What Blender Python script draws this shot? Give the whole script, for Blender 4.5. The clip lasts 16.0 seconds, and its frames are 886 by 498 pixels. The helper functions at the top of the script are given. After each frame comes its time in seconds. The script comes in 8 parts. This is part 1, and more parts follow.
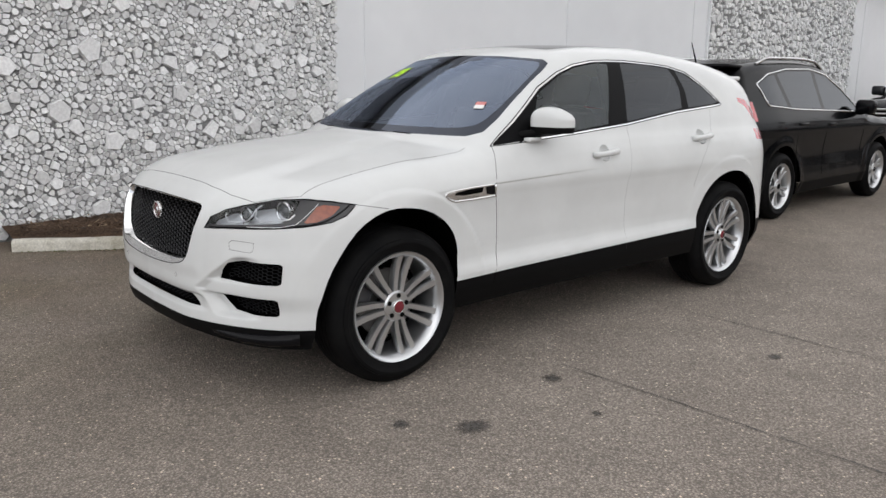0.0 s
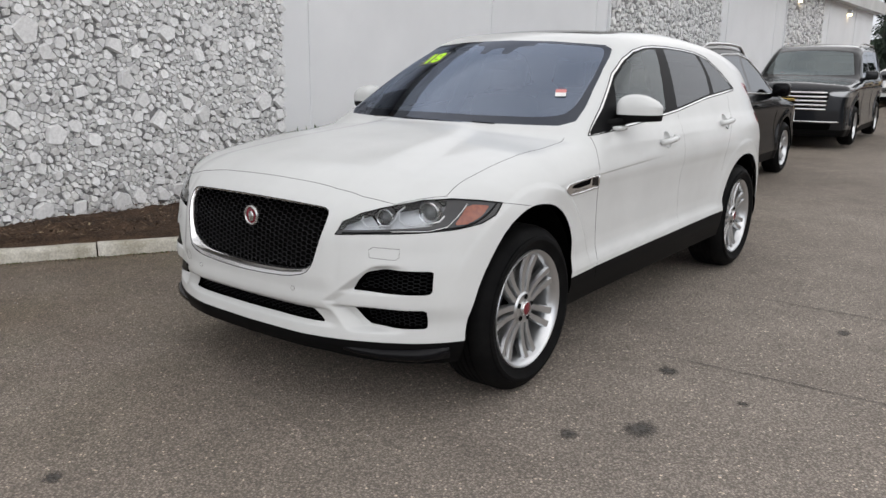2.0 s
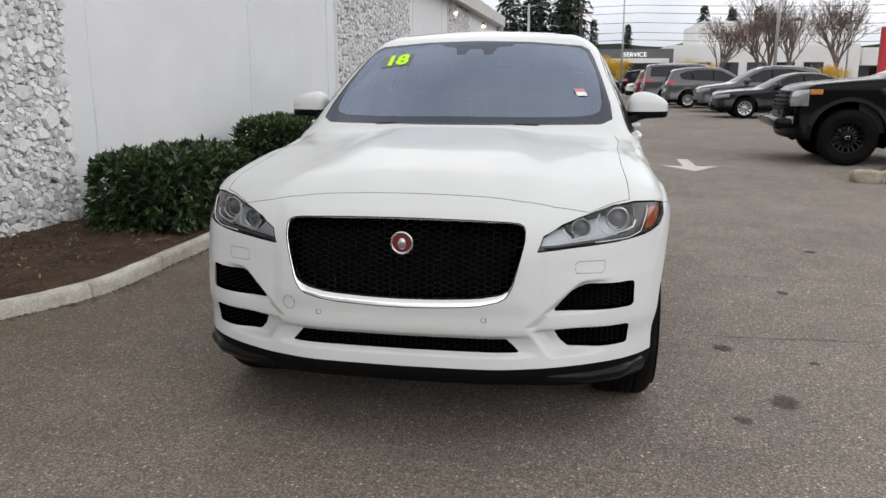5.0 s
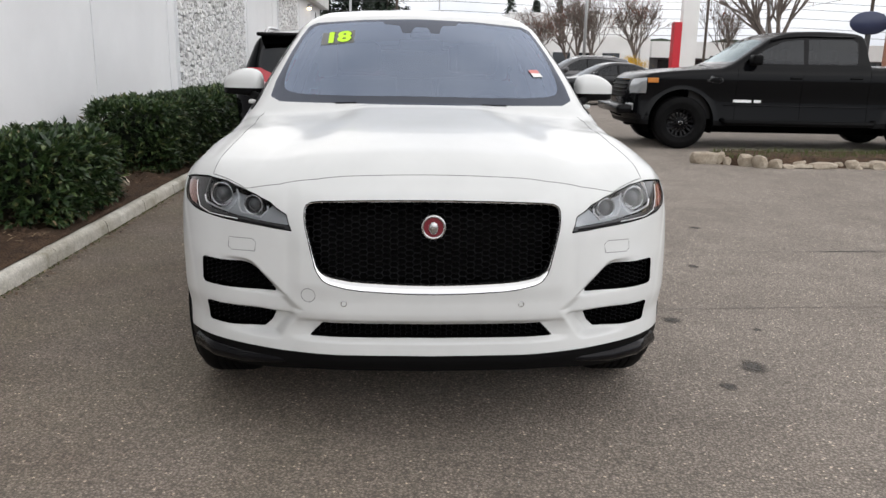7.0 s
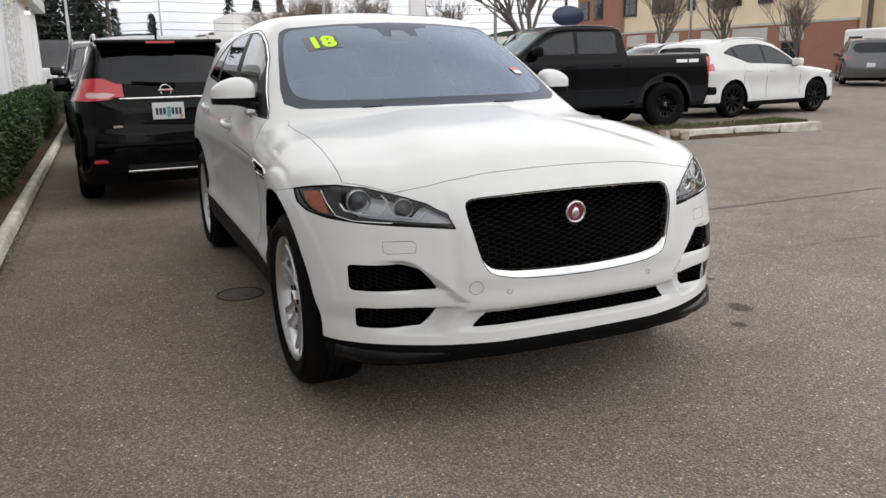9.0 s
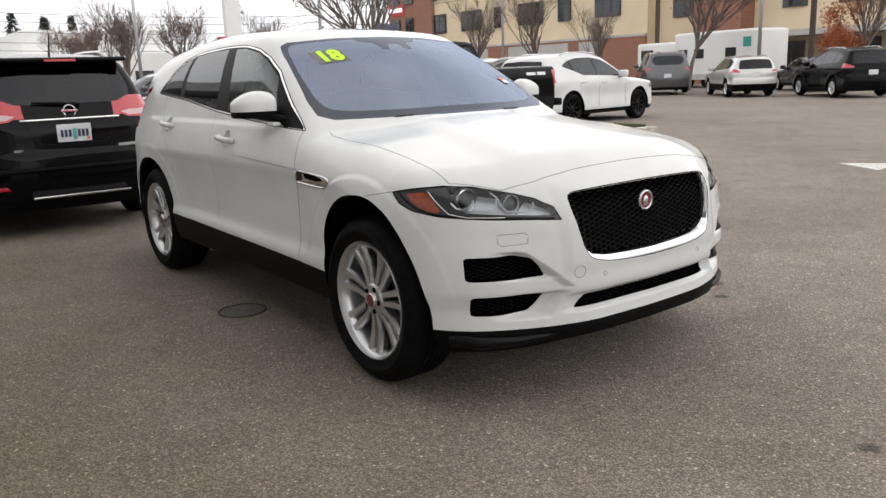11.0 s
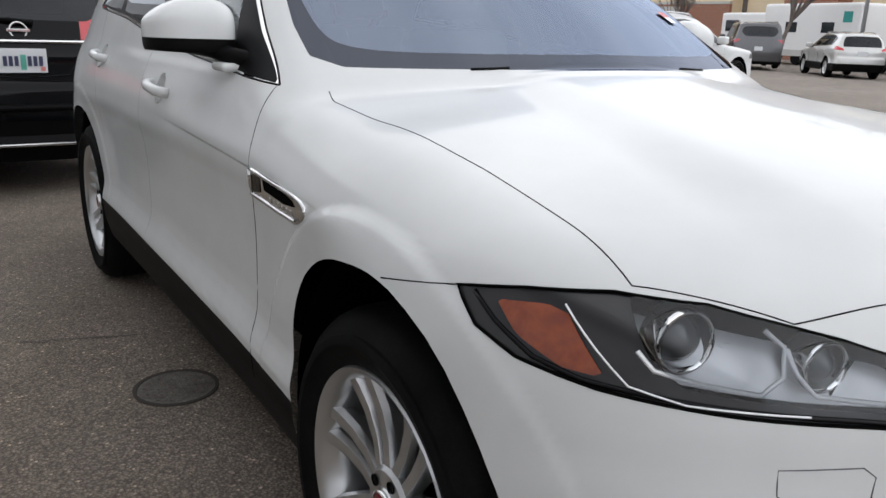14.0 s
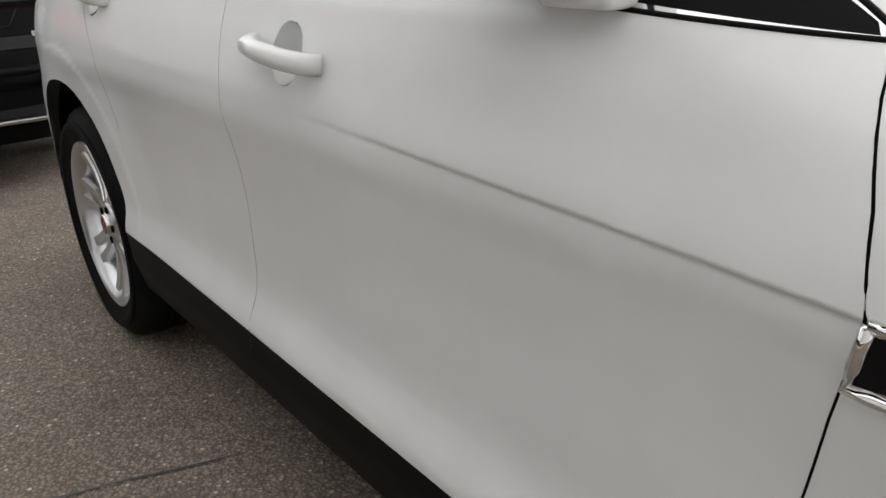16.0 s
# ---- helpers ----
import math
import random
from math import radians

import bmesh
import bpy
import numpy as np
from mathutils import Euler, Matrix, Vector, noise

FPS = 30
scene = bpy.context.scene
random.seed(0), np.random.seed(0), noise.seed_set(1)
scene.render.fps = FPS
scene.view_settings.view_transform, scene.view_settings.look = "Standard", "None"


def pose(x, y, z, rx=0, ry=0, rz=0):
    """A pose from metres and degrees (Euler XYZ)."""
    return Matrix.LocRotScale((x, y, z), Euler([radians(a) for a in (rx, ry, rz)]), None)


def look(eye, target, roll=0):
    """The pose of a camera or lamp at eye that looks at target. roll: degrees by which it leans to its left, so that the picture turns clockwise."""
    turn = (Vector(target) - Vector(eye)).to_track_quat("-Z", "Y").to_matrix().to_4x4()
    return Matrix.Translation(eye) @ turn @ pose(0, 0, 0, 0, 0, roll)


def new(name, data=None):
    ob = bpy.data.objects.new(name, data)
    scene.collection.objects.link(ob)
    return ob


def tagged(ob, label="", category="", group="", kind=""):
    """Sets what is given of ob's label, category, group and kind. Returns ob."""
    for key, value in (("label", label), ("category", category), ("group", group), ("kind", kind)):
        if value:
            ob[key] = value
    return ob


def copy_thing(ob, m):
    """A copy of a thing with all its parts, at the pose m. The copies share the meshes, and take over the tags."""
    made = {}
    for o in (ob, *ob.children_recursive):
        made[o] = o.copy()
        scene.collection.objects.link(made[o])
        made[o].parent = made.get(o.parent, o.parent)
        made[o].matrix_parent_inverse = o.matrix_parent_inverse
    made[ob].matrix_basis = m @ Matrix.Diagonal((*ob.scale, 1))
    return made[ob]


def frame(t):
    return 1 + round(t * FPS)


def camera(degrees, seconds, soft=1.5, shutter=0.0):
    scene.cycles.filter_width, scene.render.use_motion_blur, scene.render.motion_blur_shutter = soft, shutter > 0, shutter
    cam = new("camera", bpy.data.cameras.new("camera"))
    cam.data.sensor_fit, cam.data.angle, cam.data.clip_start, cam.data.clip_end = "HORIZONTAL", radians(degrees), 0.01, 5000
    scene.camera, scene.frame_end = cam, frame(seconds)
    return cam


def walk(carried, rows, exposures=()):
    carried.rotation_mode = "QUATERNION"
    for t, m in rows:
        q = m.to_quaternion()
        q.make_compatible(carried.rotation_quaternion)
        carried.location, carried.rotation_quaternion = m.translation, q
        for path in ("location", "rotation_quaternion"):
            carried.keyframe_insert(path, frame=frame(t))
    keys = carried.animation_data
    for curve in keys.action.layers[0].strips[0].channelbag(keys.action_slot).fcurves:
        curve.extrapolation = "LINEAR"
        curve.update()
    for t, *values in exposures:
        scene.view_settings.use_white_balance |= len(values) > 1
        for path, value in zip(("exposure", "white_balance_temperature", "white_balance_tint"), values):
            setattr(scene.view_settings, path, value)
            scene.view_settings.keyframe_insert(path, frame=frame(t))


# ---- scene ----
cam = camera(59.0, 16.0)
PATH = [
    (0, (-3.6, -3.7, 1.415), (-2.315, -2.227, 0.991), 0.7),
    (0.5, (-3.845, -3.339, 1.403), (-2.474, -1.948, 0.97), 0.2),
    (1, (-4.04, -2.98, 1.408), (-2.6, -1.666, 0.963), 0.1),
    (1.5, (-4.247, -2.707, 1.416), (-2.746, -1.466, 0.96), 0.3),
    (2, (-4.294, -2.617, 1.419), (-2.745, -1.439, 0.959), 0.7),
    (2.5, (-4.335, -2.567, 1.416), (-2.738, -1.455, 0.956), 0.9),
    (3, (-4.409, -2.313, 1.393), (-2.75, -1.291, 0.942), 0.9),
    (3.5, (-4.56, -1.938, 1.427), (-2.826, -1.046, 0.984), 0.5),
    (4, (-4.791, -1.498, 1.434), (-2.981, -0.771, 0.994), 0.0),
    (4.2, (-4.846, -1.325, 1.42), (-3.007, -0.671, 0.985), -0.1),
    (6.3, (-4.79, 0.086, 1.338), (-2.842, 0.069, 0.882), 0.7),
    (6.5, (-4.781, 0.104, 1.335), (-2.835, 0.06, 0.877), 0.8),
    (7, (-4.774, 0.121, 1.327), (-2.832, 0.005, 0.864), 1.1),
    (7.5, (-4.798, 0.322, 1.32), (-2.867, 0.094, 0.852), 1.1),
    (8, (-4.865, 0.722, 1.348), (-2.96, 0.337, 0.879), 0.4),
    (8.5, (-4.75, 1.143, 1.352), (-2.893, 0.571, 0.877), -0.5),
    (8.7, (-4.701, 1.313, 1.344), (-2.869, 0.663, 0.871), -0.8),
    (10.8, (-4.286, 2.592, 1.33), (-2.704, 1.449, 0.894), -2.2),
    (11, (-4.294, 2.621, 1.337), (-2.726, 1.46, 0.898), -2.1),
    (11.5, (-4.217, 2.57, 1.315), (-2.661, 1.393, 0.876), -1.6),
    (12, (-4.052, 2.351, 1.289), (-2.504, 1.162, 0.852), -0.2),
    (12.5, (-3.786, 2.051, 1.289), (-2.227, 0.884, 0.835), 0.7),
    (13, (-3.385, 1.818, 1.262), (-1.812, 0.679, 0.784), 1.9),
    (13.5, (-2.967, 1.606, 1.23), (-1.365, 0.518, 0.729), 2.3),
    (14, (-2.543, 1.513, 1.222), (-0.928, 0.465, 0.68), 1.9),
    (14.5, (-2.107, 1.471, 1.19), (-0.503, 0.429, 0.602), 1.4),
    (15, (-1.73, 1.371, 1.127), (-0.161, 0.309, 0.487), 0.9),
    (15.5, (-1.423, 1.357, 1.105), (0.103, 0.262, 0.416), -0.5),
    (16, (-1.054, 1.461, 1.168), (0.433, 0.346, 0.428), -2.3),
]
walk(cam, [(t, look(eye, target, roll)) for t, eye, target, roll in PATH],
     [(0.0, 0.28, 6500, 10), (4.0, 0.22, 6500, 10), (7.0, 0.46, 6550, 10), (8.5, 0.46, 6600, 10), (11.0, 0.54, 6700, 10), (12.5, 0.52, 6600, 10), (13.5, 0.5, 6280, 10), (14.5, 0.52, 6300, 10), (15.0, 0.64, 6350, 10), (15.5, 0.76, 6550, 10), (16.0, 0.92, 6650, 10)])

# ---- world and light ----
world = bpy.data.worlds.new("overcast_sky")
scene.world = world
world.use_nodes = True
wn, wl = world.node_tree.nodes, world.node_tree.links
wn.clear()
sky = wn.new("ShaderNodeTexSky")
sky.sky_type, sky.sun_disc = "NISHITA", False
sky.sun_elevation, sky.sun_rotation = radians(60), radians(215)
sky.air_density, sky.dust_density, sky.ozone_density = 1.0, 1.5, 1.0
grey = wn.new("ShaderNodeHueSaturation")
grey.inputs["Saturation"].default_value = 0.22
back = wn.new("ShaderNodeBackground")
back.inputs["Strength"].default_value = 0.165
wout = wn.new("ShaderNodeOutputWorld")
cloud = wn.new("ShaderNodeMix")
cloud.data_type = "RGBA"
cloud.inputs[0].default_value = 0.62
cloud.inputs[7].default_value = (7.75, 7.6, 7.5, 1)
wl.new(sky.outputs[0], grey.inputs["Color"])
wl.new(grey.outputs[0], cloud.inputs[6])
# broad soft clouds
w_co, w_no, w_ra = wn.new("ShaderNodeTexCoord"), wn.new("ShaderNodeTexNoise"), wn.new("ShaderNodeValToRGB")
w_no.inputs["Scale"].default_value, w_no.inputs["Detail"].default_value, w_no.inputs["Roughness"].default_value = 2.6, 5.0, 0.55
w_ra.color_ramp.elements[0].position, w_ra.color_ramp.elements[0].color = 0.32, (0.74, 0.77, 0.82, 1)
w_ra.color_ramp.elements[1].position, w_ra.color_ramp.elements[1].color = 0.66, (1.12, 1.11, 1.10, 1)
w_mul = wn.new("ShaderNodeMix")
w_mul.data_type, w_mul.blend_type = "RGBA", "MULTIPLY"
w_mul.inputs[0].default_value = 1.0
wl.new(w_co.outputs["Generated"], w_no.inputs["Vector"])
wl.new(w_no.outputs[0], w_ra.inputs[0])
wl.new(cloud.outputs[2], w_mul.inputs[6])
wl.new(w_ra.outputs[0], w_mul.inputs[7])
# sky dim at the horizon and overhead, brighter band added between to light sides
w_sep, w_low, w_hz = wn.new("ShaderNodeSeparateXYZ"), wn.new("ShaderNodeValToRGB"), wn.new("ShaderNodeMix")
w_low.color_ramp.elements[0].position, w_low.color_ramp.elements[0].color = 0.0, (0.62, 0.645, 0.70, 1)
w_low.color_ramp.elements[1].position, w_low.color_ramp.elements[1].color = 0.9, (0.68, 0.68, 0.68, 1)
w_mid = w_low.color_ramp.elements.new(0.36)
w_mid.color = (1.33, 1.325, 1.315, 1)
w_hz.data_type, w_hz.blend_type = "RGBA", "MULTIPLY"
w_hz.inputs[0].default_value = 1.0
wl.new(w_co.outputs["Generated"], w_sep.inputs[0])
wl.new(w_sep.outputs[2], w_low.inputs[0])
wl.new(w_mul.outputs[2], w_hz.inputs[6])
wl.new(w_low.outputs[0], w_hz.inputs[7])
wl.new(w_hz.outputs[2], back.inputs["Color"])
wl.new(back.outputs[0], wout.inputs["Surface"])
sun_data = bpy.data.lights.new("sun", "SUN")
sun_data.energy, sun_data.angle, sun_data.color = 0.3, radians(125), (1.0, 0.97, 0.94)
sun = new("sun", sun_data)
sun.matrix_world = look((0, 0, 60), (8, 12, 0))
tagged(sun, kind="structure")


# ---- materials ----
def mat(name, color, rough=0.5, metal=0.0, coat=0.0, spec=0.5, emit=None, emit_power=0.0):
    m = bpy.data.materials.new(name)
    m.use_nodes = True
    b = m.node_tree.nodes["Principled BSDF"]
    b.inputs["Base Color"].default_value = (*color, 1)
    b.inputs["Roughness"].default_value = rough
    b.inputs["Metallic"].default_value = metal
    b.inputs["Coat Weight"].default_value = coat
    b.inputs["Coat Roughness"].default_value = 0.03
    b.inputs["Specular IOR Level"].default_value = spec
    if emit:
        b.inputs["Emission Color"].default_value = (*emit, 1)
        b.inputs["Emission Strength"].default_value = emit_power
    return m


def nodes_of(m):
    return m.node_tree.nodes, m.node_tree.links, m.node_tree.nodes["Principled BSDF"]


def noise_node(m, scale, detail=4.0, rough=0.6):
    n, l, _ = nodes_of(m)
    co = n.new("ShaderNodeTexCoord")
    t = n.new("ShaderNodeTexNoise")
    t.inputs["Scale"].default_value, t.inputs["Detail"].default_value, t.inputs["Roughness"].default_value = scale, detail, rough
    l.new(co.outputs["Object"], t.inputs["Vector"])
    return t


def ramp(m, source, stops):
    n, l, _ = nodes_of(m)
    r = n.new("ShaderNodeValToRGB")
    while len(r.color_ramp.elements) < len(stops):
        r.color_ramp.elements.new(0.5)
    for e, (pos, c) in zip(r.color_ramp.elements, stops):
        e.position, e.color = pos, (*c, 1)
    l.new(source, r.inputs[0])
    return r.outputs[0]


def blend(m, fac, a, b, mode="MIX"):
    n, l, _ = nodes_of(m)
    x = n.new("ShaderNodeMix")
    x.data_type, x.blend_type = "RGBA", mode
    for sock, v in ((x.inputs[0], fac), (x.inputs[6], a), (x.inputs[7], b)):
        if isinstance(v, (int, float)):
            sock.default_value = v
        elif isinstance(v, tuple):
            sock.default_value = (*v, 1)
        else:
            l.new(v, sock)
    return x.outputs[2]


def bump(m, height, strength, distance):
    n, l, b = nodes_of(m)
    k = n.new("ShaderNodeBump")
    k.inputs["Strength"].default_value, k.inputs["Distance"].default_value = strength, distance
    l.new(height, k.inputs["Height"])
    l.new(k.outputs[0], b.inputs["Normal"])


def varied(m, scale, low, high, fine=0.0, fine_scale=120.0, bumps=0.0, dist=0.002):
    """Base colour from low to high by a broad noise, with a fine grain and bump."""
    n, l, b = nodes_of(m)
    c = ramp(m, noise_node(m, scale).outputs[0], [(0.3, low), (0.7, high)])
    g = noise_node(m, fine_scale, 3.0)
    if fine:
        v = ramp(m, g.outputs[0], [(0.3, (1 - fine,) * 3), (0.7, (1 + fine,) * 3)])
        c = blend(m, 1.0, c, v, "MULTIPLY")
    l.new(c, b.inputs["Base Color"])
    if bumps:
        bump(m, g.outputs[0], bumps, dist)
    return m


def car_paint(name, color, rough=0.25, flake=0.0, coat=1.0):
    m = mat(name, color, rough, flake, coat, 0.2 * coat)
    dirt = noise_node(m, 3.0, 6.0)
    n, l, b = nodes_of(m)
    l.new(ramp(m, dirt.outputs[0], [(0.35, tuple(c * 0.93 for c in color)), (0.7, color)]), b.inputs["Base Color"])
    return m


def glass(name, tint, through_it, ior=1.52):
    """A tinted pane: a mirror-like skin by Fresnel over a see-through tint."""
    m = bpy.data.materials.new(name)
    m.use_nodes = True
    n, l = m.node_tree.nodes, m.node_tree.links
    n.remove(n["Principled BSDF"])
    f, g, t, x = n.new("ShaderNodeFresnel"), n.new("ShaderNodeBsdfGlossy"), n.new("ShaderNodeBsdfTransparent"), n.new("ShaderNodeMixShader")
    f.inputs[0].default_value = ior
    g.inputs["Color"].default_value, g.inputs["Roughness"].default_value = (*tint, 1), 0.01
    t.inputs["Color"].default_value = (*through_it, 1)
    l.new(f.outputs[0], x.inputs[0])
    l.new(t.outputs[0], x.inputs[1])
    l.new(g.outputs[0], x.inputs[2])
    l.new(x.outputs[0], n["Material Output"].inputs["Surface"])
    return m


M_WHITE = car_paint("white_paint", (0.655, 0.665, 0.66), 0.25, 0.0, 0.4)
M_BLACKPAINT = car_paint("black_paint", (0.003, 0.0033, 0.004), 0.2, 0.0, 0.22)
M_DARKPAINT = car_paint("charcoal_paint", (0.014, 0.0155, 0.018), 0.2, 0.0, 0.6)
M_GREYPAINT = car_paint("grey_paint", (0.10, 0.10, 0.105), 0.25, 0.4)
M_SILVER = car_paint("silver_paint", (0.58, 0.58, 0.56), 0.25, 0.3)
M_REDPAINT = car_paint("dark_red_paint", (0.12, 0.012, 0.015), 0.25)
M_BLACK = mat("black_plastic", (0.004, 0.004, 0.0043), 0.5, 0, 0, 0.07)
M_GLOSSBLACK = mat("gloss_black", (0.005, 0.005, 0.006), 0.14, 0, 0.0, 0.15)
M_PILLAR = mat("pillar_black", (0.004, 0.004, 0.0045), 0.4, 0, 0, 0.05)
# near-black; its colour also carries the shade inside openings and behind spokes
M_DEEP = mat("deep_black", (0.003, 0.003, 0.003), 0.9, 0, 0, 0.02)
M_RUBBER = mat("tyre_rubber", (0.008, 0.008, 0.009), 0.6, 0, 0, 0.05)
varied(M_RUBBER, 9.0, (0.004, 0.004, 0.0045), (0.009, 0.009, 0.009), 0.2, 200.0, 0.15)
M_ALLOY = mat("silver_alloy", (0.58, 0.59, 0.60), 0.28, 0.9, 0.3)
# brake steel, darkened to hold the shade behind the spokes
M_DISC = mat("shade_dark_brake_steel", (0.16, 0.155, 0.15), 0.4, 0.8)
M_CHROME = mat("chrome", (0.78, 0.78, 0.78), 0.06, 1.0)
M_DULLCHROME = mat("satin_chrome", (0.55, 0.55, 0.55), 0.22, 1.0)
M_GLASS = glass("tinted_glass", (0.88, 0.93, 0.95), (0.52, 0.60, 0.565), 1.55)
M_WINDSCREEN = glass("windscreen_glass", (0.57, 0.66, 0.84), (0.42, 0.46, 0.48), 3.9)
M_SCREENEDGE = glass("windscreen_edge_glass", (0.50, 0.54, 0.64), (0.02, 0.02, 0.02), 2.3)
M_PRIVACY = glass("privacy_glass", (0.85, 0.88, 0.92), (0.05, 0.055, 0.06), 1.5)
M_LENS = glass("clear_lens", (1, 1, 1), (0.86, 0.88, 0.9))
M_FRIT = mat("black_glass_border", (0.006, 0.006, 0.007), 0.08, 0, 0.2, 0.3)
M_AMBER = mat("amber_lens", (0.23, 0.044, 0.010), 0.12, 0, 0.8)
varied(M_AMBER, 40.0, (0.17, 0.028, 0.007), (0.28, 0.056, 0.013))
M_PINKLENS = mat("pale_pink_lens", (0.55, 0.36, 0.37), 0.12, 0, 0.8)
M_REDLENS = mat("red_lens", (0.45, 0.02, 0.03), 0.12, 0, 0.8)
M_CLEARLENS = mat("white_lens", (0.30, 0.31, 0.32), 0.15, 0.5, 0.8)
M_HOUSING = mat("lamp_housing", (0.09, 0.09, 0.095), 0.3, 0.6)
M_BOWL = mat("silver_lamp_bowl", (0.62, 0.63, 0.65), 0.32, 0.35)
M_PROJECTOR = mat("projector_glass", (0.06, 0.063, 0.068), 0.06, 0, 0.6, 0.7)
M_BEZEL = mat("dark_lamp_bezel", (0.022, 0.022, 0.024), 0.25, 0, 0.4, 0.4)
M_SILVERLINE = mat("silver_light_guide", (0.88, 0.89, 0.90), 0.3)
M_CABIN = mat("dark_cabin_lining", (0.03, 0.03, 0.032), 0.8)
M_BEIGE = mat("light_cabin_trim", (0.42, 0.37, 0.30), 0.7)
M_SEAT = mat("dark_leather", (0.02, 0.02, 0.021), 0.5)
M_RED = mat("red_enamel", (0.20, 0.022, 0.034), 0.25, 0.3, 0.4)
M_YELLOW = mat("fluorescent_yellow", (0.55, 0.95, 0.02), 0.6)
M_STICKRED = mat("red_sticker", (0.6, 0.22, 0.21), 0.6)
M_STICKWHITE = mat("white_sticker", (0.8, 0.8, 0.78), 0.6)

M_WALLPAINT = mat("grey_wall_paint", (0.60, 0.61, 0.63), 0.85)
varied(M_WALLPAINT, 0.8, (0.74, 0.75, 0.765), (0.81, 0.82, 0.835), 0.03, 90.0, 0.15, 0.003)


# ---- mesh helpers ----
def mesh_of(name, verts, faces, material, smooth=False):
    me = bpy.data.meshes.new(name)
    me.from_pydata([tuple(map(float, v)) for v in verts], [], faces)
    me.materials.append(material)
    me.polygons.foreach_set("use_smooth", [smooth] * len(me.polygons))
    me.update()
    return me


def part(name, bm, material, parent=None, label="", smooth=False, angle=None):
    """Links a bmesh as one mesh object under a thing or a part."""
    me = bpy.data.meshes.new(name)
    bmesh.ops.recalc_face_normals(bm, faces=bm.faces) if angle is not None else None
    bm.to_mesh(me)
    bm.free()
    me.materials.append(material)
    if angle is not None:
        me.polygons.foreach_set("use_smooth", [True] * len(me.polygons))
        me.set_sharp_from_angle(angle=radians(angle))
    else:
        me.polygons.foreach_set("use_smooth", [smooth] * len(me.polygons))
    ob = new(name, me)
    ob.parent = parent
    return tagged(ob, label)


def thing(name, label, category, m=None, group="", kind=""):
    ob = new(name)
    ob.empty_display_size = 0.2
    if m is not None:
        ob.matrix_basis = m
    return tagged(ob, label, category, group, kind)


def box_into(bm, x0, y0, z0, x1, y1, z1, m=None, bevel=0.0, seg=2):
    new_bm = bmesh.new()
    bmesh.ops.create_cube(new_bm, size=1)
    bmesh.ops.scale(new_bm, vec=(x1 - x0, y1 - y0, z1 - z0), verts=new_bm.verts)
    bmesh.ops.translate(new_bm, vec=((x0 + x1) / 2, (y0 + y1) / 2, (z0 + z1) / 2), verts=new_bm.verts)
    if bevel:
        bmesh.ops.bevel(new_bm, geom=new_bm.edges[:], offset=bevel, segments=seg, affect="EDGES", profile=0.5)
    if m is not None:
        bmesh.ops.transform(new_bm, matrix=m, verts=new_bm.verts)
    merge(bm, new_bm)
    return bm


def merge(bm, other):
    seen = {v: bm.verts.new(v.co) for v in other.verts}
    for f in other.faces:
        bm.faces.new([seen[v] for v in f.verts])
    other.free()


def box(*args, **kw):
    return box_into(bmesh.new(), *args, **kw)


def lathe_into(bm, profile, n, axis="y", m=None, close=False):
    """profile: (radius, height along the axis) points, turned round the axis."""
    rings = []
    for k in range(n):
        a = 2 * math.pi * k / n
        ring = []
        for r, h in profile:
            p = {"y": (r * math.cos(a), h, r * math.sin(a)), "z": (r * math.cos(a), r * math.sin(a), h), "x": (h, r * math.cos(a), r * math.sin(a))}[axis]
            ring.append(bm.verts.new(m @ Vector(p) if m is not None else p))
        rings.append(ring)
    for k in range(n):
        a, b = rings[k], rings[(k + 1) % n]
        for i in range(len(profile) - (0 if close else 1)):
            j = (i + 1) % len(profile)
            bm.faces.new((a[i], b[i], b[j], a[j]))
    return bm


def tube_into(bm, pts, radius, n=6, closed=False, taper=None):
    """A round bar along points."""
    pts = [Vector(p) for p in pts]
    rings = []
    for i, p in enumerate(pts):
        a, b = (pts[i - 1], pts[(i + 1) % len(pts)]) if closed else (pts[max(i - 1, 0)], pts[min(i + 1, len(pts) - 1)])
        d = (b - a).normalized() if (b - a).length > 1e-9 else Vector((0, 0, 1))
        u = d.cross(Vector((0, 0, 1)))
        u = u.normalized() if u.length > 0.05 else d.cross(Vector((1, 0, 0))).normalized()
        v = d.cross(u)
        r = radius * (taper(i / max(len(pts) - 1, 1)) if taper else 1)
        rings.append([bm.verts.new(p + r * (math.cos(2 * math.pi * k / n) * u + math.sin(2 * math.pi * k / n) * v)) for k in range(n)])
    for i in range(len(pts) - (0 if closed else 1)):
        a, b = rings[i], rings[(i + 1) % len(pts)]
        for k in range(n):
            bm.faces.new((a[k], a[(k + 1) % n], b[(k + 1) % n], b[k]))
    if not closed:
        bm.faces.new(rings[0][::-1])
        bm.faces.new(rings[-1])
    return bm


def tube(*args, **kw):
    return tube_into(bmesh.new(), *args, **kw)


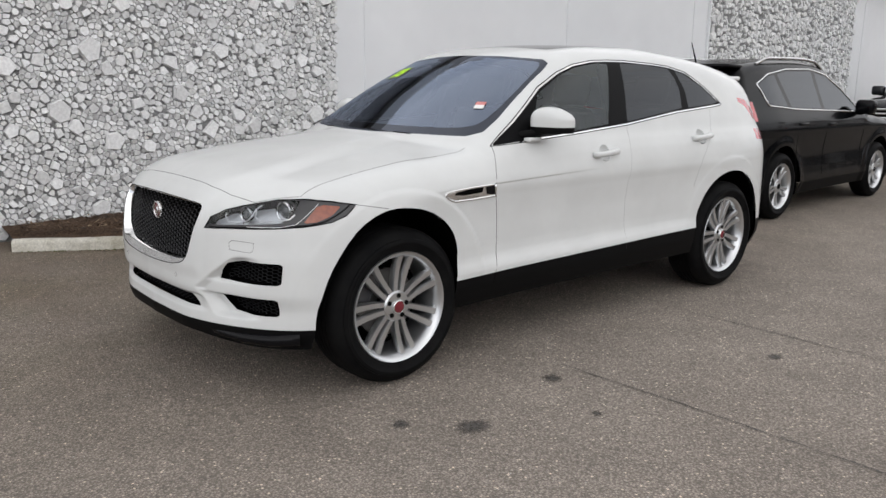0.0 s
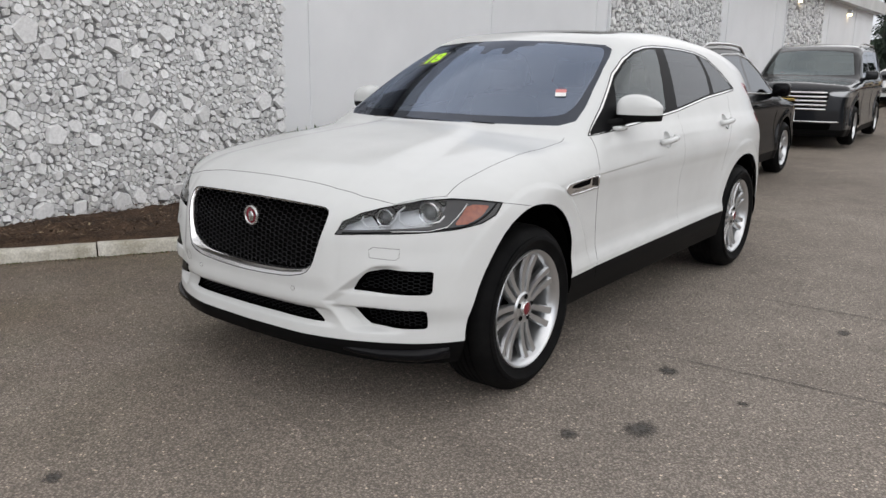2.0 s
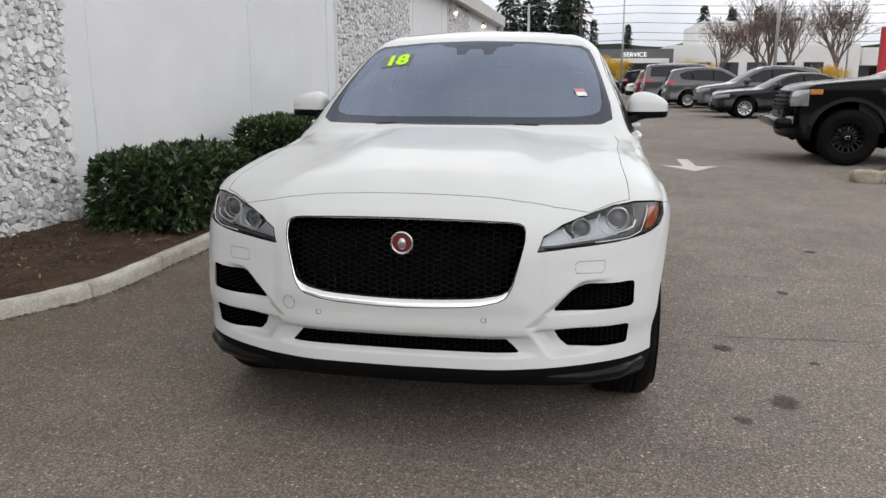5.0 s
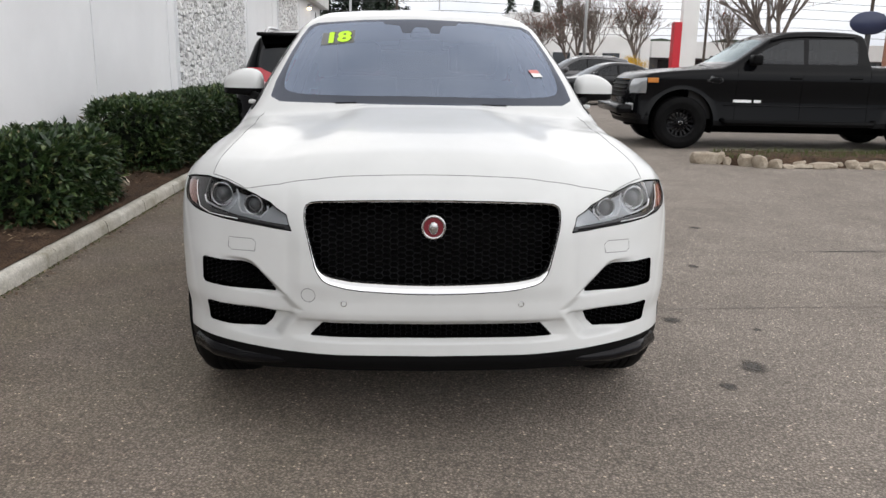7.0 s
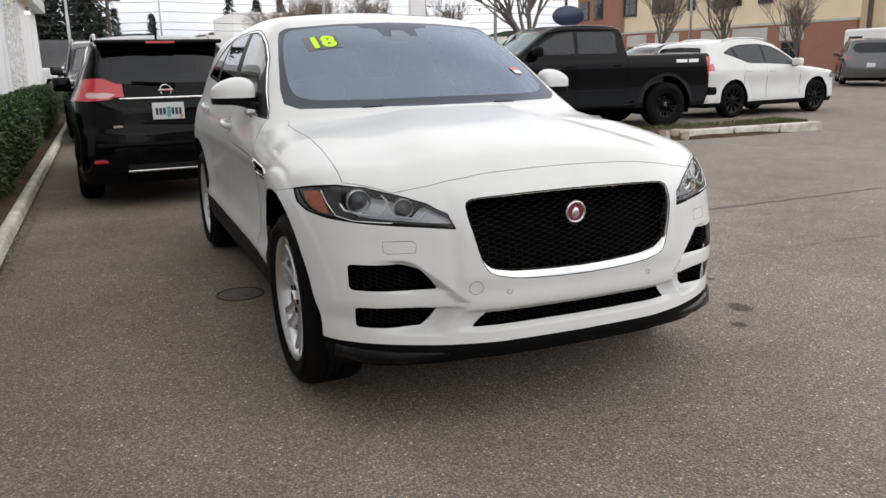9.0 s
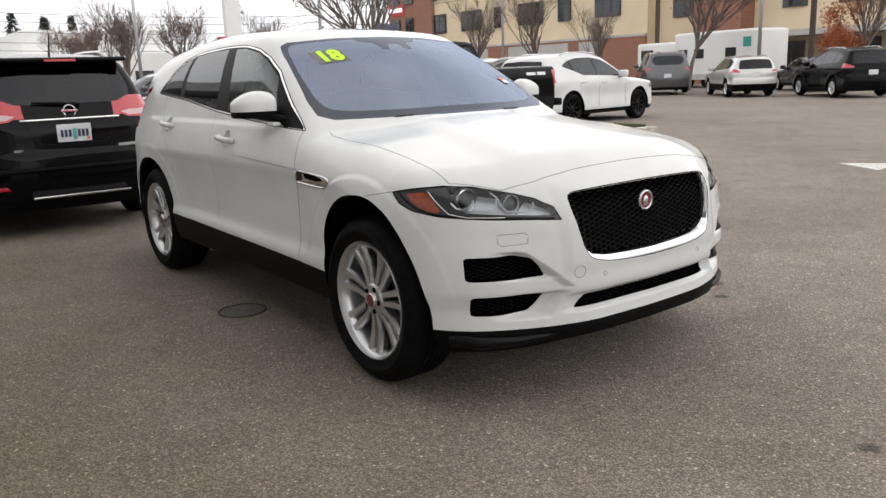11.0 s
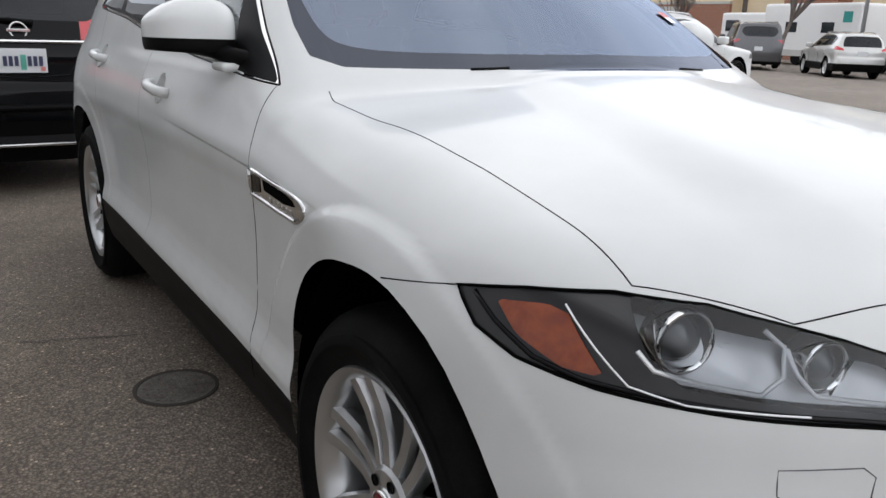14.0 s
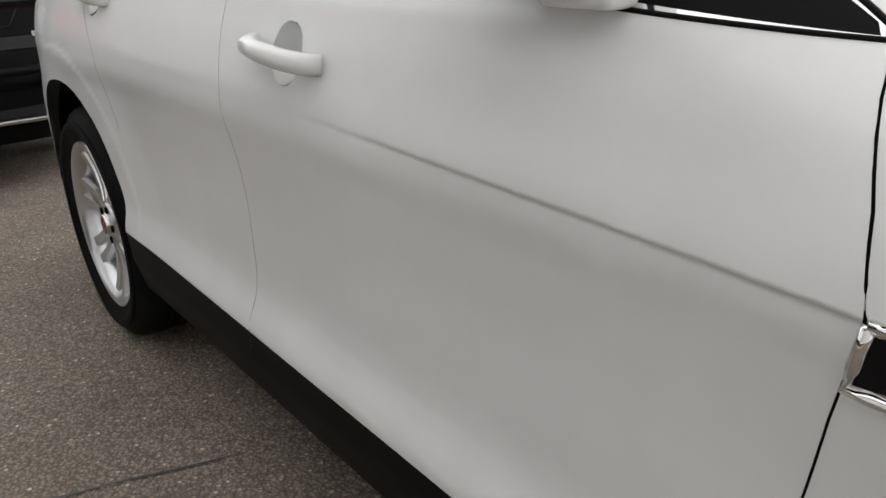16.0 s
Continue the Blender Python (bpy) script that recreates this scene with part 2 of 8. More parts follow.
def curve(points):
    """A smooth monotone curve through (x, value) points, as a function of an array."""
    px, py = np.array([p[0] for p in points], float), np.array([p[1] for p in points], float)
    h, d = np.diff(px), np.diff(py) / np.diff(px)
    m = np.zeros(len(px))
    m[0], m[-1] = d[0], d[-1]
    for i in range(1, len(px) - 1):
        if d[i - 1] * d[i] > 0:
            w1, w2 = 2 * h[i] + h[i - 1], h[i] + 2 * h[i - 1]
            m[i] = (w1 + w2) / (w1 / d[i - 1] + w2 / d[i])

    def f(x):
        x = np.clip(np.asarray(x, float), px[0], px[-1])
        i = np.clip(np.searchsorted(px, x) - 1, 0, len(h) - 1)
        t = (x - px[i]) / h[i]
        return (2 * t**3 - 3 * t**2 + 1) * py[i] + (t**3 - 2 * t**2 + t) * h[i] * m[i] + (3 * t**2 - 2 * t**3) * py[i + 1] + (t**3 - t**2) * h[i] * m[i + 1]

    return f


def smax(a, b, r):
    h = np.clip(0.5 + 0.5 * (a - b) / r, 0, 1)
    return b * (1 - h) + a * h + r * h * (1 - h)


def step(e0, e1, x):
    t = np.clip((x - e0) / (e1 - e0), 0, 1)
    return t * t * (3 - 2 * t)


def rounded(points, times=2, ratio=0.25):
    """Corners of a closed outline cut round; a doubled point stays sharper."""
    p = [np.array(q, float) for q in points]
    for _ in range(times):
        p = [c for a, b in zip(p, p[1:] + p[:1]) for c in (a * (1 - ratio) + b * ratio, a * ratio + b * (1 - ratio))]
    return [tuple(q) for q in p]


def outline(points):
    """The signed distance (inside below 0) from a closed outline, as a function of two arrays."""
    a = np.array(points, float)
    b = np.roll(a, -1, 0)

    def f(u, v):
        p = np.stack([u, v], -1)
        best, inside = np.full(len(p), 1e9), np.zeros(len(p), bool)
        for s, e in zip(a, b):
            d = e - s
            if d @ d < 1e-14:
                continue
            t = np.clip(((p - s) @ d) / (d @ d), 0, 1)
            best = np.minimum(best, np.hypot(*(p - s - t[:, None] * d).T))
            cross = (s[1] > p[:, 1]) != (e[1] > p[:, 1])
            with np.errstate(divide="ignore", invalid="ignore"):
                inside ^= cross & (p[:, 0] < d[0] * (p[:, 1] - s[1]) / (d[1] if d[1] else 1e-12) + s[0])
        return np.where(inside, -best, best)

    return f


class Shell:
    """One half (y > 0) of a body: the surface where shape(x, y, z) = 0, gridded, cut into panels and mirrored."""

    def __init__(self, shape, x0, x1, zb, ztop, width, spine, dx, dz, ny):
        self.shape = shape
        xa, xb, za, zc = spine
        nx = int(round((x1 - x0) / dx))
        xs = np.linspace(x0, x1, nx + 1)
        zs_n = int(round((ztop(np.array([(x0 + x1) / 2]))[0] - zb) / dz))
        vs = np.linspace(0, 1, zs_n + 1)
        us = np.linspace(0, 1, ny + 1)
        pts, index = [], {}

        def vert(key, p):
            if key not in index:
                index[key] = len(pts)
                pts.append(p)
            return index[key]

        def side(i, j):
            return vert(("s", i, j), (xs[i], width, zb + vs[j] * (ztop(xs[i : i + 1])[0] - zb)))

        def top(i, k):
            return side(i, zs_n) if k == ny else vert(("t", i, k), (xs[i], us[k] * width, ztop(xs[i : i + 1])[0]))

        def cap(e, k, j):
            i = 0 if e == 0 else nx
            if k == ny:
                return side(i, j)
            if j == zs_n:
                return top(i, k)
            return vert(("c", e, k, j), (xs[i], us[k] * width, zb + vs[j] * (ztop(xs[i : i + 1])[0] - zb)))

        faces = [(side(i + 1, j), side(i, j), side(i, j + 1), side(i + 1, j + 1)) for i in range(nx) for j in range(zs_n)]
        faces += [(top(i, k), top(i + 1, k), top(i + 1, k + 1), top(i, k + 1)) for i in range(nx) for k in range(ny)]
        for e in (0, 1):
            for k in range(ny):
                for j in range(zs_n):
                    f = (cap(e, k, j), cap(e, k, j + 1), cap(e, k + 1, j + 1), cap(e, k + 1, j))
                    faces.append(f if e == 0 else f[::-1])
        p = np.array(pts)
        root = np.stack([np.clip(p[:, 0], xa, xb), np.zeros(len(p)), np.clip(p[:, 2], za, zc)], -1)
        way = p - root
        lo, hi = np.zeros(len(p)), np.full(len(p), 2.0)
        for _ in range(34):
            mid = (lo + hi) / 2
            q = root + mid[:, None] * way
            out = shape(q[:, 0], q[:, 1], q[:, 2]) > 0
            hi, lo = np.where(out, mid, hi), np.where(out, lo, mid)
        p = root + lo[:, None] * way
        self.bm = bmesh.new()
        vv = [self.bm.verts.new(q) for q in p]
        self.id = self.bm.faces.layers.int.new("panel")
        for f in faces:
            self.bm.faces.new([vv[i] for i in f])
        self.names = ["body"]

    def cut(self, name, field, only=("body",), keep=None):
        """Cuts along field(x, y, z) = 0; the faces inside (below 0) that belong to one of the panels only become the panel name."""
        bm = self.bm
        co = np.array([v.co[:] for v in bm.verts])
        f = field(co[:, 0], co[:, 1], co[:, 2])
        f = np.where(np.abs(f) < 1e-6, 1e-6, f)
        bm.verts.index_update()
        value = {v: f[i] for i, v in enumerate(bm.verts)}
        ids = {self.names.index(n) for n in only if n in self.names}
        edges = [e for e in bm.edges if value[e.verts[0]] * value[e.verts[1]] < 0 and any(q[self.id] in ids for q in e.link_faces)]
        zero = set()
        for e in edges:
            a, b = e.verts
            fa, fb = value[a], value[b]
            _, nv = bmesh.utils.edge_split(e, a, fa / (fa - fb))
            value[nv] = 0.0
            zero.add(nv)
        work = {q for v in zero for q in v.link_faces}
        while work:
            q = work.pop()
            z = [v for v in q.verts if v in zero]
            done = False
            for i in range(len(z)):
                for j in range(i + 1, len(z)):
                    if not done and not any(z[j] in e.verts for e in z[i].link_edges):
                        try:
                            g, _ = bmesh.utils.face_split(q, z[i], z[j])
                        except ValueError:
                            continue
                        if g:
                            work |= {q, g}
                            done = True
        if name not in self.names:
            self.names.append(name)
        k = self.names.index(name)
        for q in bm.faces:
            if q[self.id] in ids:
                vals = [value[v] for v in q.verts]
                if sum(vals) < 0 and (keep is None or keep(q)):
                    q[self.id] = k
        return k

    def take(self, name, mirror=True, offset=0.0, side=None):
        """The panel's faces as a bmesh, both halves, or one side (+1, -1); offset moves them outwards."""
        k = self.names.index(name)
        out = bmesh.new()
        self.bm.normal_update()
        for s in (1, -1) if side is None else (side,):
            seen = {}
            for q in self.bm.faces:
                if q[self.id] == k:
                    for v in q.verts:
                        if v not in seen:
                            c = v.co + v.normal * offset
                            seen[v] = out.verts.new((c.x, s * c.y, c.z))
                    try:
                        out.faces.new([seen[v] for v in (q.verts if s > 0 else reversed(q.verts))])
                    except ValueError:
                        pass
        if side is None:
            bmesh.ops.remove_doubles(out, verts=[v for v in out.verts if abs(v.co.y) < 2e-4], dist=4e-4)
        return out

    def x_at(self, y, z, start=-3.0, way=1.0):
        """The x at which a ray along x, from start, meets the body."""
        y, z = np.abs(np.asarray(y, float)), np.asarray(z, float)
        lo, hi = np.full(y.shape, start), np.full(y.shape, start + way * 3.0)
        for _ in range(40):
            mid = (lo + hi) / 2
            out = self.shape(mid, y, z) > 0
            lo, hi = np.where(out, mid, lo), np.where(out, hi, mid)
        return hi

    def y_at(self, x, z):
        x, z = np.asarray(x, float), np.asarray(z, float)
        lo, hi = np.zeros(x.shape), np.full(x.shape, 1.6)
        for _ in range(40):
            mid = (lo + hi) / 2
            out = self.shape(x, mid, z) > 0
            hi, lo = np.where(out, mid, hi), np.where(out, lo, mid)
        return lo

    def z_at(self, x, y):
        x, y = np.asarray(x, float), np.abs(np.asarray(y, float))
        lo, hi = np.full(x.shape, 0.5), np.full(x.shape, 2.6)
        for _ in range(40):
            mid = (lo + hi) / 2
            out = self.shape(x, y, mid) > 0
            hi, lo = np.where(out, mid, hi), np.where(out, lo, mid)
        return lo

# ---- the white car's surface ----
H_PROF = curve([(-2.40, 0.80), (-2.27, 0.90), (-2.20, 0.935), (-2.10, 0.968), (-1.9, 1.008), (-1.6, 1.048), (-1.3, 1.080), (-1.13, 1.100), (-1.075, 1.107), (-1.04, 1.118), (-0.98, 1.150), (-0.9, 1.195),
                (-0.6, 1.372), (-0.35, 1.500), (-0.15, 1.580), (0.0, 1.612), (0.3, 1.640), (0.7, 1.648), (1.2, 1.615), (1.7, 1.54), (1.95, 1.475), (2.06, 1.43), (2.14, 1.24), (2.34, 1.08), (2.60, 1.0)])
H_CROWN = curve([(-2.4, 0.16), (-2.0, 0.12), (-1.2, 0.075), (-0.9, 0.07), (0.0, 0.09), (1.8, 0.10), (2.5, 0.10)])
H_WRAP = curve([(-2.6, 0.0), (-1.35, 0.0), (-1.1, 0.22), (-0.2, 0.26), (0.1, 0.0), (1.9, 0.0), (2.6, -0.1)])
H_PLAN = curve([(-2.4, 0.90), (-2.0, 0.945), (-1.75, 0.978), (-1.437, 0.980), (-1.1, 0.954), (-0.6, 0.945), (0.2, 0.950), (0.9, 0.956), (1.437, 0.966), (1.9, 0.920), (2.2, 0.845), (2.6, 0.74)])
H_SEC = curve([(0.15, 0.10), (0.24, 0.055), (0.34, 0.020), (0.42, 0.002), (0.472, 0.002), (0.492, 0.007), (0.530, 0.023), (0.555, 0.030), (0.60, 0.034), (0.70, 0.034), (0.84, 0.022), (0.895, 0.014), (0.93, 0.018), (1.02, 0.040),
               (1.08, 0.066), (1.12, 0.088), (1.2, 0.118), (1.35, 0.180), (1.48, 0.245), (1.56, 0.295), (1.66, 0.40)])
H_NOSE = curve([(0.10, -2.05), (0.20, -2.15), (0.27, -2.225), (0.33, -2.245), (0.42, -2.238), (0.50, -2.258), (0.60, -2.250), (0.70, -2.238), (0.80, -2.225), (0.90, -2.195), (1.0, -2.12), (1.1, -2.0)])
H_NOSEPLAN = curve([(0.0, 0.0), (0.3, 0.012), (0.5, 0.06), (0.65, 0.135), (0.78, 0.222), (0.87, 0.31), (0.93, 0.40), (0.985, 0.52)])
H_TAIL = curve([(0.2, 2.20), (0.35, 2.31), (0.6, 2.34), (0.8, 2.33), (1.0, 2.30), (1.2, 2.20), (1.6, 2.06)])


def crease_z(x):
    return 0.906 + 0.029 * (x + 0.85)


def suv_shape(x, y, z):
    """Below 0 inside the white car's body."""
    x, y, z = np.broadcast_arrays(np.asarray(x, float), np.abs(np.asarray(y, float)), np.asarray(z, float))
    top = H_PROF(x - H_WRAP(x) * y**2) - H_CROWN(x) * y**2
    # the bonnet's raised middle, between two ridges that spread towards the nose
    ridge = 0.30 + (-1.1 - x) * 0.23
    top = top + 0.017 * step(ridge + 0.13, ridge - 0.06, y) * step(-1.0, -1.05, x - H_WRAP(x) * y**2) * step(-2.25, -2.0, x)
    sculpt = H_SEC(z)
    low = step(0.93, 0.86, z) * step(0.30, 0.40, z)
    sculpt = sculpt + (0.014 - sculpt) * low * np.maximum(step(-1.25, -1.55, x), step(1.3, 1.6, x))
    width = H_PLAN(x) - sculpt
    for hub in (-1.437, 1.437):
        # a flat band round the arch that ends in a crease
        r = np.hypot(x - hub, z - 0.386)
        width = width + ((0.011 if hub < 0 else 0.003) * step(0.548, 0.524, r) + 0.012 * step(0.70, 0.5, r) * step(0.95, 0.7, z)) * (1 - step(-1.6, -1.35, x) * step(1.3, 1.0, x) * step(0.62, 0.42, z))
    # waist crease that starts at the wing vent and fades in the front door
    zc = crease_z(x)
    width = width + 0.0055 * step(zc - 0.004, zc + 0.004, z) * step(zc + 0.085, zc + 0.004, z) * step(0.05, -0.5, x) * step(-1.3, -1.0, x)
    nose = H_NOSE(z) + H_NOSEPLAN(y)
    # scoops round the side intakes, and the recess of the centre intake
    edge = 0.432 + np.where(z > 0.50, 1.22 * (z - 0.50), 0.75 * (0.50 - z))
    nose = nose - 0.006 * step(0.52, 0.68, y) * step(0.72, 0.64, z)
    blade = step(0.470, 0.488, z) * step(0.556, 0.536, z)
    nose = nose + 0.046 * step(edge, edge + 0.05, y) * step(0.378, 0.398, z) * step(0.660, 0.640, z) * step(0.76, 0.58, y) * (1 - 0.6 * blade)
    nose = nose + 0.020 * step(0.385, 0.405, z) * step(0.475, 0.452, z) * step(0.50, 0.40, y)
    # brow over the grille and its surround
    nose = nose - 0.010 * step(0.50, 0.44, y) * step(0.53, 0.60, z) * step(0.93, 0.88, z)
    tail = H_TAIL(z) + 0.06 - 0.36 * (y / 0.95) ** 3
    upper = smax((z - top) * 0.85, y - width, 0.10 + 0.06 * step(-0.9, -1.4, x))
    return smax(smax(upper, (nose - x) * 0.9, 0.16), (x - tail) * 0.9, 0.18)

# ---- car building ----
def gradient(shape, co, e=1e-3):
    g = np.stack([shape(co[:, 0] + e * a, co[:, 1] + e * b, co[:, 2] + e * c) - shape(co[:, 0] - e * a, co[:, 1] - e * b, co[:, 2] - e * c) for a, b, c in ((1, 0, 0), (0, 1, 0), (0, 0, 1))], -1)
    return g / np.maximum(np.linalg.norm(g, axis=1, keepdims=True), 1e-9)


def panel(shell, name, key, material, parent, label="", offset=0.0, side=None, flip=False):
    """A panel of a shell as a part, shaded with the surface's own normals."""
    bm = shell.take(key, offset=offset, side=side)
    me = bpy.data.meshes.new(name)
    bm.to_mesh(me)
    bm.free()
    me.materials.append(material)
    if len(me.vertices):
        me.polygons.foreach_set("use_smooth", [True] * len(me.polygons))
        co = np.empty(len(me.vertices) * 3)
        me.vertices.foreach_get("co", co)
        co = co.reshape(-1, 3)
        sign = np.where(co[:, 1] < 0, -1.0, 1.0)
        n = gradient(shell.shape, co * np.stack([sign * 0 + 1, sign, sign * 0 + 1], -1))
        n[:, 1] *= sign
        n[:, 1] = np.where(np.abs(co[:, 1]) < 1e-4, 0, n[:, 1])
        me.normals_split_custom_set_from_vertices((n * (-1 if flip else 1)).tolist())
    ob = new(name, me)
    ob.parent = parent
    return tagged(ob, label)


def seam_points(shell, pts, how, gap=0.06):
    """Points of a line drawn on the body. how: xz from the side, xy from above, yz from the front."""
    fine = []
    for (a, b), (c, d) in zip(pts, pts[1:]):
        n = max(2, int(math.hypot(c - a, d - b) / gap))
        fine += [(a + (c - a) * k / n, b + (d - b) * k / n) for k in range(n)]
    fine.append(pts[-1])
    u, v = np.array(fine).T
    if how == "xz":
        return np.stack([u, shell.y_at(u, v), v], -1)
    if how == "xy":
        return np.stack([u, v, shell.z_at(u, v)], -1)
    return np.stack([shell.x_at(u, v), u, v], -1)


def seam(shell, pts, how, parent, name="panel_gap", radius=0.0022, material=None, sides=(1, -1), gap=0.02, sink=0.0004, label="", closed=False):
    p = seam_points(shell, pts, how, gap)
    p = p - gradient(shell.shape, p) * sink
    for s in sides:
        part(name, tube([(x, s * y, z) for x, y, z in p], radius, 6, closed), material or M_DEEP, parent, label, smooth=True)


def xz(points, y_min=0.3):
    f = outline(points)
    return lambda x, y, z: np.where(y > y_min, f(x, z), 1.0)


def yz(points, x_max=-1.2):
    f = outline(points)
    return lambda x, y, z: np.where(x < x_max, f(np.abs(y), z), 1.0)


def xy(points, z_min=0.8):
    f = outline(points)
    return lambda x, y, z: np.where(z > z_min, f(x, np.abs(y)), 1.0)


def make_wheel(name, radius, width, rim_radius, spokes, paired, rim_material, cap_material, label="", rich=True, slim=False):
    """A wheel that turns round y, its outer face towards -y, its centre at the origin."""
    wheel = thing(name, label, "wheel")
    w, r, q = width / 2, radius, rim_radius
    n = 64 if rich else 32
    bm = bmesh.new()
    side = [(q + 0.004, -w + 0.02), (q + 0.012, -w + 0.004), (q + 0.028, -w - 0.002), (q + (r - q) * 0.40, -w - 0.010), (q + (r - q) * 0.44, -w - 0.0135), (q + (r - q) * 0.56, -w - 0.0135), (q + (r - q) * 0.60, -w - 0.0105), (r - 0.045, -w - 0.004), (r - 0.018, -w + 0.012)]
    lathe_into(bm, side + [(r - 0.006, -w + 0.03), (r - 0.001, -w + 0.05)], n)
    # tread ribs with grooves between them
    ribs, groove = 5, 0.009
    tw = (2 * w - 0.1) / ribs
    prof = []
    for k in range(ribs):
        a = -w + 0.05 + k * tw
        prof += [(r - 0.001, a), (r, a + 0.004), (r, a + tw - groove), (r - 0.008, a + tw - groove + 0.002), (r - 0.008, a + tw - 0.002)]
    lathe_into(bm, prof + [(r - 0.001, w - 0.05)], n)
    lathe_into(bm, [(a, -b) for a, b in reversed(side + [(r - 0.006, -w + 0.03), (r - 0.001, -w + 0.05)])], n)
    if rich and not slim:
        # shoulder blocks
        for k in range(76):
            a = 2 * math.pi * k / 76
            m = Matrix.Rotation(a, 4, "Y") @ Matrix.Translation((r - 0.009, -w + 0.028, 0)) @ Matrix.Rotation(radians(52), 4, "Z")
            box_into(bm, -0.0035, -0.013, -0.0115, 0.0006, 0.013, 0.0115, m)
    part("tyre", bm, M_RUBBER, wheel, "black rubber tyre" if rich else "", angle=35)
    rim = part("rim", lathe_into(bmesh.new(), [(q - 0.030, w - 0.01), (q - 0.032, 0.03), (q - 0.028, -w + 0.05), (q - 0.014, -w + 0.018), (q - 0.004, -w + 0.006), (q + 0.006, -w + 0.002), (q + 0.009, -w + 0.008), (q + 0.006, -w + 0.02), (q + 0.002, w - 0.01)], n), rim_material, wheel, angle=40)
    hub = -w + 0.022
    bm = bmesh.new()
    for k in range(spokes):
        for s in ((-1, 1) if paired else (0,)):
            a = 2 * math.pi * k / spokes
            rows = []
            for t in (0.0, 0.12, 0.35, 0.65, 0.88, 1.0):
                rad = 0.052 + (q - 0.012 - 0.052) * t
                spread = a + s * ((0.30 - 0.10 * t) * 0.052 / rad + 0.135 * t) if paired else a
                half = (0.0135 + 0.0072 * t) if paired else (0.02 + 0.015 * t)
                if slim:
                    spread, half = a + s * (0.0165 + 0.0165 * t) / rad, 0.0142 + 0.0052 * t
                y = hub + 0.012 - 0.012 * t - 0.014 * math.sin(math.pi * t) * -1
                c, d = math.cos(spread), math.sin(spread)
                rows.append([(rad * c - e * d, y + f, rad * d + e * c) for e, f in ((-half, 0.014), (-half * 0.72, 0.0), (half * 0.72, 0.0), (half, 0.014), (half * 0.7, 0.04), (-half * 0.7, 0.04))])
            vs = [[bm.verts.new(p) for p in row] for row in rows]
            for u, v in zip(vs, vs[1:]):
                for i in range(6):
                    bm.faces.new((u[i], u[(i + 1) % 6], v[(i + 1) % 6], v[i]))
    part("spokes", bm, rim_material, wheel, angle=28)
    bm = bmesh.new()
    lathe_into(bm, [(0.074, hub + 0.05), (0.074, hub + 0.016), (0.066, hub + 0.008), (0.036, hub + 0.006), (0.034, hub + 0.002), (0.0, hub + 0.002)], 32)
    part("hub", bm, rim_material, wheel, angle=40)
    if rich:
        for k in range(5):
            a = 2 * math.pi * (k + 0.5) / 5
            part("lug_hole", lathe_into(bmesh.new(), [(0.0115, hub + 0.003), (0.0115, hub + 0.0065), (0.0, hub + 0.0052)], 16, m=Matrix.Translation((0.052 * math.cos(a), 0.0, 0.052 * math.sin(a)))), M_BLACK, wheel)
    cap = part("hub_cap", lathe_into(bmesh.new(), [(0.031, hub + 0.004), (0.030, hub - 0.004), (0.026, hub - 0.006), (0.0, hub - 0.008)], 24), cap_material, wheel, angle=40)
    if rich:
        part("cap_ring", lathe_into(bmesh.new(), [(0.032, hub + 0.004), (0.032, hub - 0.006), (0.028, hub - 0.0065)], 24), M_CHROME, cap, smooth=True)
        disc = lathe_into(bmesh.new(), [(0.165, 0.0), (0.165, 0.02), (0.06, 0.025), (0.06, -0.01), (0.165, 0.0)], 40)
        part("brake_disc", disc, M_DISC, wheel, "grey steel brake disc", angle=40)
        part("brake_caliper", box(-0.19, -0.02, -0.07, -0.10, 0.06, 0.07, bevel=0.015), M_HOUSING, wheel)
    # black disc put in for the shade seen between the spokes
    back = lathe_into(bmesh.new(), [(q - 0.028, 0.05), (0.0, 0.05)], 24)
    part("wheel_back", back, M_DEEP, wheel)
    return wheel


def place_wheel(proto, m, parent, name="wheel"):
    """A copy of a wheel as a part of its car."""
    w = copy_thing(proto, m)
    w.name = name
    w.parent = parent
    for key in ("category", "label", "group"):
        if key in w:
            del w[key]
    return w


def discard(ob):
    for o in (*ob.children_recursive, ob):
        bpy.data.objects.remove(o)


# ---- the white car ----
suv = thing("white_suv", "glossy white sport utility car parked beside the building", "car")
S = Shell(suv_shape, -2.42, 2.62, 0.20, lambda x: H_PROF(x) + 0.06, 1.02, (-1.6, 1.8, 0.20, 0.74), 0.0145, 0.0145, 68)

# vertices along the waist crease, laid back onto the surface
for lift in (-0.006, 0.0, 0.006):
    S.cut("body", lambda x, y, z, lift=lift: np.where(y > 0.5, z - crease_z(x) - lift, 1.0))
near = [v for v in S.bm.verts if v.co.y > 0.5 and -1.3 < v.co.x < 0.3 and abs(v.co.z - crease_z(v.co.x)) < 0.0065]
for v, y in zip(near, S.y_at(np.array([v.co.x for v in near]), np.array([v.co.z for v in near]))):
    v.co.y = y

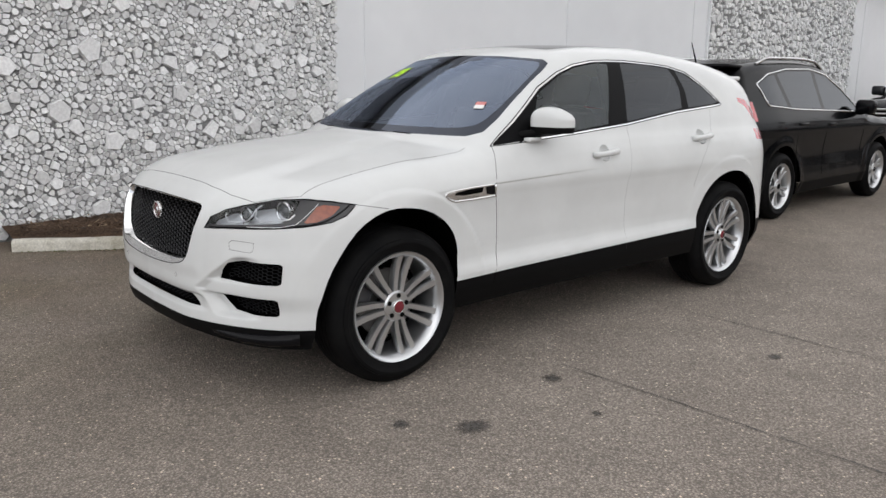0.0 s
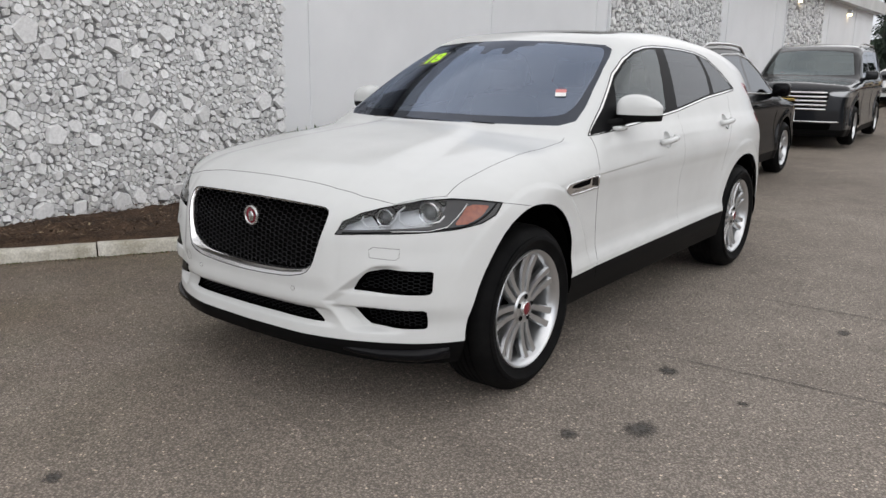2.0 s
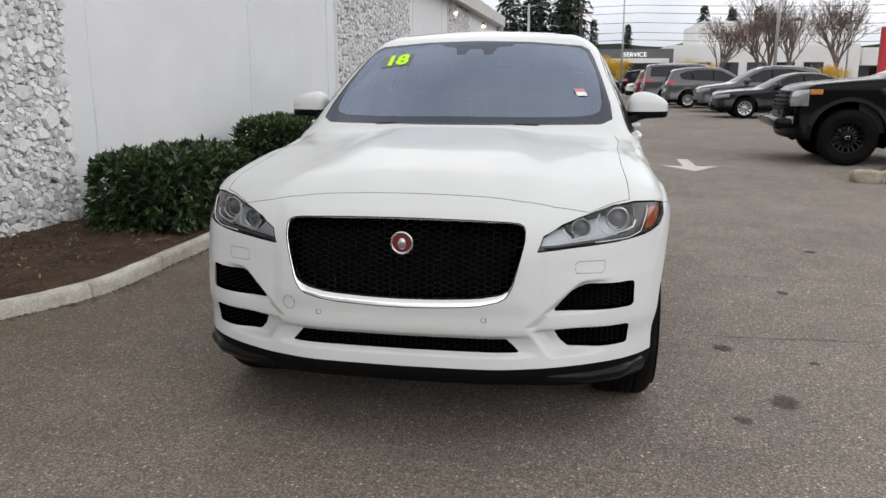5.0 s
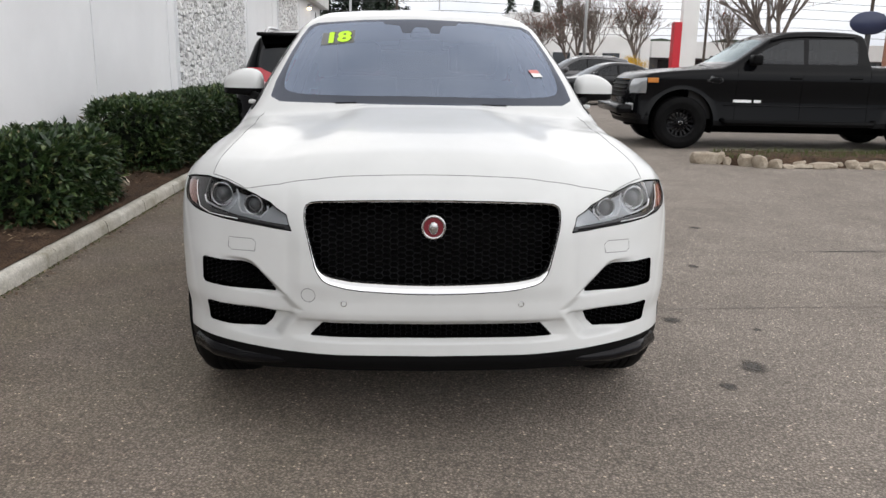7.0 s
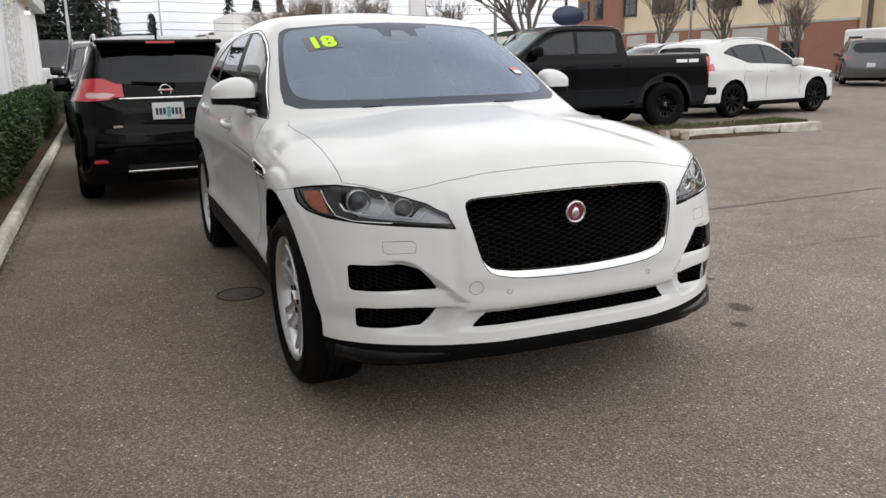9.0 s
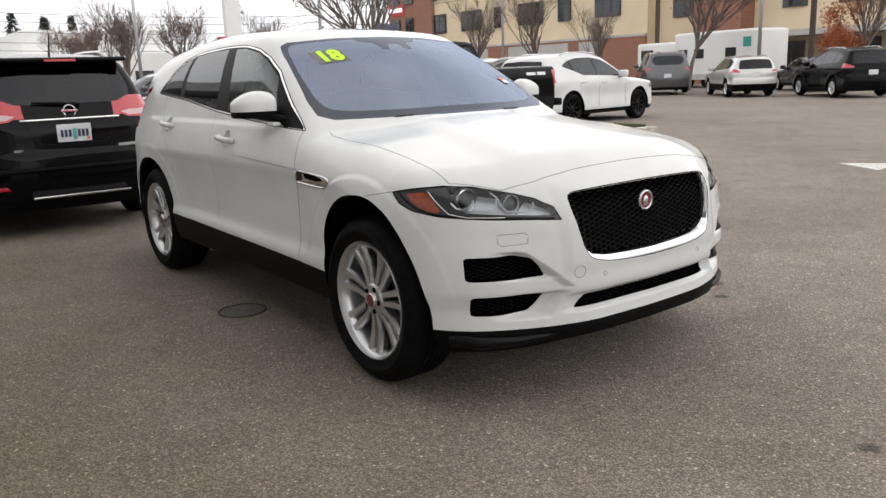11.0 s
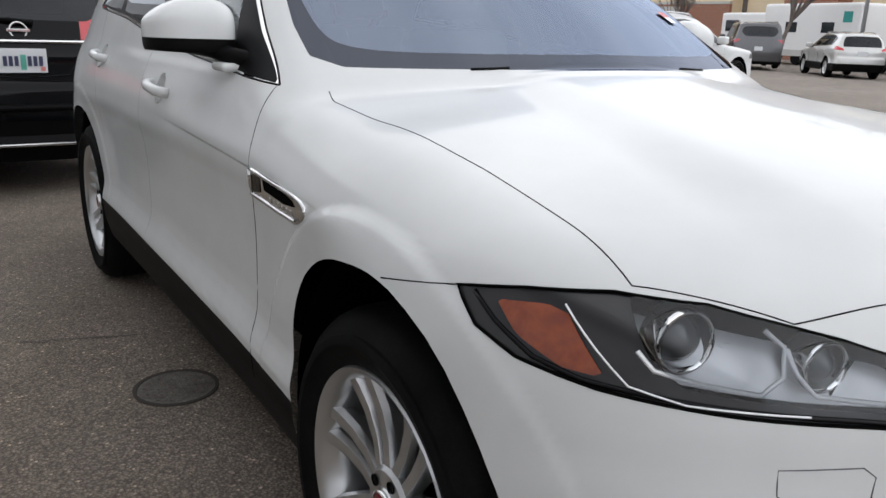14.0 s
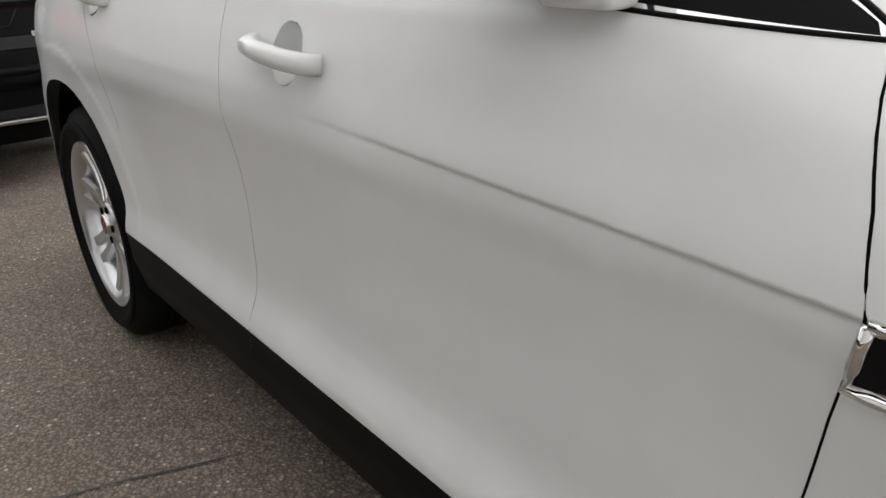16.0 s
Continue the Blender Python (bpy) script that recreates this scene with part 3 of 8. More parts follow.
HUB_F, HUB_R, HUB_Z = -1.437, 1.437, 0.372
ARCH_F = [(-1.12, 0.1), (-1.115, 0.44), (-1.095, 0.57), (-1.112, 0.665), (-1.165, 0.74), (-1.25, 0.797), (-1.34, 0.832), (-1.43, 0.848), (-1.51, 0.852), (-1.59, 0.838), (-1.685, 0.786), (-1.76, 0.698), (-1.825, 0.59), (-1.868, 0.46), (-1.885, 0.355), (-1.89, 0.1)]
S.cut("arch", xz(rounded(ARCH_F, 1), 0.6))
S.cut("arch", lambda x, y, z: np.where(y > 0.6, np.hypot(x - HUB_R, (z - 0.390)) - 0.436, 1.0))
DLO = [(-0.80, 1.085), (-0.60, 1.205), (-0.33, 1.379), (-0.14, 1.464), (0.0, 1.507), (0.19, 1.534), (0.33, 1.54), (0.50, 1.541), (0.777, 1.529), (0.951, 1.515), (1.116, 1.481), (1.263, 1.401),
       (1.36, 1.33), (1.435, 1.272), (1.41, 1.262), (1.174, 1.243), (0.871, 1.220), (0.342, 1.160), (-0.139, 1.124), (-0.424, 1.108)]
S.cut("chrome_window_line", xz(DLO))


def inset(points, d):
    """The outline moved inwards by d."""
    p = np.array(points, float)
    n = len(p)
    area = sum(p[i][0] * p[(i + 1) % n][1] - p[(i + 1) % n][0] * p[i][1] for i in range(n))
    out = []
    for i in range(n):
        a, b = p[i] - p[i - 1], p[(i + 1) % n] - p[i]
        m = a / np.linalg.norm(a) + b / np.linalg.norm(b)
        m = m / max(np.linalg.norm(m), 1e-6)
        out.append(tuple(p[i] + d * np.array([-m[1], m[0]]) * (1 if area > 0 else -1)))
    return out


S.cut("pillar_black", xz(inset(DLO, 0.0095)), ("chrome_window_line",))
S.cut("front_window", xz([(-0.52, 1.128), (-0.36, 1.34), (-0.14, 1.444), (0.0, 1.487), (0.19, 1.514), (0.325, 1.518), (0.235, 1.33), (0.160, 1.172), (-0.139, 1.142)]), ("pillar_black",))
S.cut("rear_window", xz([(0.45, 1.522), (0.70, 1.516), (0.94, 1.498), (0.975, 1.44), (0.985, 1.36), (0.955, 1.250), (0.62, 1.211), (0.345, 1.180), (0.40, 1.35)]), ("pillar_black",))
S.cut("quarter_window", xz([(1.005, 1.488), (1.10, 1.463), (1.245, 1.39), (1.34, 1.32), (1.385, 1.279), (1.174, 1.262), (1.03, 1.252), (1.045, 1.36), (1.02, 1.44)]), ("pillar_black",))
WS = [(-0.2, 1.132), (0.0, 1.132), (0.35, 1.130), (0.6, 1.128), (0.70, 1.128), (0.755, 1.150), (0.745, 1.22), (0.70, 1.35), (0.655, 1.46), (0.625, 1.512), (0.58, 1.533), (0.3, 1.553), (0.0, 1.560), (-0.2, 1.560)]
S.cut("windscreen_border", yz(WS, 0.3))
S.cut("windscreen", yz(rounded([(-0.2, 1.168), (0.0, 1.168), (0.35, 1.164), (0.60, 1.164), (0.69, 1.18), (0.70, 1.24), (0.68, 1.34), (0.635, 1.455), (0.60, 1.505), (0.56, 1.522), (0.3, 1.540), (0.0, 1.548), (-0.2, 1.548)], 2, 0.22), 0.3), ("windscreen_border",))
S.cut("sensor_patch", yz([(-0.2, 1.56), (-0.2, 1.512), (0.035, 1.512), (0.055, 1.478), (0.10, 1.478), (0.115, 1.520), (0.20, 1.528), (0.225, 1.56)], 0.3), ("windscreen",))
S.cut("roof_glass", xy(rounded([(0.02, -0.1), (0.02, 0.50), (1.45, 0.50), (1.45, -0.1)], 2, 0.08), 1.3))
S.cut("rear_glass", lambda x, y, z: np.where((x > 1.9), outline([(-0.1, 1.16), (0.66, 1.16), (0.58, 1.42), (-0.1, 1.44)])(y, z), 1.0))
GRILLE = rounded([(-0.2, 0.877), (0.0, 0.877), (0.25, 0.873), (0.405, 0.866), (0.434, 0.851), (0.434, 0.80), (0.413, 0.715), (0.394, 0.640), (0.365, 0.602), (0.27, 0.580), (0.12, 0.571), (0.0, 0.569), (-0.2, 0.569)], 1, 0.2)
S.cut("grille_frame", yz(GRILLE))
MESH = rounded([(-0.2, 0.868), (0.0, 0.868), (0.25, 0.864), (0.397, 0.859), (0.428, 0.847), (0.428, 0.80), (0.408, 0.72), (0.388, 0.648), (0.357, 0.623), (0.27, 0.608), (0.12, 0.600), (0.0, 0.598), (-0.2, 0.598)], 1, 0.2)
S.cut("grille_hole", yz(MESH), ("grille_frame",))
LAMP = [(-2.178, 0.768), (-2.152, 0.818), (-2.108, 0.852), (-2.06, 0.871), (-2.01, 0.886), (-1.95, 0.902), (-1.87, 0.908), (-1.78, 0.898), (-1.685, 0.881), (-1.735, 0.838), (-1.80, 0.812), (-1.90, 0.795), (-2.03, 0.783), (-2.12, 0.776)]
S.cut("headlight", xz(LAMP, 0.4))
S.cut("amber", xz([(-1.752, 0.877), (-1.815, 0.884), (-1.842, 0.877), (-1.905, 0.810), (-1.857, 0.813), (-1.794, 0.840)], 0.4), ("headlight",))
S.cut("lamp_bezel", xz([(-1.66, 0.86), (-1.70, 0.93), (-1.868, 0.93), (-1.935, 0.842), (-1.975, 0.810), (-2.20, 0.782), (-2.20, 0.74), (-1.80, 0.76)], 0.4), ("headlight",))
UP = rounded([(0.822, 0.638), (0.66, 0.641), (0.602, 0.628), (0.566, 0.590), (0.535, 0.549), (0.64, 0.546), (0.822, 0.545)], 1, 0.07)
LO = rounded([(0.808, 0.482), (0.62, 0.484), (0.538, 0.478), (0.562, 0.432), (0.590, 0.406), (0.70, 0.402), (0.802, 0.404)], 1, 0.07)
S.cut("upper_intake", yz(UP))
S.cut("lower_intake", yz(LO))
S.cut("centre_intake", yz([(-0.2, 0.455), (0.375, 0.455), (0.425, 0.401), (-0.2, 0.403)]))
S.cut("front_lip", lambda x, y, z: np.where(x < -1.5, z - 0.345, 1.0))
S.cut("cut_away", lambda x, y, z: np.where(x < -1.75, z - (0.285 - 0.035 * step(0.35, 0.75, y)), 1.0), ("front_lip",))
S.cut("sill", lambda x, y, z: np.where((x > -1.3) & (x < 1.2) & (y > 0.5), z - (0.453 + 0.012 * (x + 0.9)), 1.0))
S.cut("sill_underside", lambda x, y, z: np.where((x > -1.3) & (x < 1.2), z - 0.305, 1.0), ("sill",))
S.cut("rear_lip", lambda x, y, z: np.where(x > 1.5, z - 0.44, 1.0))
HOOD = [(-2.098, -0.2), (-2.098, 0.0), (-2.095, 0.2), (-2.088, 0.4), (-2.070, 0.53), (-2.02, 0.655), (-1.97, 0.705), (-1.88, 0.795), (-1.74, 0.789), (-1.52, 0.775), (-1.21, 0.768), (-0.96, 0.780), (-0.90, 0.765), (-0.875, 0.735), (-0.92, 0.62), (-1.02, 0.35), (-1.055, 0.0), (-1.055, -0.2)]
S.cut("bonnet", xy(HOOD))
S.cut("front_bumper", xz([(-2.7, 0.1), (-2.7, 1.02), (-2.0, 0.95), (-1.69, 0.881), (-1.60, 0.862), (-1.50, 0.832), (-1.50, 0.1)], -1.0), keep=lambda q: q.calc_center_median().x < -1.5)
S.cut("handle_hollow", lambda x, y, z: np.where(y > 0.5, np.minimum(np.hypot(x - 0.055, z - 1.012), np.hypot(x - 1.08, z - 1.066)) - 0.047, 1.0))
S.cut("front_door", xz([(-0.79, 1.12), (-0.802, 1.05), (-0.826, 0.98), (-0.842, 0.91), (-0.822, 0.81), (-0.808, 0.72), (-0.806, 0.60), (-0.815, 0.53), (-0.835, 0.46), (-0.85, 0.2), (0.27, 0.2), (0.268, 0.8), (0.31, 1.05), (0.335, 1.17), (-0.14, 1.13), (-0.42, 1.112), (-0.78, 1.092)], 0.5))
S.cut("rear_door", xz([(0.27, 0.2), (0.268, 0.8), (0.31, 1.05), (0.335, 1.17), (0.87, 1.225), (1.17, 1.25), (1.28, 1.255), (1.22, 1.1), (1.05, 0.92), (0.96, 0.70), (0.93, 0.5), (0.93, 0.2)], 0.5))
S.cut("tail_lamp", lambda x, y, z: np.where((x > 1.7), outline([(2.06, 1.12), (2.30, 1.02), (2.5, 0.99), (2.5, 1.06), (2.25, 1.16), (2.1, 1.19)])(x, z), 1.0))

S.cut("tail_lamp", xz([(1.69, 1.315), (1.83, 1.297), (1.95, 1.20), (2.2, 1.16), (2.2, 1.125), (1.90, 1.160), (1.80, 1.250), (1.70, 1.282)], 0.4))
S.cut("tail_lamp", xz([(1.84, 1.095), (2.2, 1.08), (2.2, 1.0), (1.845, 1.02)], 0.4))
shell = {}
for name, key, material, label in (
    ("body", "body", M_WHITE, "glossy white painted wings, roof and tail"), ("bonnet", "bonnet", M_WHITE, "sculpted white bonnet with two ridges"),
    ("front_bumper", "front_bumper", M_WHITE, "white front bumper with dark intakes"), ("windscreen", "windscreen", M_WINDSCREEN, "curved windscreen that mirrors the sky"),
    ("windscreen_border", "windscreen_border", M_SCREENEDGE, "black border of the windscreen"), ("sensor_patch", "sensor_patch", M_SCREENEDGE, "dark printed patch round the windscreen sensors"), ("roof_glass", "roof_glass", M_FRIT, "black panoramic roof glass"),
    ("rear_glass", "rear_glass", M_PRIVACY, "dark rear window"), ("front_lip", "front_lip", M_BLACK, "black plastic front lip"), ("rear_lip", "rear_lip", M_BLACK, "black plastic rear lip")):
    shell[name] = panel(S, name, key, material, suv, label)
for s in (1, -1):
    for name, key, material, label in (
        ("front_door", "front_door", M_WHITE, ""), ("rear_door", "rear_door", M_WHITE, ""), ("front_side_window", "front_window", M_GLASS, "lightly tinted side window"),
        ("rear_side_window", "rear_window", M_PRIVACY, "dark privacy glass"), ("quarter_window", "quarter_window", M_PRIVACY, "dark privacy glass"),
        ("window_surround", "pillar_black", M_PILLAR, "black window pillars"), ("window_trim", "chrome_window_line", M_CHROME, "thin chrome window trim"),
        ("sill", "sill", M_BLACK, "black plastic sill"), ("tail_lamp", "tail_lamp", M_REDLENS, "red tail lamp")):
        shell[name, s] = panel(S, name, key, material, suv, label, side=s)
    # headlight: clear cover, dark bowl behind it, two projectors and an amber marker
    lamp = panel(S, "headlight", "headlight", M_LENS, suv, "clear headlight with two projectors and amber marker", side=s)
    panel(S, "amber_marker", "amber", M_AMBER, lamp, "amber side marker", side=s)
    panel(S, "lamp_bezel", "lamp_bezel", M_BEZEL, lamp, "dark shelf and bezel inside the lamp", offset=-0.004, side=s)
    panel(S, "lamp_bowl", "headlight", M_BOWL, lamp, "silver lamp bowl", offset=-0.055, side=s)
    for px, py, pz, r in ((-1.935, 0.752, 0.851, 0.034), (-2.045, 0.622, 0.833, 0.027)):
        m = look((px, s * py, pz), (px - 1.0, s * (py + 0.25), pz + 0.02)) @ pose(0, 0, 0, 90)
        ring = part("projector", lathe_into(bmesh.new(), [(r * 1.36, 0.03), (r * 1.33, -0.004), (r * 1.18, -0.010), (r * 1.1, 0.0), (r, 0.012), (r * 0.98, 0.022)], 28, "y", m), M_CHROME, lamp, "chrome ring round a glass projector", smooth=True)
        part("projector_lens", lathe_into(bmesh.new(), [(r, 0.02), (r * 0.9, 0.006), (r * 0.6, -0.006), (r * 0.3, -0.012), (0.0, -0.014)], 28, "y", m), M_PROJECTOR, ring, smooth=True)
    seam(S, [(-2.072, 0.788), (-1.982, 0.792), (-1.928, 0.805), (-1.885, 0.842), (-1.834, 0.887)], "xz", lamp, "light_strip", 0.0014, M_SILVERLINE, (s,), sink=-0.0012)
    for line in ([(-1.923, 0.847), (-1.945, 0.827), (-1.989, 0.817), (-2.034, 0.810), (-2.042, 0.831), (-2.028, 0.863), (-2.005, 0.880)], [(-2.030, 0.862), (-2.049, 0.835), (-2.070, 0.811), (-2.116, 0.803), (-2.118, 0.828), (-2.110, 0.840)]):
        seam(S, line, "xz", lamp, "light_guide", 0.0032, M_SILVERLINE, (s,), sink=0.004)
    seam(S, [(-2.165, 0.776), (-2.10, 0.784), (-2.03, 0.790), (-1.95, 0.797), (-1.88, 0.803), (-1.82, 0.818), (-1.76, 0.850), (-1.715, 0.880)], "xz", lamp, "lamp_edge", 0.0035, M_GLOSSBLACK, (s,), sink=0.002)
    seam(S, LAMP + LAMP[:1], "xz", lamp, "lamp_gap", 0.0022, sides=(s,))
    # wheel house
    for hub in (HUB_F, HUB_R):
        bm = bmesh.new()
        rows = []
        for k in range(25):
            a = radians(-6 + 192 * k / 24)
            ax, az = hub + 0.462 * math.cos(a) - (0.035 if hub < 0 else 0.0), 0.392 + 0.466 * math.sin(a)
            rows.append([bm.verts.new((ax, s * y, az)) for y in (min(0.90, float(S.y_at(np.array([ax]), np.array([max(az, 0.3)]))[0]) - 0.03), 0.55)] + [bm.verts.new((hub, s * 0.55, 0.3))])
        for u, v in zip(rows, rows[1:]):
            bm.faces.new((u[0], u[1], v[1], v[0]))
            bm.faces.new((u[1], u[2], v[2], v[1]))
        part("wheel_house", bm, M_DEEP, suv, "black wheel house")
# panel gaps
seam(S, HOOD[1:13], "xy", suv, radius=0.0013)
seam(S, [(-0.79, 1.092), (-0.802, 1.05), (-0.826, 0.98), (-0.842, 0.91), (-0.822, 0.81), (-0.808, 0.72), (-0.806, 0.60), (-0.815, 0.53), (-0.835, 0.46), (-0.85, 0.40)], "xz", suv, radius=0.0016, sink=0.0006)
seam(S, [(0.335, 1.165), (0.31, 1.05), (0.268, 0.8), (0.27, 0.43)], "xz", suv, radius=0.0008, material=M_HOUSING)
seam(S, [(1.28, 1.252), (1.22, 1.1), (1.05, 0.92), (0.985, 0.75)], "xz", suv, radius=0.0009, material=M_HOUSING)
seam(S, [(-1.69, 0.881), (-1.62, 0.869), (-1.56, 0.858), (-1.54, 0.854)], "xz", suv, radius=0.0013)
seam(S, DLO + DLO[:1], "xz", suv, "window_seal", 0.003, M_BLACK)

proto = make_wheel("suv_wheel", 0.372, 0.250, 0.257, 7, True, M_ALLOY, M_RED, slim=True)
for hub in (HUB_F, HUB_R):
    place_wheel(proto, pose(hub, -0.806, HUB_Z, 0, 24, 0), suv)
    place_wheel(proto, pose(hub, 0.806, HUB_Z, 0, 40, 180), suv)
discard(proto)

# ---- the white car's details ----
def honeycomb(shell, inside, y0, y1, z0, z1, py, pz, depth, width, material, parent, name, label=""):
    """A mesh of flattened hexagons behind an opening, from the front."""
    bm = bmesh.new()
    h = width / 2
    lines = []
    a, b = py * 0.19, py * 0.31
    for i in range(int((y1 - y0) / (py / 2)) + 2):
        for j in range(int((z1 - z0) / pz) + 2):
            cy, cz = y0 + i * py / 2, z0 + (j + 0.5 * (i % 2)) * pz
            c = [(cy - a, cz + pz / 2), (cy + a, cz + pz / 2), (cy + b, cz), (cy + a, cz - pz / 2)]
            lines += list(zip(c, c[1:]))
    mid = np.array([((a[0] + b[0]) / 2, (a[1] + b[1]) / 2) for a, b in lines])
    keep = inside(np.abs(mid[:, 0]), mid[:, 1]) < -0.004
    lines = [l for l, k in zip(lines, keep) if k]
    ends = np.array([p for l in lines for p in l])
    xs = shell.x_at(ends[:, 0], ends[:, 1]) + depth
    for k, (a, b) in enumerate(lines):
        d = Vector((0, b[0] - a[0], b[1] - a[1])).normalized()
        n = Vector((0, -d.z, d.y)) * h
        v = [bm.verts.new((x + o, p[0] + s * n.y, p[1] + s * n.z)) for x, p in ((xs[2 * k], a), (xs[2 * k + 1], b)) for s, o in ((1, 0.006), (0, 0.0), (-1, 0.006))]
        bm.faces.new((v[0], v[1], v[4], v[3]))
        bm.faces.new((v[1], v[2], v[5], v[4]))
    return part(name, bm, material, parent, label)


M_MESH = mat("grille_mesh_black", (0.013, 0.013, 0.0145), 0.32, 0, 0.0, 0.35)
M_INTAKE = mat("intake_mesh_black", (0.006, 0.006, 0.007), 0.5, 0, 0.0, 0.15)
# chrome surround that slopes back from the rim of the opening to the mesh
bm = bmesh.new()
rims = []
for lift, hole in ((0.0, GRILLE), (0.002, None), (0.006, None), (0.056, MESH)):
    k = 0.3 if lift < 0.004 else 0.72
    src = hole or [(a + (c - a) * k, b + (d - b) * k) for (a, b), (c, d) in zip(GRILLE, MESH)]
    right = [q for q in src if q[0] > 0]
    loop = right + [(-a, b) for a, b in reversed(right)]
    ys, zs = np.array([q[0] for q in loop]), np.array([q[1] for q in loop])
    rims.append([bm.verts.new((x + lift, y, z)) for x, y, z in zip(S.x_at(ys, zs), ys, zs)])
for u, v in zip(rims, rims[1:]):
    for i in range(len(u)):
        j = (i + 1) % len(u)
        bm.faces.new((u[i], u[j], v[j], v[i]))
part("grille_surround", bm, M_CHROME, suv, "chrome surround that slopes into the grille", smooth=True)
g_right = [q for q in GRILLE if q[0] > 0]
seam(S, g_right + [(-a, b) for a, b in reversed(g_right)] + g_right[:1], "yz", suv, "grille_gap", 0.0018, sides=(1,))
# near-black backs behind the meshes hold the shade of the openings
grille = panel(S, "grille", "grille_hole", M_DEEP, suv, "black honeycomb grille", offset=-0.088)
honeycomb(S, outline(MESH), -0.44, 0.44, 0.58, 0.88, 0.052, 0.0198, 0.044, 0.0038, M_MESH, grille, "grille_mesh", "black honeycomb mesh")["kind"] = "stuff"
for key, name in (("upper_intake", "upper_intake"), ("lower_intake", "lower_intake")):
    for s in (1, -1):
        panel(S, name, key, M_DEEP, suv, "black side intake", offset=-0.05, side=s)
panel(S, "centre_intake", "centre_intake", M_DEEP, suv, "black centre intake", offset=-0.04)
honeycomb(S, outline([(-0.5, 0.455), (0.375, 0.455), (0.425, 0.401), (-0.5, 0.403)]), -0.44, 0.44, 0.39, 0.46, 0.040, 0.0155, 0.020, 0.004, M_INTAKE, suv, "intake_mesh", "black mesh of the centre intake")["kind"] = "stuff"
honeycomb(S, outline(UP), -0.84, 0.84, 0.53, 0.65, 0.040, 0.0155, 0.028, 0.004, M_INTAKE, suv, "intake_mesh", "black mesh of the upper intakes")["kind"] = "stuff"
honeycomb(S, outline(LO), -0.84, 0.84, 0.39, 0.49, 0.040, 0.0155, 0.028, 0.004, M_INTAKE, suv, "intake_mesh", "black mesh of the lower intakes")["kind"] = "stuff"
# near-black blocks added behind the openings to keep the nose dark inside
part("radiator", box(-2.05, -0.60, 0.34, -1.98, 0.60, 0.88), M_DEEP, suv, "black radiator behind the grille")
part("intake_duct", box(-2.13, -0.50, 0.34, -2.05, 0.50, 0.52), M_DEEP, suv, "black block added to keep the centre intake dark")
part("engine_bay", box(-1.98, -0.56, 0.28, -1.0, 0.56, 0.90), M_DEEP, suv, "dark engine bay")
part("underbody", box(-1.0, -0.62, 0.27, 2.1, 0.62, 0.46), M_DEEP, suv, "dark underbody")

# round badge: chrome ring, red field, raised plain face
bx = float(S.x_at(np.array([0.0]), np.array([0.785]))[0]) + 0.036
badge = part("badge", lathe_into(bmesh.new(), [(0.043, 0.012), (0.043, 0.000), (0.040, -0.004), (0.035, -0.004), (0.033, 0.001)], 36, "x", pose(bx, 0, 0.787)), M_DULLCHROME, suv, "round badge with a red field in a chrome ring", smooth=True)
part("badge_field", lathe_into(bmesh.new(), [(0.034, 0.001), (0.0, 0.0)], 36, "x", pose(bx, 0, 0.787)), M_RED, badge)
bm = bmesh.new()
bmesh.ops.create_icosphere(bm, subdivisions=2, radius=0.0215, matrix=pose(bx + 0.001, 0, 0.784) @ Matrix.Diagonal((0.30, 0.80, 1.1, 1)))
part("badge_face", bm, M_DULLCHROME, badge, "plain raised silver shape", smooth=True)

# sensors, towing cap, washer covers
for y in (-0.30, 0.30):
    x = float(S.x_at(np.array([y]), np.array([0.533]))[0])
    part("parking_sensor", lathe_into(bmesh.new(), [(0.0105, 0.004), (0.0105, -0.0012), (0.0085, -0.0016), (0.0075, 0.0005), (0.0, 0.0005)], 20, "x", pose(x, y, 0.533)), M_DULLCHROME, suv, "small round parking sensor")
ring = [(0.421 + 0.024 * math.cos(2 * math.pi * k / 28), 0.556 + 0.024 * math.sin(2 * math.pi * k / 28)) for k in range(29)]
seam(S, ring, "yz", suv, "towing_cap_gap", 0.0011, M_HOUSING, (1,), gap=0.01)
seam(S, [(0.612, 0.686), (0.70, 0.680), (0.712, 0.690), (0.71, 0.722), (0.62, 0.727), (0.606, 0.715), (0.612, 0.686)], "yz", suv, "washer_cover_gap", 0.0011, M_HOUSING, gap=0.02)

# lip under the bumper: two deflectors
for s in (1, -1):
    pts = [(-1.93, 0.85, 0.305), (-2.03, 0.77, 0.296), (-2.10, 0.66, 0.296), (-2.15, 0.55, 0.304), (-2.19, 0.42, 0.322)]
    part("air_deflector", tube([(x, s * y, z) for x, y, z in pts], 0.034, 10, taper=lambda t: 1.0 - 0.65 * t), M_GLOSSBLACK, suv, "black deflector under the bumper corner", smooth=True)

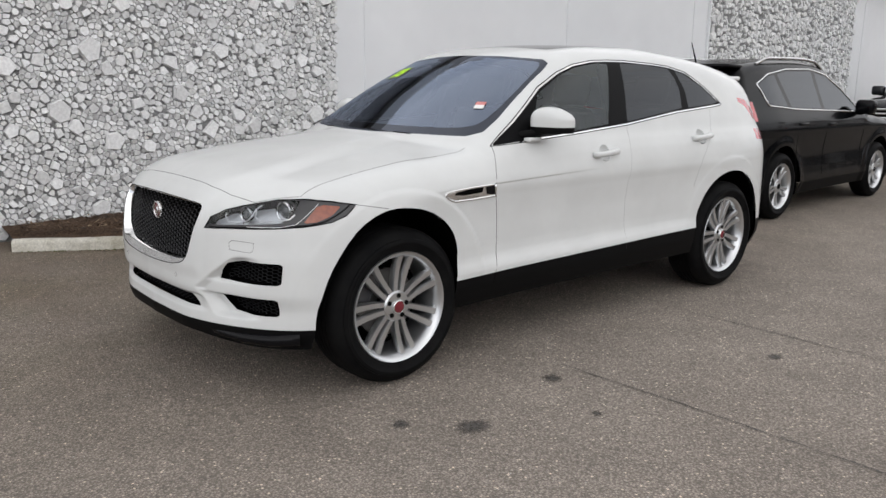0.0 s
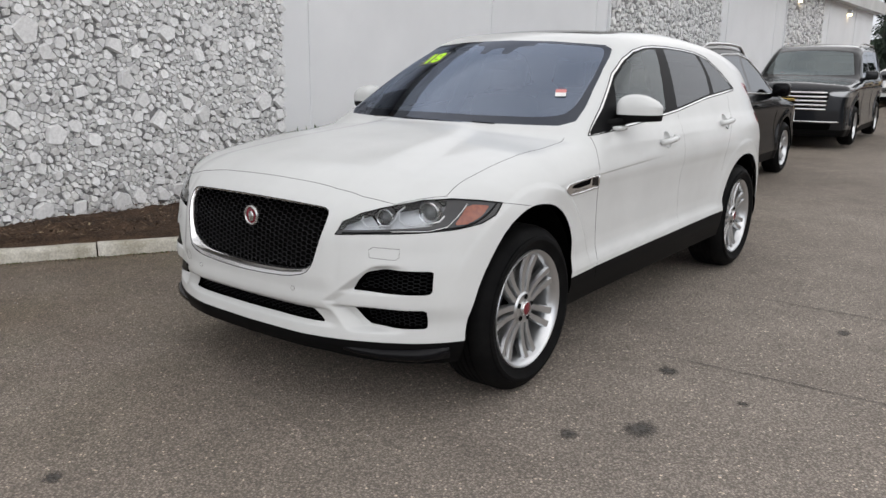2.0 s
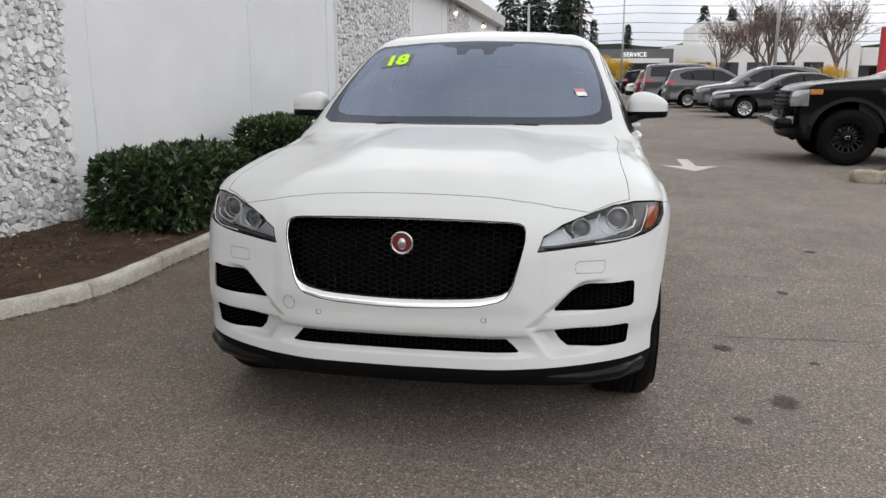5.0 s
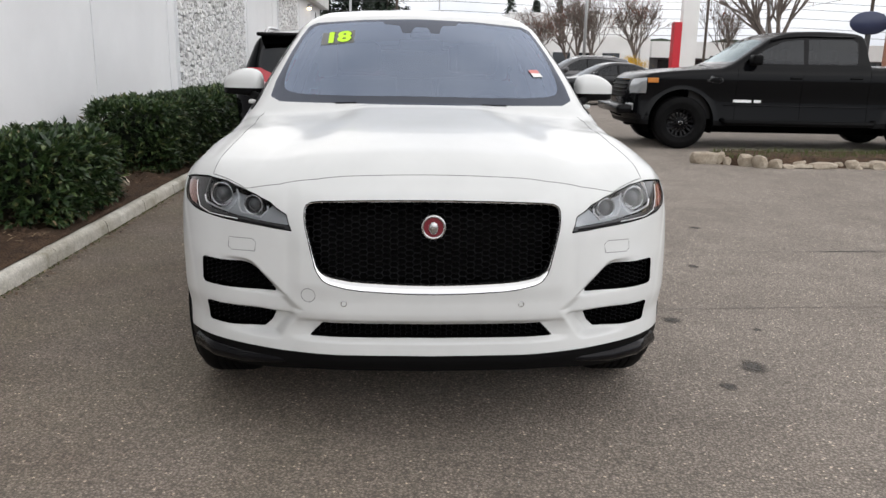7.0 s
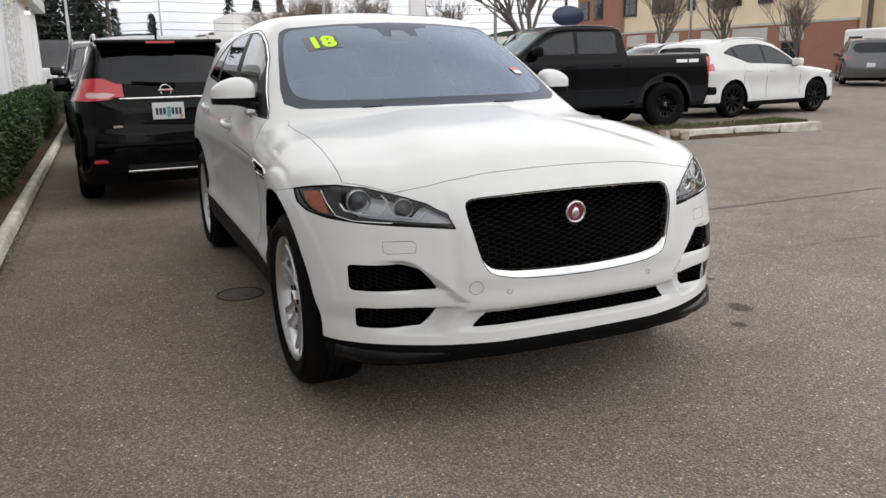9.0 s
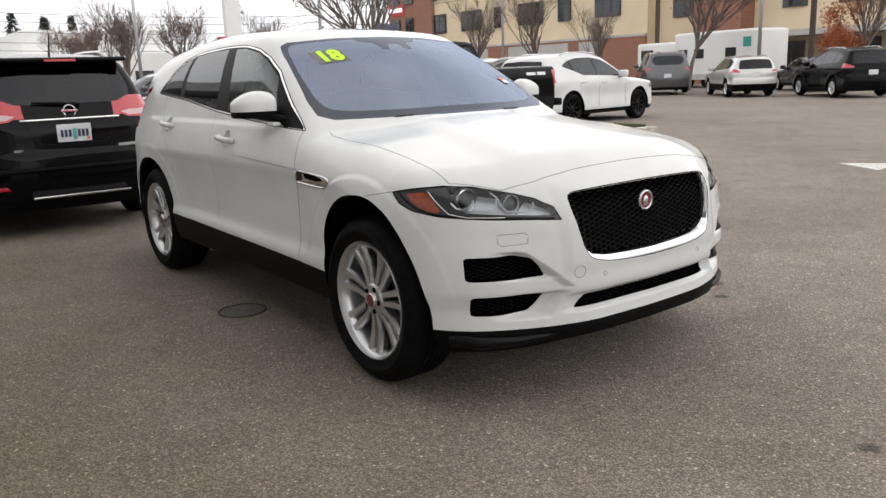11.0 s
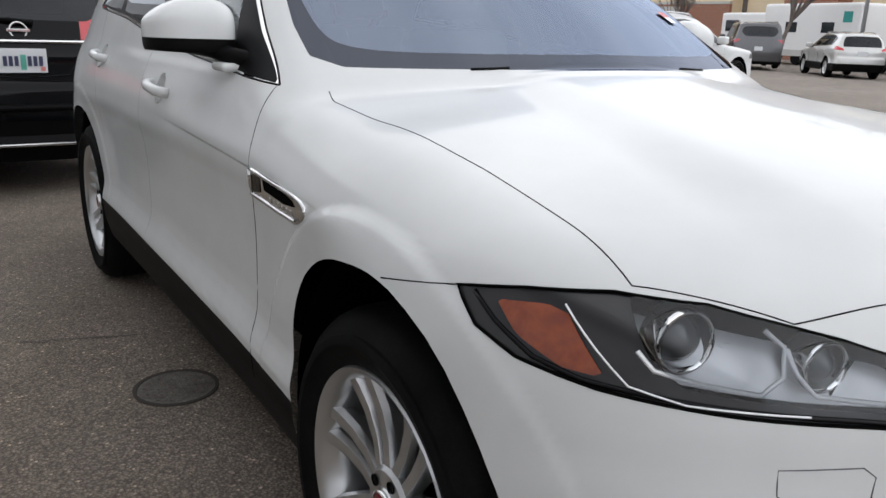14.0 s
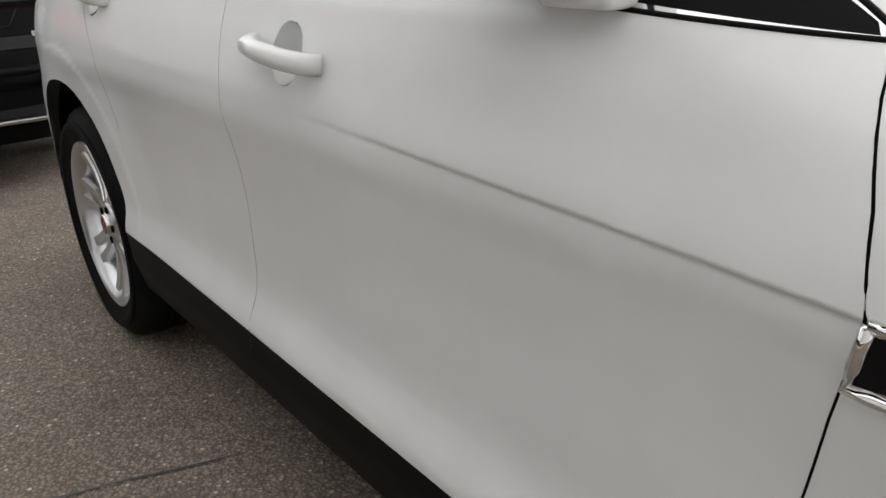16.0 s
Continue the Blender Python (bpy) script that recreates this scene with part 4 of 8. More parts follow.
# wing vents
VENT = [(-0.846, 0.906), (-1.02, 0.900), (-1.15, 0.893), (-1.183, 0.884), (-1.186, 0.874), (-1.165, 0.858), (-1.12, 0.842), (-1.0, 0.841), (-0.832, 0.846)]
VENT = VENT[:2] + [q for i in range(2, 6) for q in ((VENT[i][0] * 0.75 + VENT[i - 1][0] * 0.25, VENT[i][1] * 0.75 + VENT[i - 1][1] * 0.25), (VENT[i][0] * 0.75 + VENT[i + 1][0] * 0.25, VENT[i][1] * 0.75 + VENT[i + 1][1] * 0.25))] + VENT[6:]
for s in (1, -1):
    p = seam_points(S, VENT + VENT[:1], "xz", 0.02)
    vent = part("wing_vent", tube([(x, s * (y + 0.001), z) for x, y, z in p], 0.0062, 8), M_CHROME, suv, "chrome-framed wing vent", smooth=True)
    cx = np.array([q[0] for q in VENT])
    cz = np.array([q[1] for q in VENT])
    cy = S.y_at(cx, cz) + 0.0015
    part("vent_plate", (lambda b: (b.faces.new([b.verts.new((x, s * y, z)) for x, y, z in zip(cx, cy, cz)]), b)[1])(bmesh.new()), M_CHROME, vent)
    slot = [(-0.93, 0.897), (-1.04, 0.893), (-1.11, 0.886), (-1.125, 0.874), (-1.06, 0.867), (-0.935, 0.872)]
    sx, sz = np.array([q[0] for q in slot]), np.array([q[1] for q in slot])
    sy = S.y_at(sx, sz) + 0.0035
    part("vent_slot", (lambda b: (b.faces.new([b.verts.new((x, s * y, z)) for x, y, z in zip(sx, sy, sz)]), b)[1])(bmesh.new()), M_DEEP, vent, "black slot of the vent")
    back = [(-0.846, 0.900), (-0.915, 0.898), (-0.90, 0.860), (-0.838, 0.852)]
    sx, sz = np.array([q[0] for q in back]), np.array([q[1] for q in back])
    sy = S.y_at(sx, sz) + 0.0035
    part("vent_end", (lambda b: (b.faces.new([b.verts.new((x, s * y, z)) for x, y, z in zip(sx, sy, sz)]), b)[1])(bmesh.new()), M_GLOSSBLACK, vent)
    bm = bmesh.new()
    for k in range(6):
        x = -0.965 - 0.026 * k
        y = float(S.y_at(np.array([x]), np.array([0.855]))[0]) + 0.0015
        box_into(bm, x - 0.006, s * y - 0.0025, 0.849, x + 0.006, s * y + 0.0025, 0.861)
    tagged(part("vent_bar", bm, M_DULLCHROME, vent, "small raised bars in place of lettering"), kind="stuff")

    # door handles with their cups
    for x, z in ((0.065, 1.012), (1.09, 1.066)):
        y = float(S.y_at(np.array([x]), np.array([z]))[0])
        tilt = -0.05
        pts = [(x - 0.115, y - 0.002, z - 0.007), (x - 0.100, y + 0.019, z - 0.005), (x - 0.05, y + 0.028, z - 0.002), (x + 0.035, y + 0.028, z + 0.004), (x + 0.085, y + 0.019, z + 0.007), (x + 0.10, y - 0.002, z + 0.009)]
        bm = tube([(a, s * b, c) for a, b, c in pts], 0.0165, 10)
        handle = part("door_handle", bm, M_WHITE, suv, "white door handle", smooth=True)
        n = gradient(suv_shape, np.array([[x, y, z]]))[0]
        m = Matrix.Translation((x - 0.01, s * (y - 0.0045), z)) @ Vector((0, 0, 1)).rotation_difference(Vector((n[0], s * n[1], n[2]))).to_matrix().to_4x4() @ Matrix.Diagonal((1, 1, 1, 1))
        cup = lathe_into(bmesh.new(), [(0.049, 0.0035), (0.044, -0.004), (0.036, -0.014), (0.022, -0.022), (0.0, -0.024)], 28, "z", m)
        part("handle_cup", cup, M_WHITE, handle, "white hollow behind the handle", smooth=True)

    # mirror: white cap above, black below
    bm = bmesh.new()
    bmesh.ops.create_uvsphere(bm, u_segments=40, v_segments=24, radius=1.0)
    for v in bm.verts:
        a, b, c = v.co
        e = lambda t, p: math.copysign(abs(t) ** p, t)
        x, y, z = e(a, 0.8) * 0.088, e(b, 0.66 if b > 0 else 0.45) * 0.108, e(c, 0.72 if c > 0 else 0.35) * (0.074 if c > 0 else 0.085)
        x = x * (1.0 if x < 0 else 0.6)
        out = (y / 0.108 + 1) * 0.5
        if z > 0:
            z *= 1.0 - 0.55 * max(0.0, out - 0.42)**1.5 / 0.44 - 0.10 * max(0.0, 0.3 - out) / 0.3
        z = max(z, -0.069 + 0.010 * out)
        x += 0.024 * (y / 0.120)
        v.co = Vector((x, y, z))
    bmesh.ops.bisect_plane(bm, geom=bm.verts[:] + bm.edges[:] + bm.faces[:], plane_co=(0, 0, -0.028), plane_no=(0, 0, 1))
    cap = bmesh.new()
    low = bmesh.new()
    for target, test in ((cap, lambda f: f.calc_center_median().z > -0.028), (low, lambda f: f.calc_center_median().z <= -0.028)):
        seen = {}
        for f in bm.faces:
            if test(f):
                for v in f.verts:
                    if v not in seen:
                        seen[v] = target.verts.new((v.co.x, s * v.co.y, v.co.z))
                target.faces.new([seen[v] for v in f.verts])
    bm.free()
    place = Matrix.Translation((-0.432, s * 0.946, 1.206))
    bmesh.ops.transform(cap, matrix=place, verts=cap.verts)
    bmesh.ops.transform(low, matrix=place, verts=low.verts)
    mirror = part("mirror", cap, M_WHITE, suv, "white mirror cap over a black foot", angle=60)
    part("mirror_foot", low, M_BLACK, mirror, angle=60)
    part("mirror_glass", box(-0.384, s * 0.944 - 0.080, 1.176, -0.376, s * 0.944 + 0.080, 1.242, bevel=0.003), M_CHROME, mirror, "mirror glass")
    part("mirror_arm", tube([(-0.62, s * 0.80, 1.124), (-0.55, s * 0.86, 1.136), (-0.48, s * 0.90, 1.152), (-0.43, s * 0.96, 1.164)], 0.022, 8), M_BLACK, mirror, "black mirror arm", smooth=True)
    part("mirror_base", box(-0.57, s * 0.862 - 0.045, 1.100, -0.475, s * 0.862 + 0.042, 1.122, bevel=0.010, seg=3), M_WHITE, mirror, "white foot under the mirror", smooth=True)

# wipers, camera pod, aerial fin
for pts in ([(-0.985, -0.28, 0), (-0.975, -0.34, 0), (-0.962, -0.40, 0)], [(-0.955, 0.42, 0), (-0.966, 0.37, 0), (-0.974, 0.32, 0)]):
    z = S.z_at(np.array([p[0] for p in pts]), np.array([p[1] for p in pts]))
    part("wiper", tube([(p[0], p[1], zz + 0.001) for p, zz in zip(pts, z)], 0.0042, 6), M_BLACK, suv, "black wiper arm", smooth=True)
fin = bmesh.new()
tube_into(fin, [(1.52, 0, 1.575), (1.60, 0, 1.60), (1.68, 0, 1.615), (1.71, 0, 1.56)], 0.022, 8)
part("aerial_fin", fin, M_WHITE, suv, "white roof aerial", smooth=True)
spoiler_z = S.z_at(np.array([2.0]), np.array([0.0]))[0]
part("roof_spoiler", box(1.92, -0.56, spoiler_z - 0.03, 2.14, 0.56, spoiler_z + 0.004, bevel=0.014, seg=3), M_WHITE, suv, "white roof spoiler", smooth=True)


def on_glass(y, z, lift, wrap=1.0):
    """A frame on the windscreen: its x axis along -y, its y axis up the glass."""
    x = float(S.x_at(np.array([y]), np.array([z]), -1.6)[0])
    n = gradient(suv_shape, np.array([[x, abs(y), z]]))[0]
    n = Vector((n[0], math.copysign(n[1], y) * wrap, n[2])).normalized()
    right = Vector((0, 0, 1)).cross(n).normalized()
    up = n.cross(right)
    m = Matrix((right, up, n)).transposed().to_4x4()
    m.translation = Vector((x, y, z)) + n * lift
    return m


def lettering(name, text, m, size, material, parent=None, label="", bold=0.0, depth=0.0):
    cu = bpy.data.curves.new(name, "FONT")
    cu.body, cu.size, cu.align_x, cu.align_y, cu.offset, cu.extrude = text, size, "CENTER", "CENTER", bold, depth
    cu.materials.append(material)
    ob = new(name, cu)
    ob.matrix_basis = m
    ob.parent = parent
    return tagged(ob, label)


year = thing("windscreen_sticker", "fluorescent yellow number sticker on the windscreen", "sticker")
film = bmesh.new()
grid = [[film.verts.new((on_glass(0.447 - u, 1.446 + v + 0.1 * u, 0.0015)).translation) for u in np.linspace(-0.088, 0.090, 9)] for v in np.linspace(-0.034, 0.034, 5)]
for low_row, high_row in zip(grid, grid[1:]):
    for k in range(8):
        film.faces.new((low_row[k], low_row[k + 1], high_row[k + 1], high_row[k]))
part("sticker_back", film, mat("smoky_film", (0.09, 0.093, 0.09), 0.35), year, "dark backing film", smooth=True)


def film_figures(name, text, bold, lift, material, shift, label):
    """Figures cut from film that follow the curve of the windscreen."""
    flat = lettering(name, text, Matrix(), 0.150, material, None, "", bold)
    bpy.context.view_layer.update()
    me = bpy.data.meshes.new_from_object(flat.evaluated_get(bpy.context.evaluated_depsgraph_get()))
    bpy.data.objects.remove(flat)
    for v in me.vertices:
        u, w = v.co.x * 0.94 + shift, v.co.y * 0.50 - shift * 0.4
        v.co = on_glass(0.447 - u, 1.446 + w + 0.1 * u, lift).translation
    ob = new(name, me)
    ob.parent = year
    return tagged(ob, label)


film_figures("number_edge", "18", 0.011, 0.0024, mat("dark_edge", (0.02, 0.03, 0.01), 0.5), 0.003, "dark edge of the figures")
film_figures("number_18", "18", 0.0075, 0.0034, M_YELLOW, 0.0, "yellow figures")
note_ob = thing("price_note", "small white and red paper note inside the windscreen", "note")
mn = on_glass(-0.59, 1.275, 0.004)
part("note_top", box(-0.028, 0.005, 0, 0.028, 0.035, 0.001, mn), M_STICKRED, note_ob)
part("note_bottom", box(-0.028, -0.028, 0, 0.028, 0.005, 0.001, mn), M_STICKWHITE, note_ob)

# cabin
cabin = bmesh.new()
rim_pts = []
for x in np.linspace(-0.75, 1.75, 26):
    row = []
    for t in np.linspace(-1, 1, 17):
        z0 = 1.08
        zt = float(S.z_at(np.array([x]), np.array([0.0]))[0]) - 0.035
        a = t * math.pi / 2
        y = math.copysign(abs(math.sin(a)) ** 0.6, a) * 0.60
        z = zt - 0.06 * (y / 0.6) ** 2
        row.append(cabin.verts.new((x, y, z)))
    rim_pts.append(row)
for u, v in zip(rim_pts, rim_pts[1:]):
    for i in range(16):
        if u[i].co.x > -0.2:
            cabin.faces.new((u[i], u[i + 1], v[i + 1], v[i]))
part("headliner", cabin, M_BEIGE, suv, "light roof lining", smooth=True)
dash = bmesh.new()
box_into(dash, -0.95, -0.70, 0.80, -0.42, 0.70, 1.075, bevel=0.06, seg=3)
box_into(dash, -0.66, -0.54, 1.02, -0.42, -0.24, 1.125, bevel=0.04, seg=3)
part("dashboard", dash, M_CABIN, suv, "dark dashboard", smooth=True)
wheel_m = pose(-0.36, -0.38, 1.0, 0, 24, 0)
sw = lathe_into(bmesh.new(), [(0.185 + 0.016 * math.cos(a), 0.016 * math.sin(a)) for a in np.linspace(0, 2 * math.pi, 9)[:-1]], 36, "x", wheel_m, True)
box_into(sw, -0.012, -0.175, -0.03, 0.012, 0.175, 0.03, wheel_m, 0.008)
box_into(sw, -0.02, -0.06, -0.16, 0.016, 0.06, 0.05, wheel_m, 0.012)
part("steering_wheel", sw, M_SEAT, suv, "dark steering wheel", smooth=True)
for sx in (0.18, 1.05):
    for sy in (-0.38, 0.38):
        st = bmesh.new()
        lean = pose(sx, sy, 0.62, 0, 14, 0)
        box_into(st, -0.06, -0.25, 0.0, 0.09, 0.25, 0.62, lean, 0.055, 3)
        box_into(st, -0.035, -0.13, 0.66, 0.06, 0.13, 0.86, lean, 0.04, 3)
        box_into(st, sx - 0.50, sy - 0.25, 0.50, sx + 0.06, sy + 0.25, 0.66, None, 0.055, 3)
        part("seat", st, M_SEAT, suv, "dark leather seat", smooth=True)
for s in (1, -1):
    part("door_card", box(-0.70, s * 0.80 - 0.02, 0.55, 1.30, s * 0.80 + 0.02, 1.08, bevel=0.015), M_CABIN, suv, "dark inner door panel")
    part("pillar_trim", tube([(-0.80, s * 0.70, 1.08), (-0.50, s * 0.665, 1.27), (-0.20, s * 0.61, 1.42), (0.0, s * 0.58, 1.49)], 0.022, 8), M_BEIGE, suv, "light pillar trim", smooth=True)
    part("pillar_trim", tube([(0.27, s * 0.80, 1.05), (0.33, s * 0.72, 1.30), (0.38, s * 0.62, 1.50)], 0.05, 8), M_CABIN, suv, smooth=True)
part("parcel_wall", box(1.45, -0.66, 0.55, 1.50, 0.66, 1.20), M_CABIN, suv)
part("rear_view_mirror", box(-0.34, -0.12, 1.385, -0.32, 0.12, 1.445, bevel=0.012), M_BLACK, suv, "rear-view mirror")
part("camera_pod", box(-0.33, -0.06, 1.455, -0.20, 0.06, 1.49, pose(0, 0, 0), 0.016), M_BLACK, suv, "dark camera pod behind the windscreen")

# ---- ground, wall, kerb and bed ----
WALL_Y, STONE_END, EAVE = 3.80, 1.32, 3.66
M_ASPHALT = mat("worn_asphalt", (0.085, 0.082, 0.079), 0.9, 0, 0, 0.3)
an, al, ab = nodes_of(M_ASPHALT)
a_broad = ramp(M_ASPHALT, noise_node(M_ASPHALT, 0.35, 5.0).outputs[0], [(0.3, (0.264, 0.228, 0.196)), (0.7, (0.352, 0.308, 0.267))])
a_mid = ramp(M_ASPHALT, noise_node(M_ASPHALT, 2.3, 6.0, 0.7).outputs[0], [(0.25, (0.80,) * 3), (0.75, (1.14,) * 3)])
a_vor = an.new("ShaderNodeTexVoronoi")
a_vor.inputs["Scale"].default_value = 110.0
a_co = an.new("ShaderNodeTexCoord")
al.new(a_co.outputs["Object"], a_vor.inputs["Vector"])
a_sep = an.new("ShaderNodeSeparateColor")
al.new(a_vor.outputs["Color"], a_sep.inputs[0])
a_stone = ramp(M_ASPHALT, a_sep.outputs[0], [(0.0, (0.72,) * 3), (0.55, (0.97,) * 3), (0.90, (1.12,) * 3), (0.975, (1.30,) * 3), (1.0, (2.5, 2.4, 2.25))])
a_fine = ramp(M_ASPHALT, noise_node(M_ASPHALT, 420.0, 2.0, 0.7).outputs[0], [(0.3, (0.80,) * 3), (0.7, (1.18,) * 3)])
a_c = blend(M_ASPHALT, 1.0, blend(M_ASPHALT, 1.0, a_broad, a_mid, "MULTIPLY"), a_stone, "MULTIPLY")
a_c = blend(M_ASPHALT, 1.0, a_c, a_fine, "MULTIPLY")
# crevice shade between the asphalt's stones, multiplied into the colour
a_pitshade = ramp(M_ASPHALT, a_vor.outputs["Distance"], [(0.25, (1.16,) * 3), (0.62, (0.62,) * 3)])
a_c = blend(M_ASPHALT, 1.0, a_c, a_pitshade, "MULTIPLY")
# asphalt turns darker and browner from y -1.6 towards the kerb, greenish in patches
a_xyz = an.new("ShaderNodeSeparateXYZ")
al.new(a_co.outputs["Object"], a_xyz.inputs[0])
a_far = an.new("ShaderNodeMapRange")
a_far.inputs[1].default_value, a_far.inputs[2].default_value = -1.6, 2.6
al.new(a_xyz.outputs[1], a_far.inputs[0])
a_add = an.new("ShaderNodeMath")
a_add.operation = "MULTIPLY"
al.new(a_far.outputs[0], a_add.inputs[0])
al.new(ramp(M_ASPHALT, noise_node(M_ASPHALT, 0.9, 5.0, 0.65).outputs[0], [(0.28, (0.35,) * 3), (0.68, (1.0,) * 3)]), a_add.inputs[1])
a_brown = ramp(M_ASPHALT, noise_node(M_ASPHALT, 1.6, 4.0).outputs[0], [(0.4, (0.60, 0.53, 0.455)), (0.64, (0.60, 0.575, 0.44))])
a_c = blend(M_ASPHALT, a_add.outputs[0], a_c, blend(M_ASPHALT, 1.0, a_c, a_brown, "MULTIPLY"))
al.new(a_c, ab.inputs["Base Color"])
bump(M_ASPHALT, a_vor.outputs["Distance"], 0.8, 0.006)

M_TAR = mat("crack_filler", (0.03, 0.029, 0.028), 0.8)
varied(M_TAR, 6.0, (0.04, 0.038, 0.036), (0.085, 0.08, 0.076), 0.3, 150.0)
M_STAIN = mat("oil_stain", (0.035, 0.033, 0.031), 0.8, 0, 0, 0.25)
M_ROADPAINT = mat("worn_white_paint", (0.6, 0.6, 0.58), 0.8)
varied(M_ROADPAINT, 14.0, (0.40, 0.39, 0.37), (0.72, 0.71, 0.68), 0.2, 90.0)
M_SOIL = mat("bark_soil", (0.07, 0.045, 0.03), 0.95, 0, 0, 0.2)
varied(M_SOIL, 5.0, (0.045, 0.030, 0.021), (0.105, 0.066, 0.042), 0.5, 60.0, 0.9, 0.02)
M_KERB = mat("weathered_concrete", (0.42, 0.40, 0.36), 0.9)
varied(M_KERB, 4.0, (0.34, 0.315, 0.25), (0.68, 0.66, 0.60), 0.22, 70.0, 0.5, 0.006)
M_MOSS = mat("moss", (0.09, 0.10, 0.03), 0.95)
M_STONEWALL = mat("crushed_stone", (0.46, 0.46, 0.46), 0.8)
sn, sl, sb = nodes_of(M_STONEWALL)
s_geo = sn.new("ShaderNodeNewGeometry")
s_is = ramp(M_STONEWALL, s_geo.outputs["Random Per Island"], [(0.0, (0.70, 0.70, 0.705)), (0.25, (0.77, 0.77, 0.77)), (0.7, (0.83, 0.83, 0.83)), (1.0, (0.88, 0.875, 0.86))])
s_ob = sn.new("ShaderNodeObjectInfo")
s_gr = ramp(M_STONEWALL, noise_node(M_STONEWALL, 38.0, 5.0).outputs[0], [(0.3, (0.82,) * 3), (0.7, (1.1,) * 3)])
s_tint = ramp(M_STONEWALL, s_ob.outputs["Random"], [(0.0, (0.94,) * 3), (1.0, (1.05,) * 3)])
sl.new(blend(M_STONEWALL, 1.0, blend(M_STONEWALL, 1.0, s_is, s_gr, "MULTIPLY"), s_tint, "MULTIPLY"), sb.inputs["Base Color"])
bump(M_STONEWALL, noise_node(M_STONEWALL, 70.0, 4.0).outputs[0], 0.4, 0.004)
# mortar, its colour darkened to include the crevice shade between stones
M_SHADEMORTAR = mat("shaded_wall_mortar", (0.30, 0.30, 0.30), 0.95)
varied(M_SHADEMORTAR, 30.0, (0.15, 0.15, 0.15), (0.28, 0.28, 0.28), 0.2, 150.0, 0.5, 0.004)
M_GRASS = mat("patchy_grass", (0.07, 0.10, 0.025), 0.95)
varied(M_GRASS, 3.0, (0.09, 0.075, 0.04), (0.085, 0.13, 0.03), 0.4, 60.0, 0.8, 0.02)
M_ISLESTONE = mat("sandstone_edging", (0.40, 0.34, 0.26), 0.9)
varied(M_ISLESTONE, 3.0, (0.28, 0.23, 0.17), (0.50, 0.44, 0.36), 0.2, 40.0, 0.5, 0.01)

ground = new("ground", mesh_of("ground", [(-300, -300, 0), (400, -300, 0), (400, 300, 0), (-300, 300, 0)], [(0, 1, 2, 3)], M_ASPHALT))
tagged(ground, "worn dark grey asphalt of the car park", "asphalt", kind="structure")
rng = np.random.RandomState(5)


def ribbon(name, pts, width, z, material, label, wobble=0.3, category="crack"):
    """A thin uneven strip lying on the ground."""
    fine = []
    for (a, b), (c, d) in zip(pts, pts[1:]):
        n = max(2, int(math.hypot(c - a, d - b) / 0.07))
        fine += [(a + (c - a) * k / n, b + (d - b) * k / n) for k in range(n)]
    fine.append(pts[-1])
    v = []
    for i, (x, y) in enumerate(fine):
        a, b = fine[max(i - 1, 0)], fine[min(i + 1, len(fine) - 1)]
        dx, dy = b[0] - a[0], b[1] - a[1]
        n = math.hypot(dx, dy) or 1
        w = width * (1 + wobble * rng.uniform(-1, 1))
        off = width * 0.7 * rng.uniform(-1, 1)
        for s in (-0.5, 0.5):
            v.append((x - dy / n * (w * s + off), y + dx / n * (w * s + off), z))
    f = [(2 * i, 2 * i + 2, 2 * i + 3, 2 * i + 1) for i in range(len(fine) - 1)]
    return tagged(new(name, mesh_of(name, v, f, material)), label, category, kind="structure")


for pts in ([(-0.66, -1.25), (-0.62, -1.9), (-0.60, -2.8), (-0.66, -4.8)], [(0.69, -1.15), (0.70, -2.3), (0.80, -3.5), (1.13, -5.2)],
            [(0.69, 1.36), (0.55, 0.9)]):
    ribbon("asphalt_joint", pts, 0.006, 0.004, M_TAR, "dark thin joint between two asphalt lanes", 0.6)
ribbon("asphalt_patch", [(0.75, -3.0), (0.86, -5.6)], 0.02, 0.0035, M_TAR, "tarred asphalt seam", 0.5)


def blotch(name, x, y, r, material, label, z=0.004, squash=1.0, category="stain"):
    n = 26
    ph = rng.uniform(0, 6.28, 3)
    v = [(x, y, z)]
    for k in range(n):
        a = 2 * math.pi * k / n
        q = r * (1 + 0.18 * math.sin(2 * a + ph[0]) + 0.12 * math.sin(3 * a + ph[1]) + 0.1 * math.sin(5 * a + ph[2]))
        v.append((x + q * math.cos(a), y + q * squash * math.sin(a), z))
    return tagged(new(name, mesh_of(name, v, [(0, k + 1, (k + 1) % n + 1) for k in range(n)], material)), label, category)


n_, l_, b_ = nodes_of(M_STAIN)
l_.new(ramp(M_STAIN, noise_node(M_STAIN, 45.0, 4.0).outputs[0], [(0.35, (0.045, 0.042, 0.039)), (0.65, (0.13, 0.12, 0.11))]), b_.inputs["Base Color"])
# the stains fade out at uneven edges
st_n, st_l, st_b = nodes_of(M_STAIN)
st_co, st_len, st_sum = st_n.new("ShaderNodeTexCoord"), st_n.new("ShaderNodeVectorMath"), st_n.new("ShaderNodeMath")
st_off = st_n.new("ShaderNodeVectorMath")
st_off.inputs[1].default_value = (0.5, 0.5, 0.0)
st_off.operation, st_len.operation, st_sum.operation = "SUBTRACT", "LENGTH", "ADD"
st_l.new(st_co.outputs["Generated"], st_off.inputs[0])
st_flat = st_n.new("ShaderNodeVectorMath")
st_flat.operation = "MULTIPLY"
st_flat.inputs[1].default_value = (1.0, 1.0, 0.0)
st_l.new(st_off.outputs[0], st_flat.inputs[0])
st_l.new(st_flat.outputs[0], st_len.inputs[0])
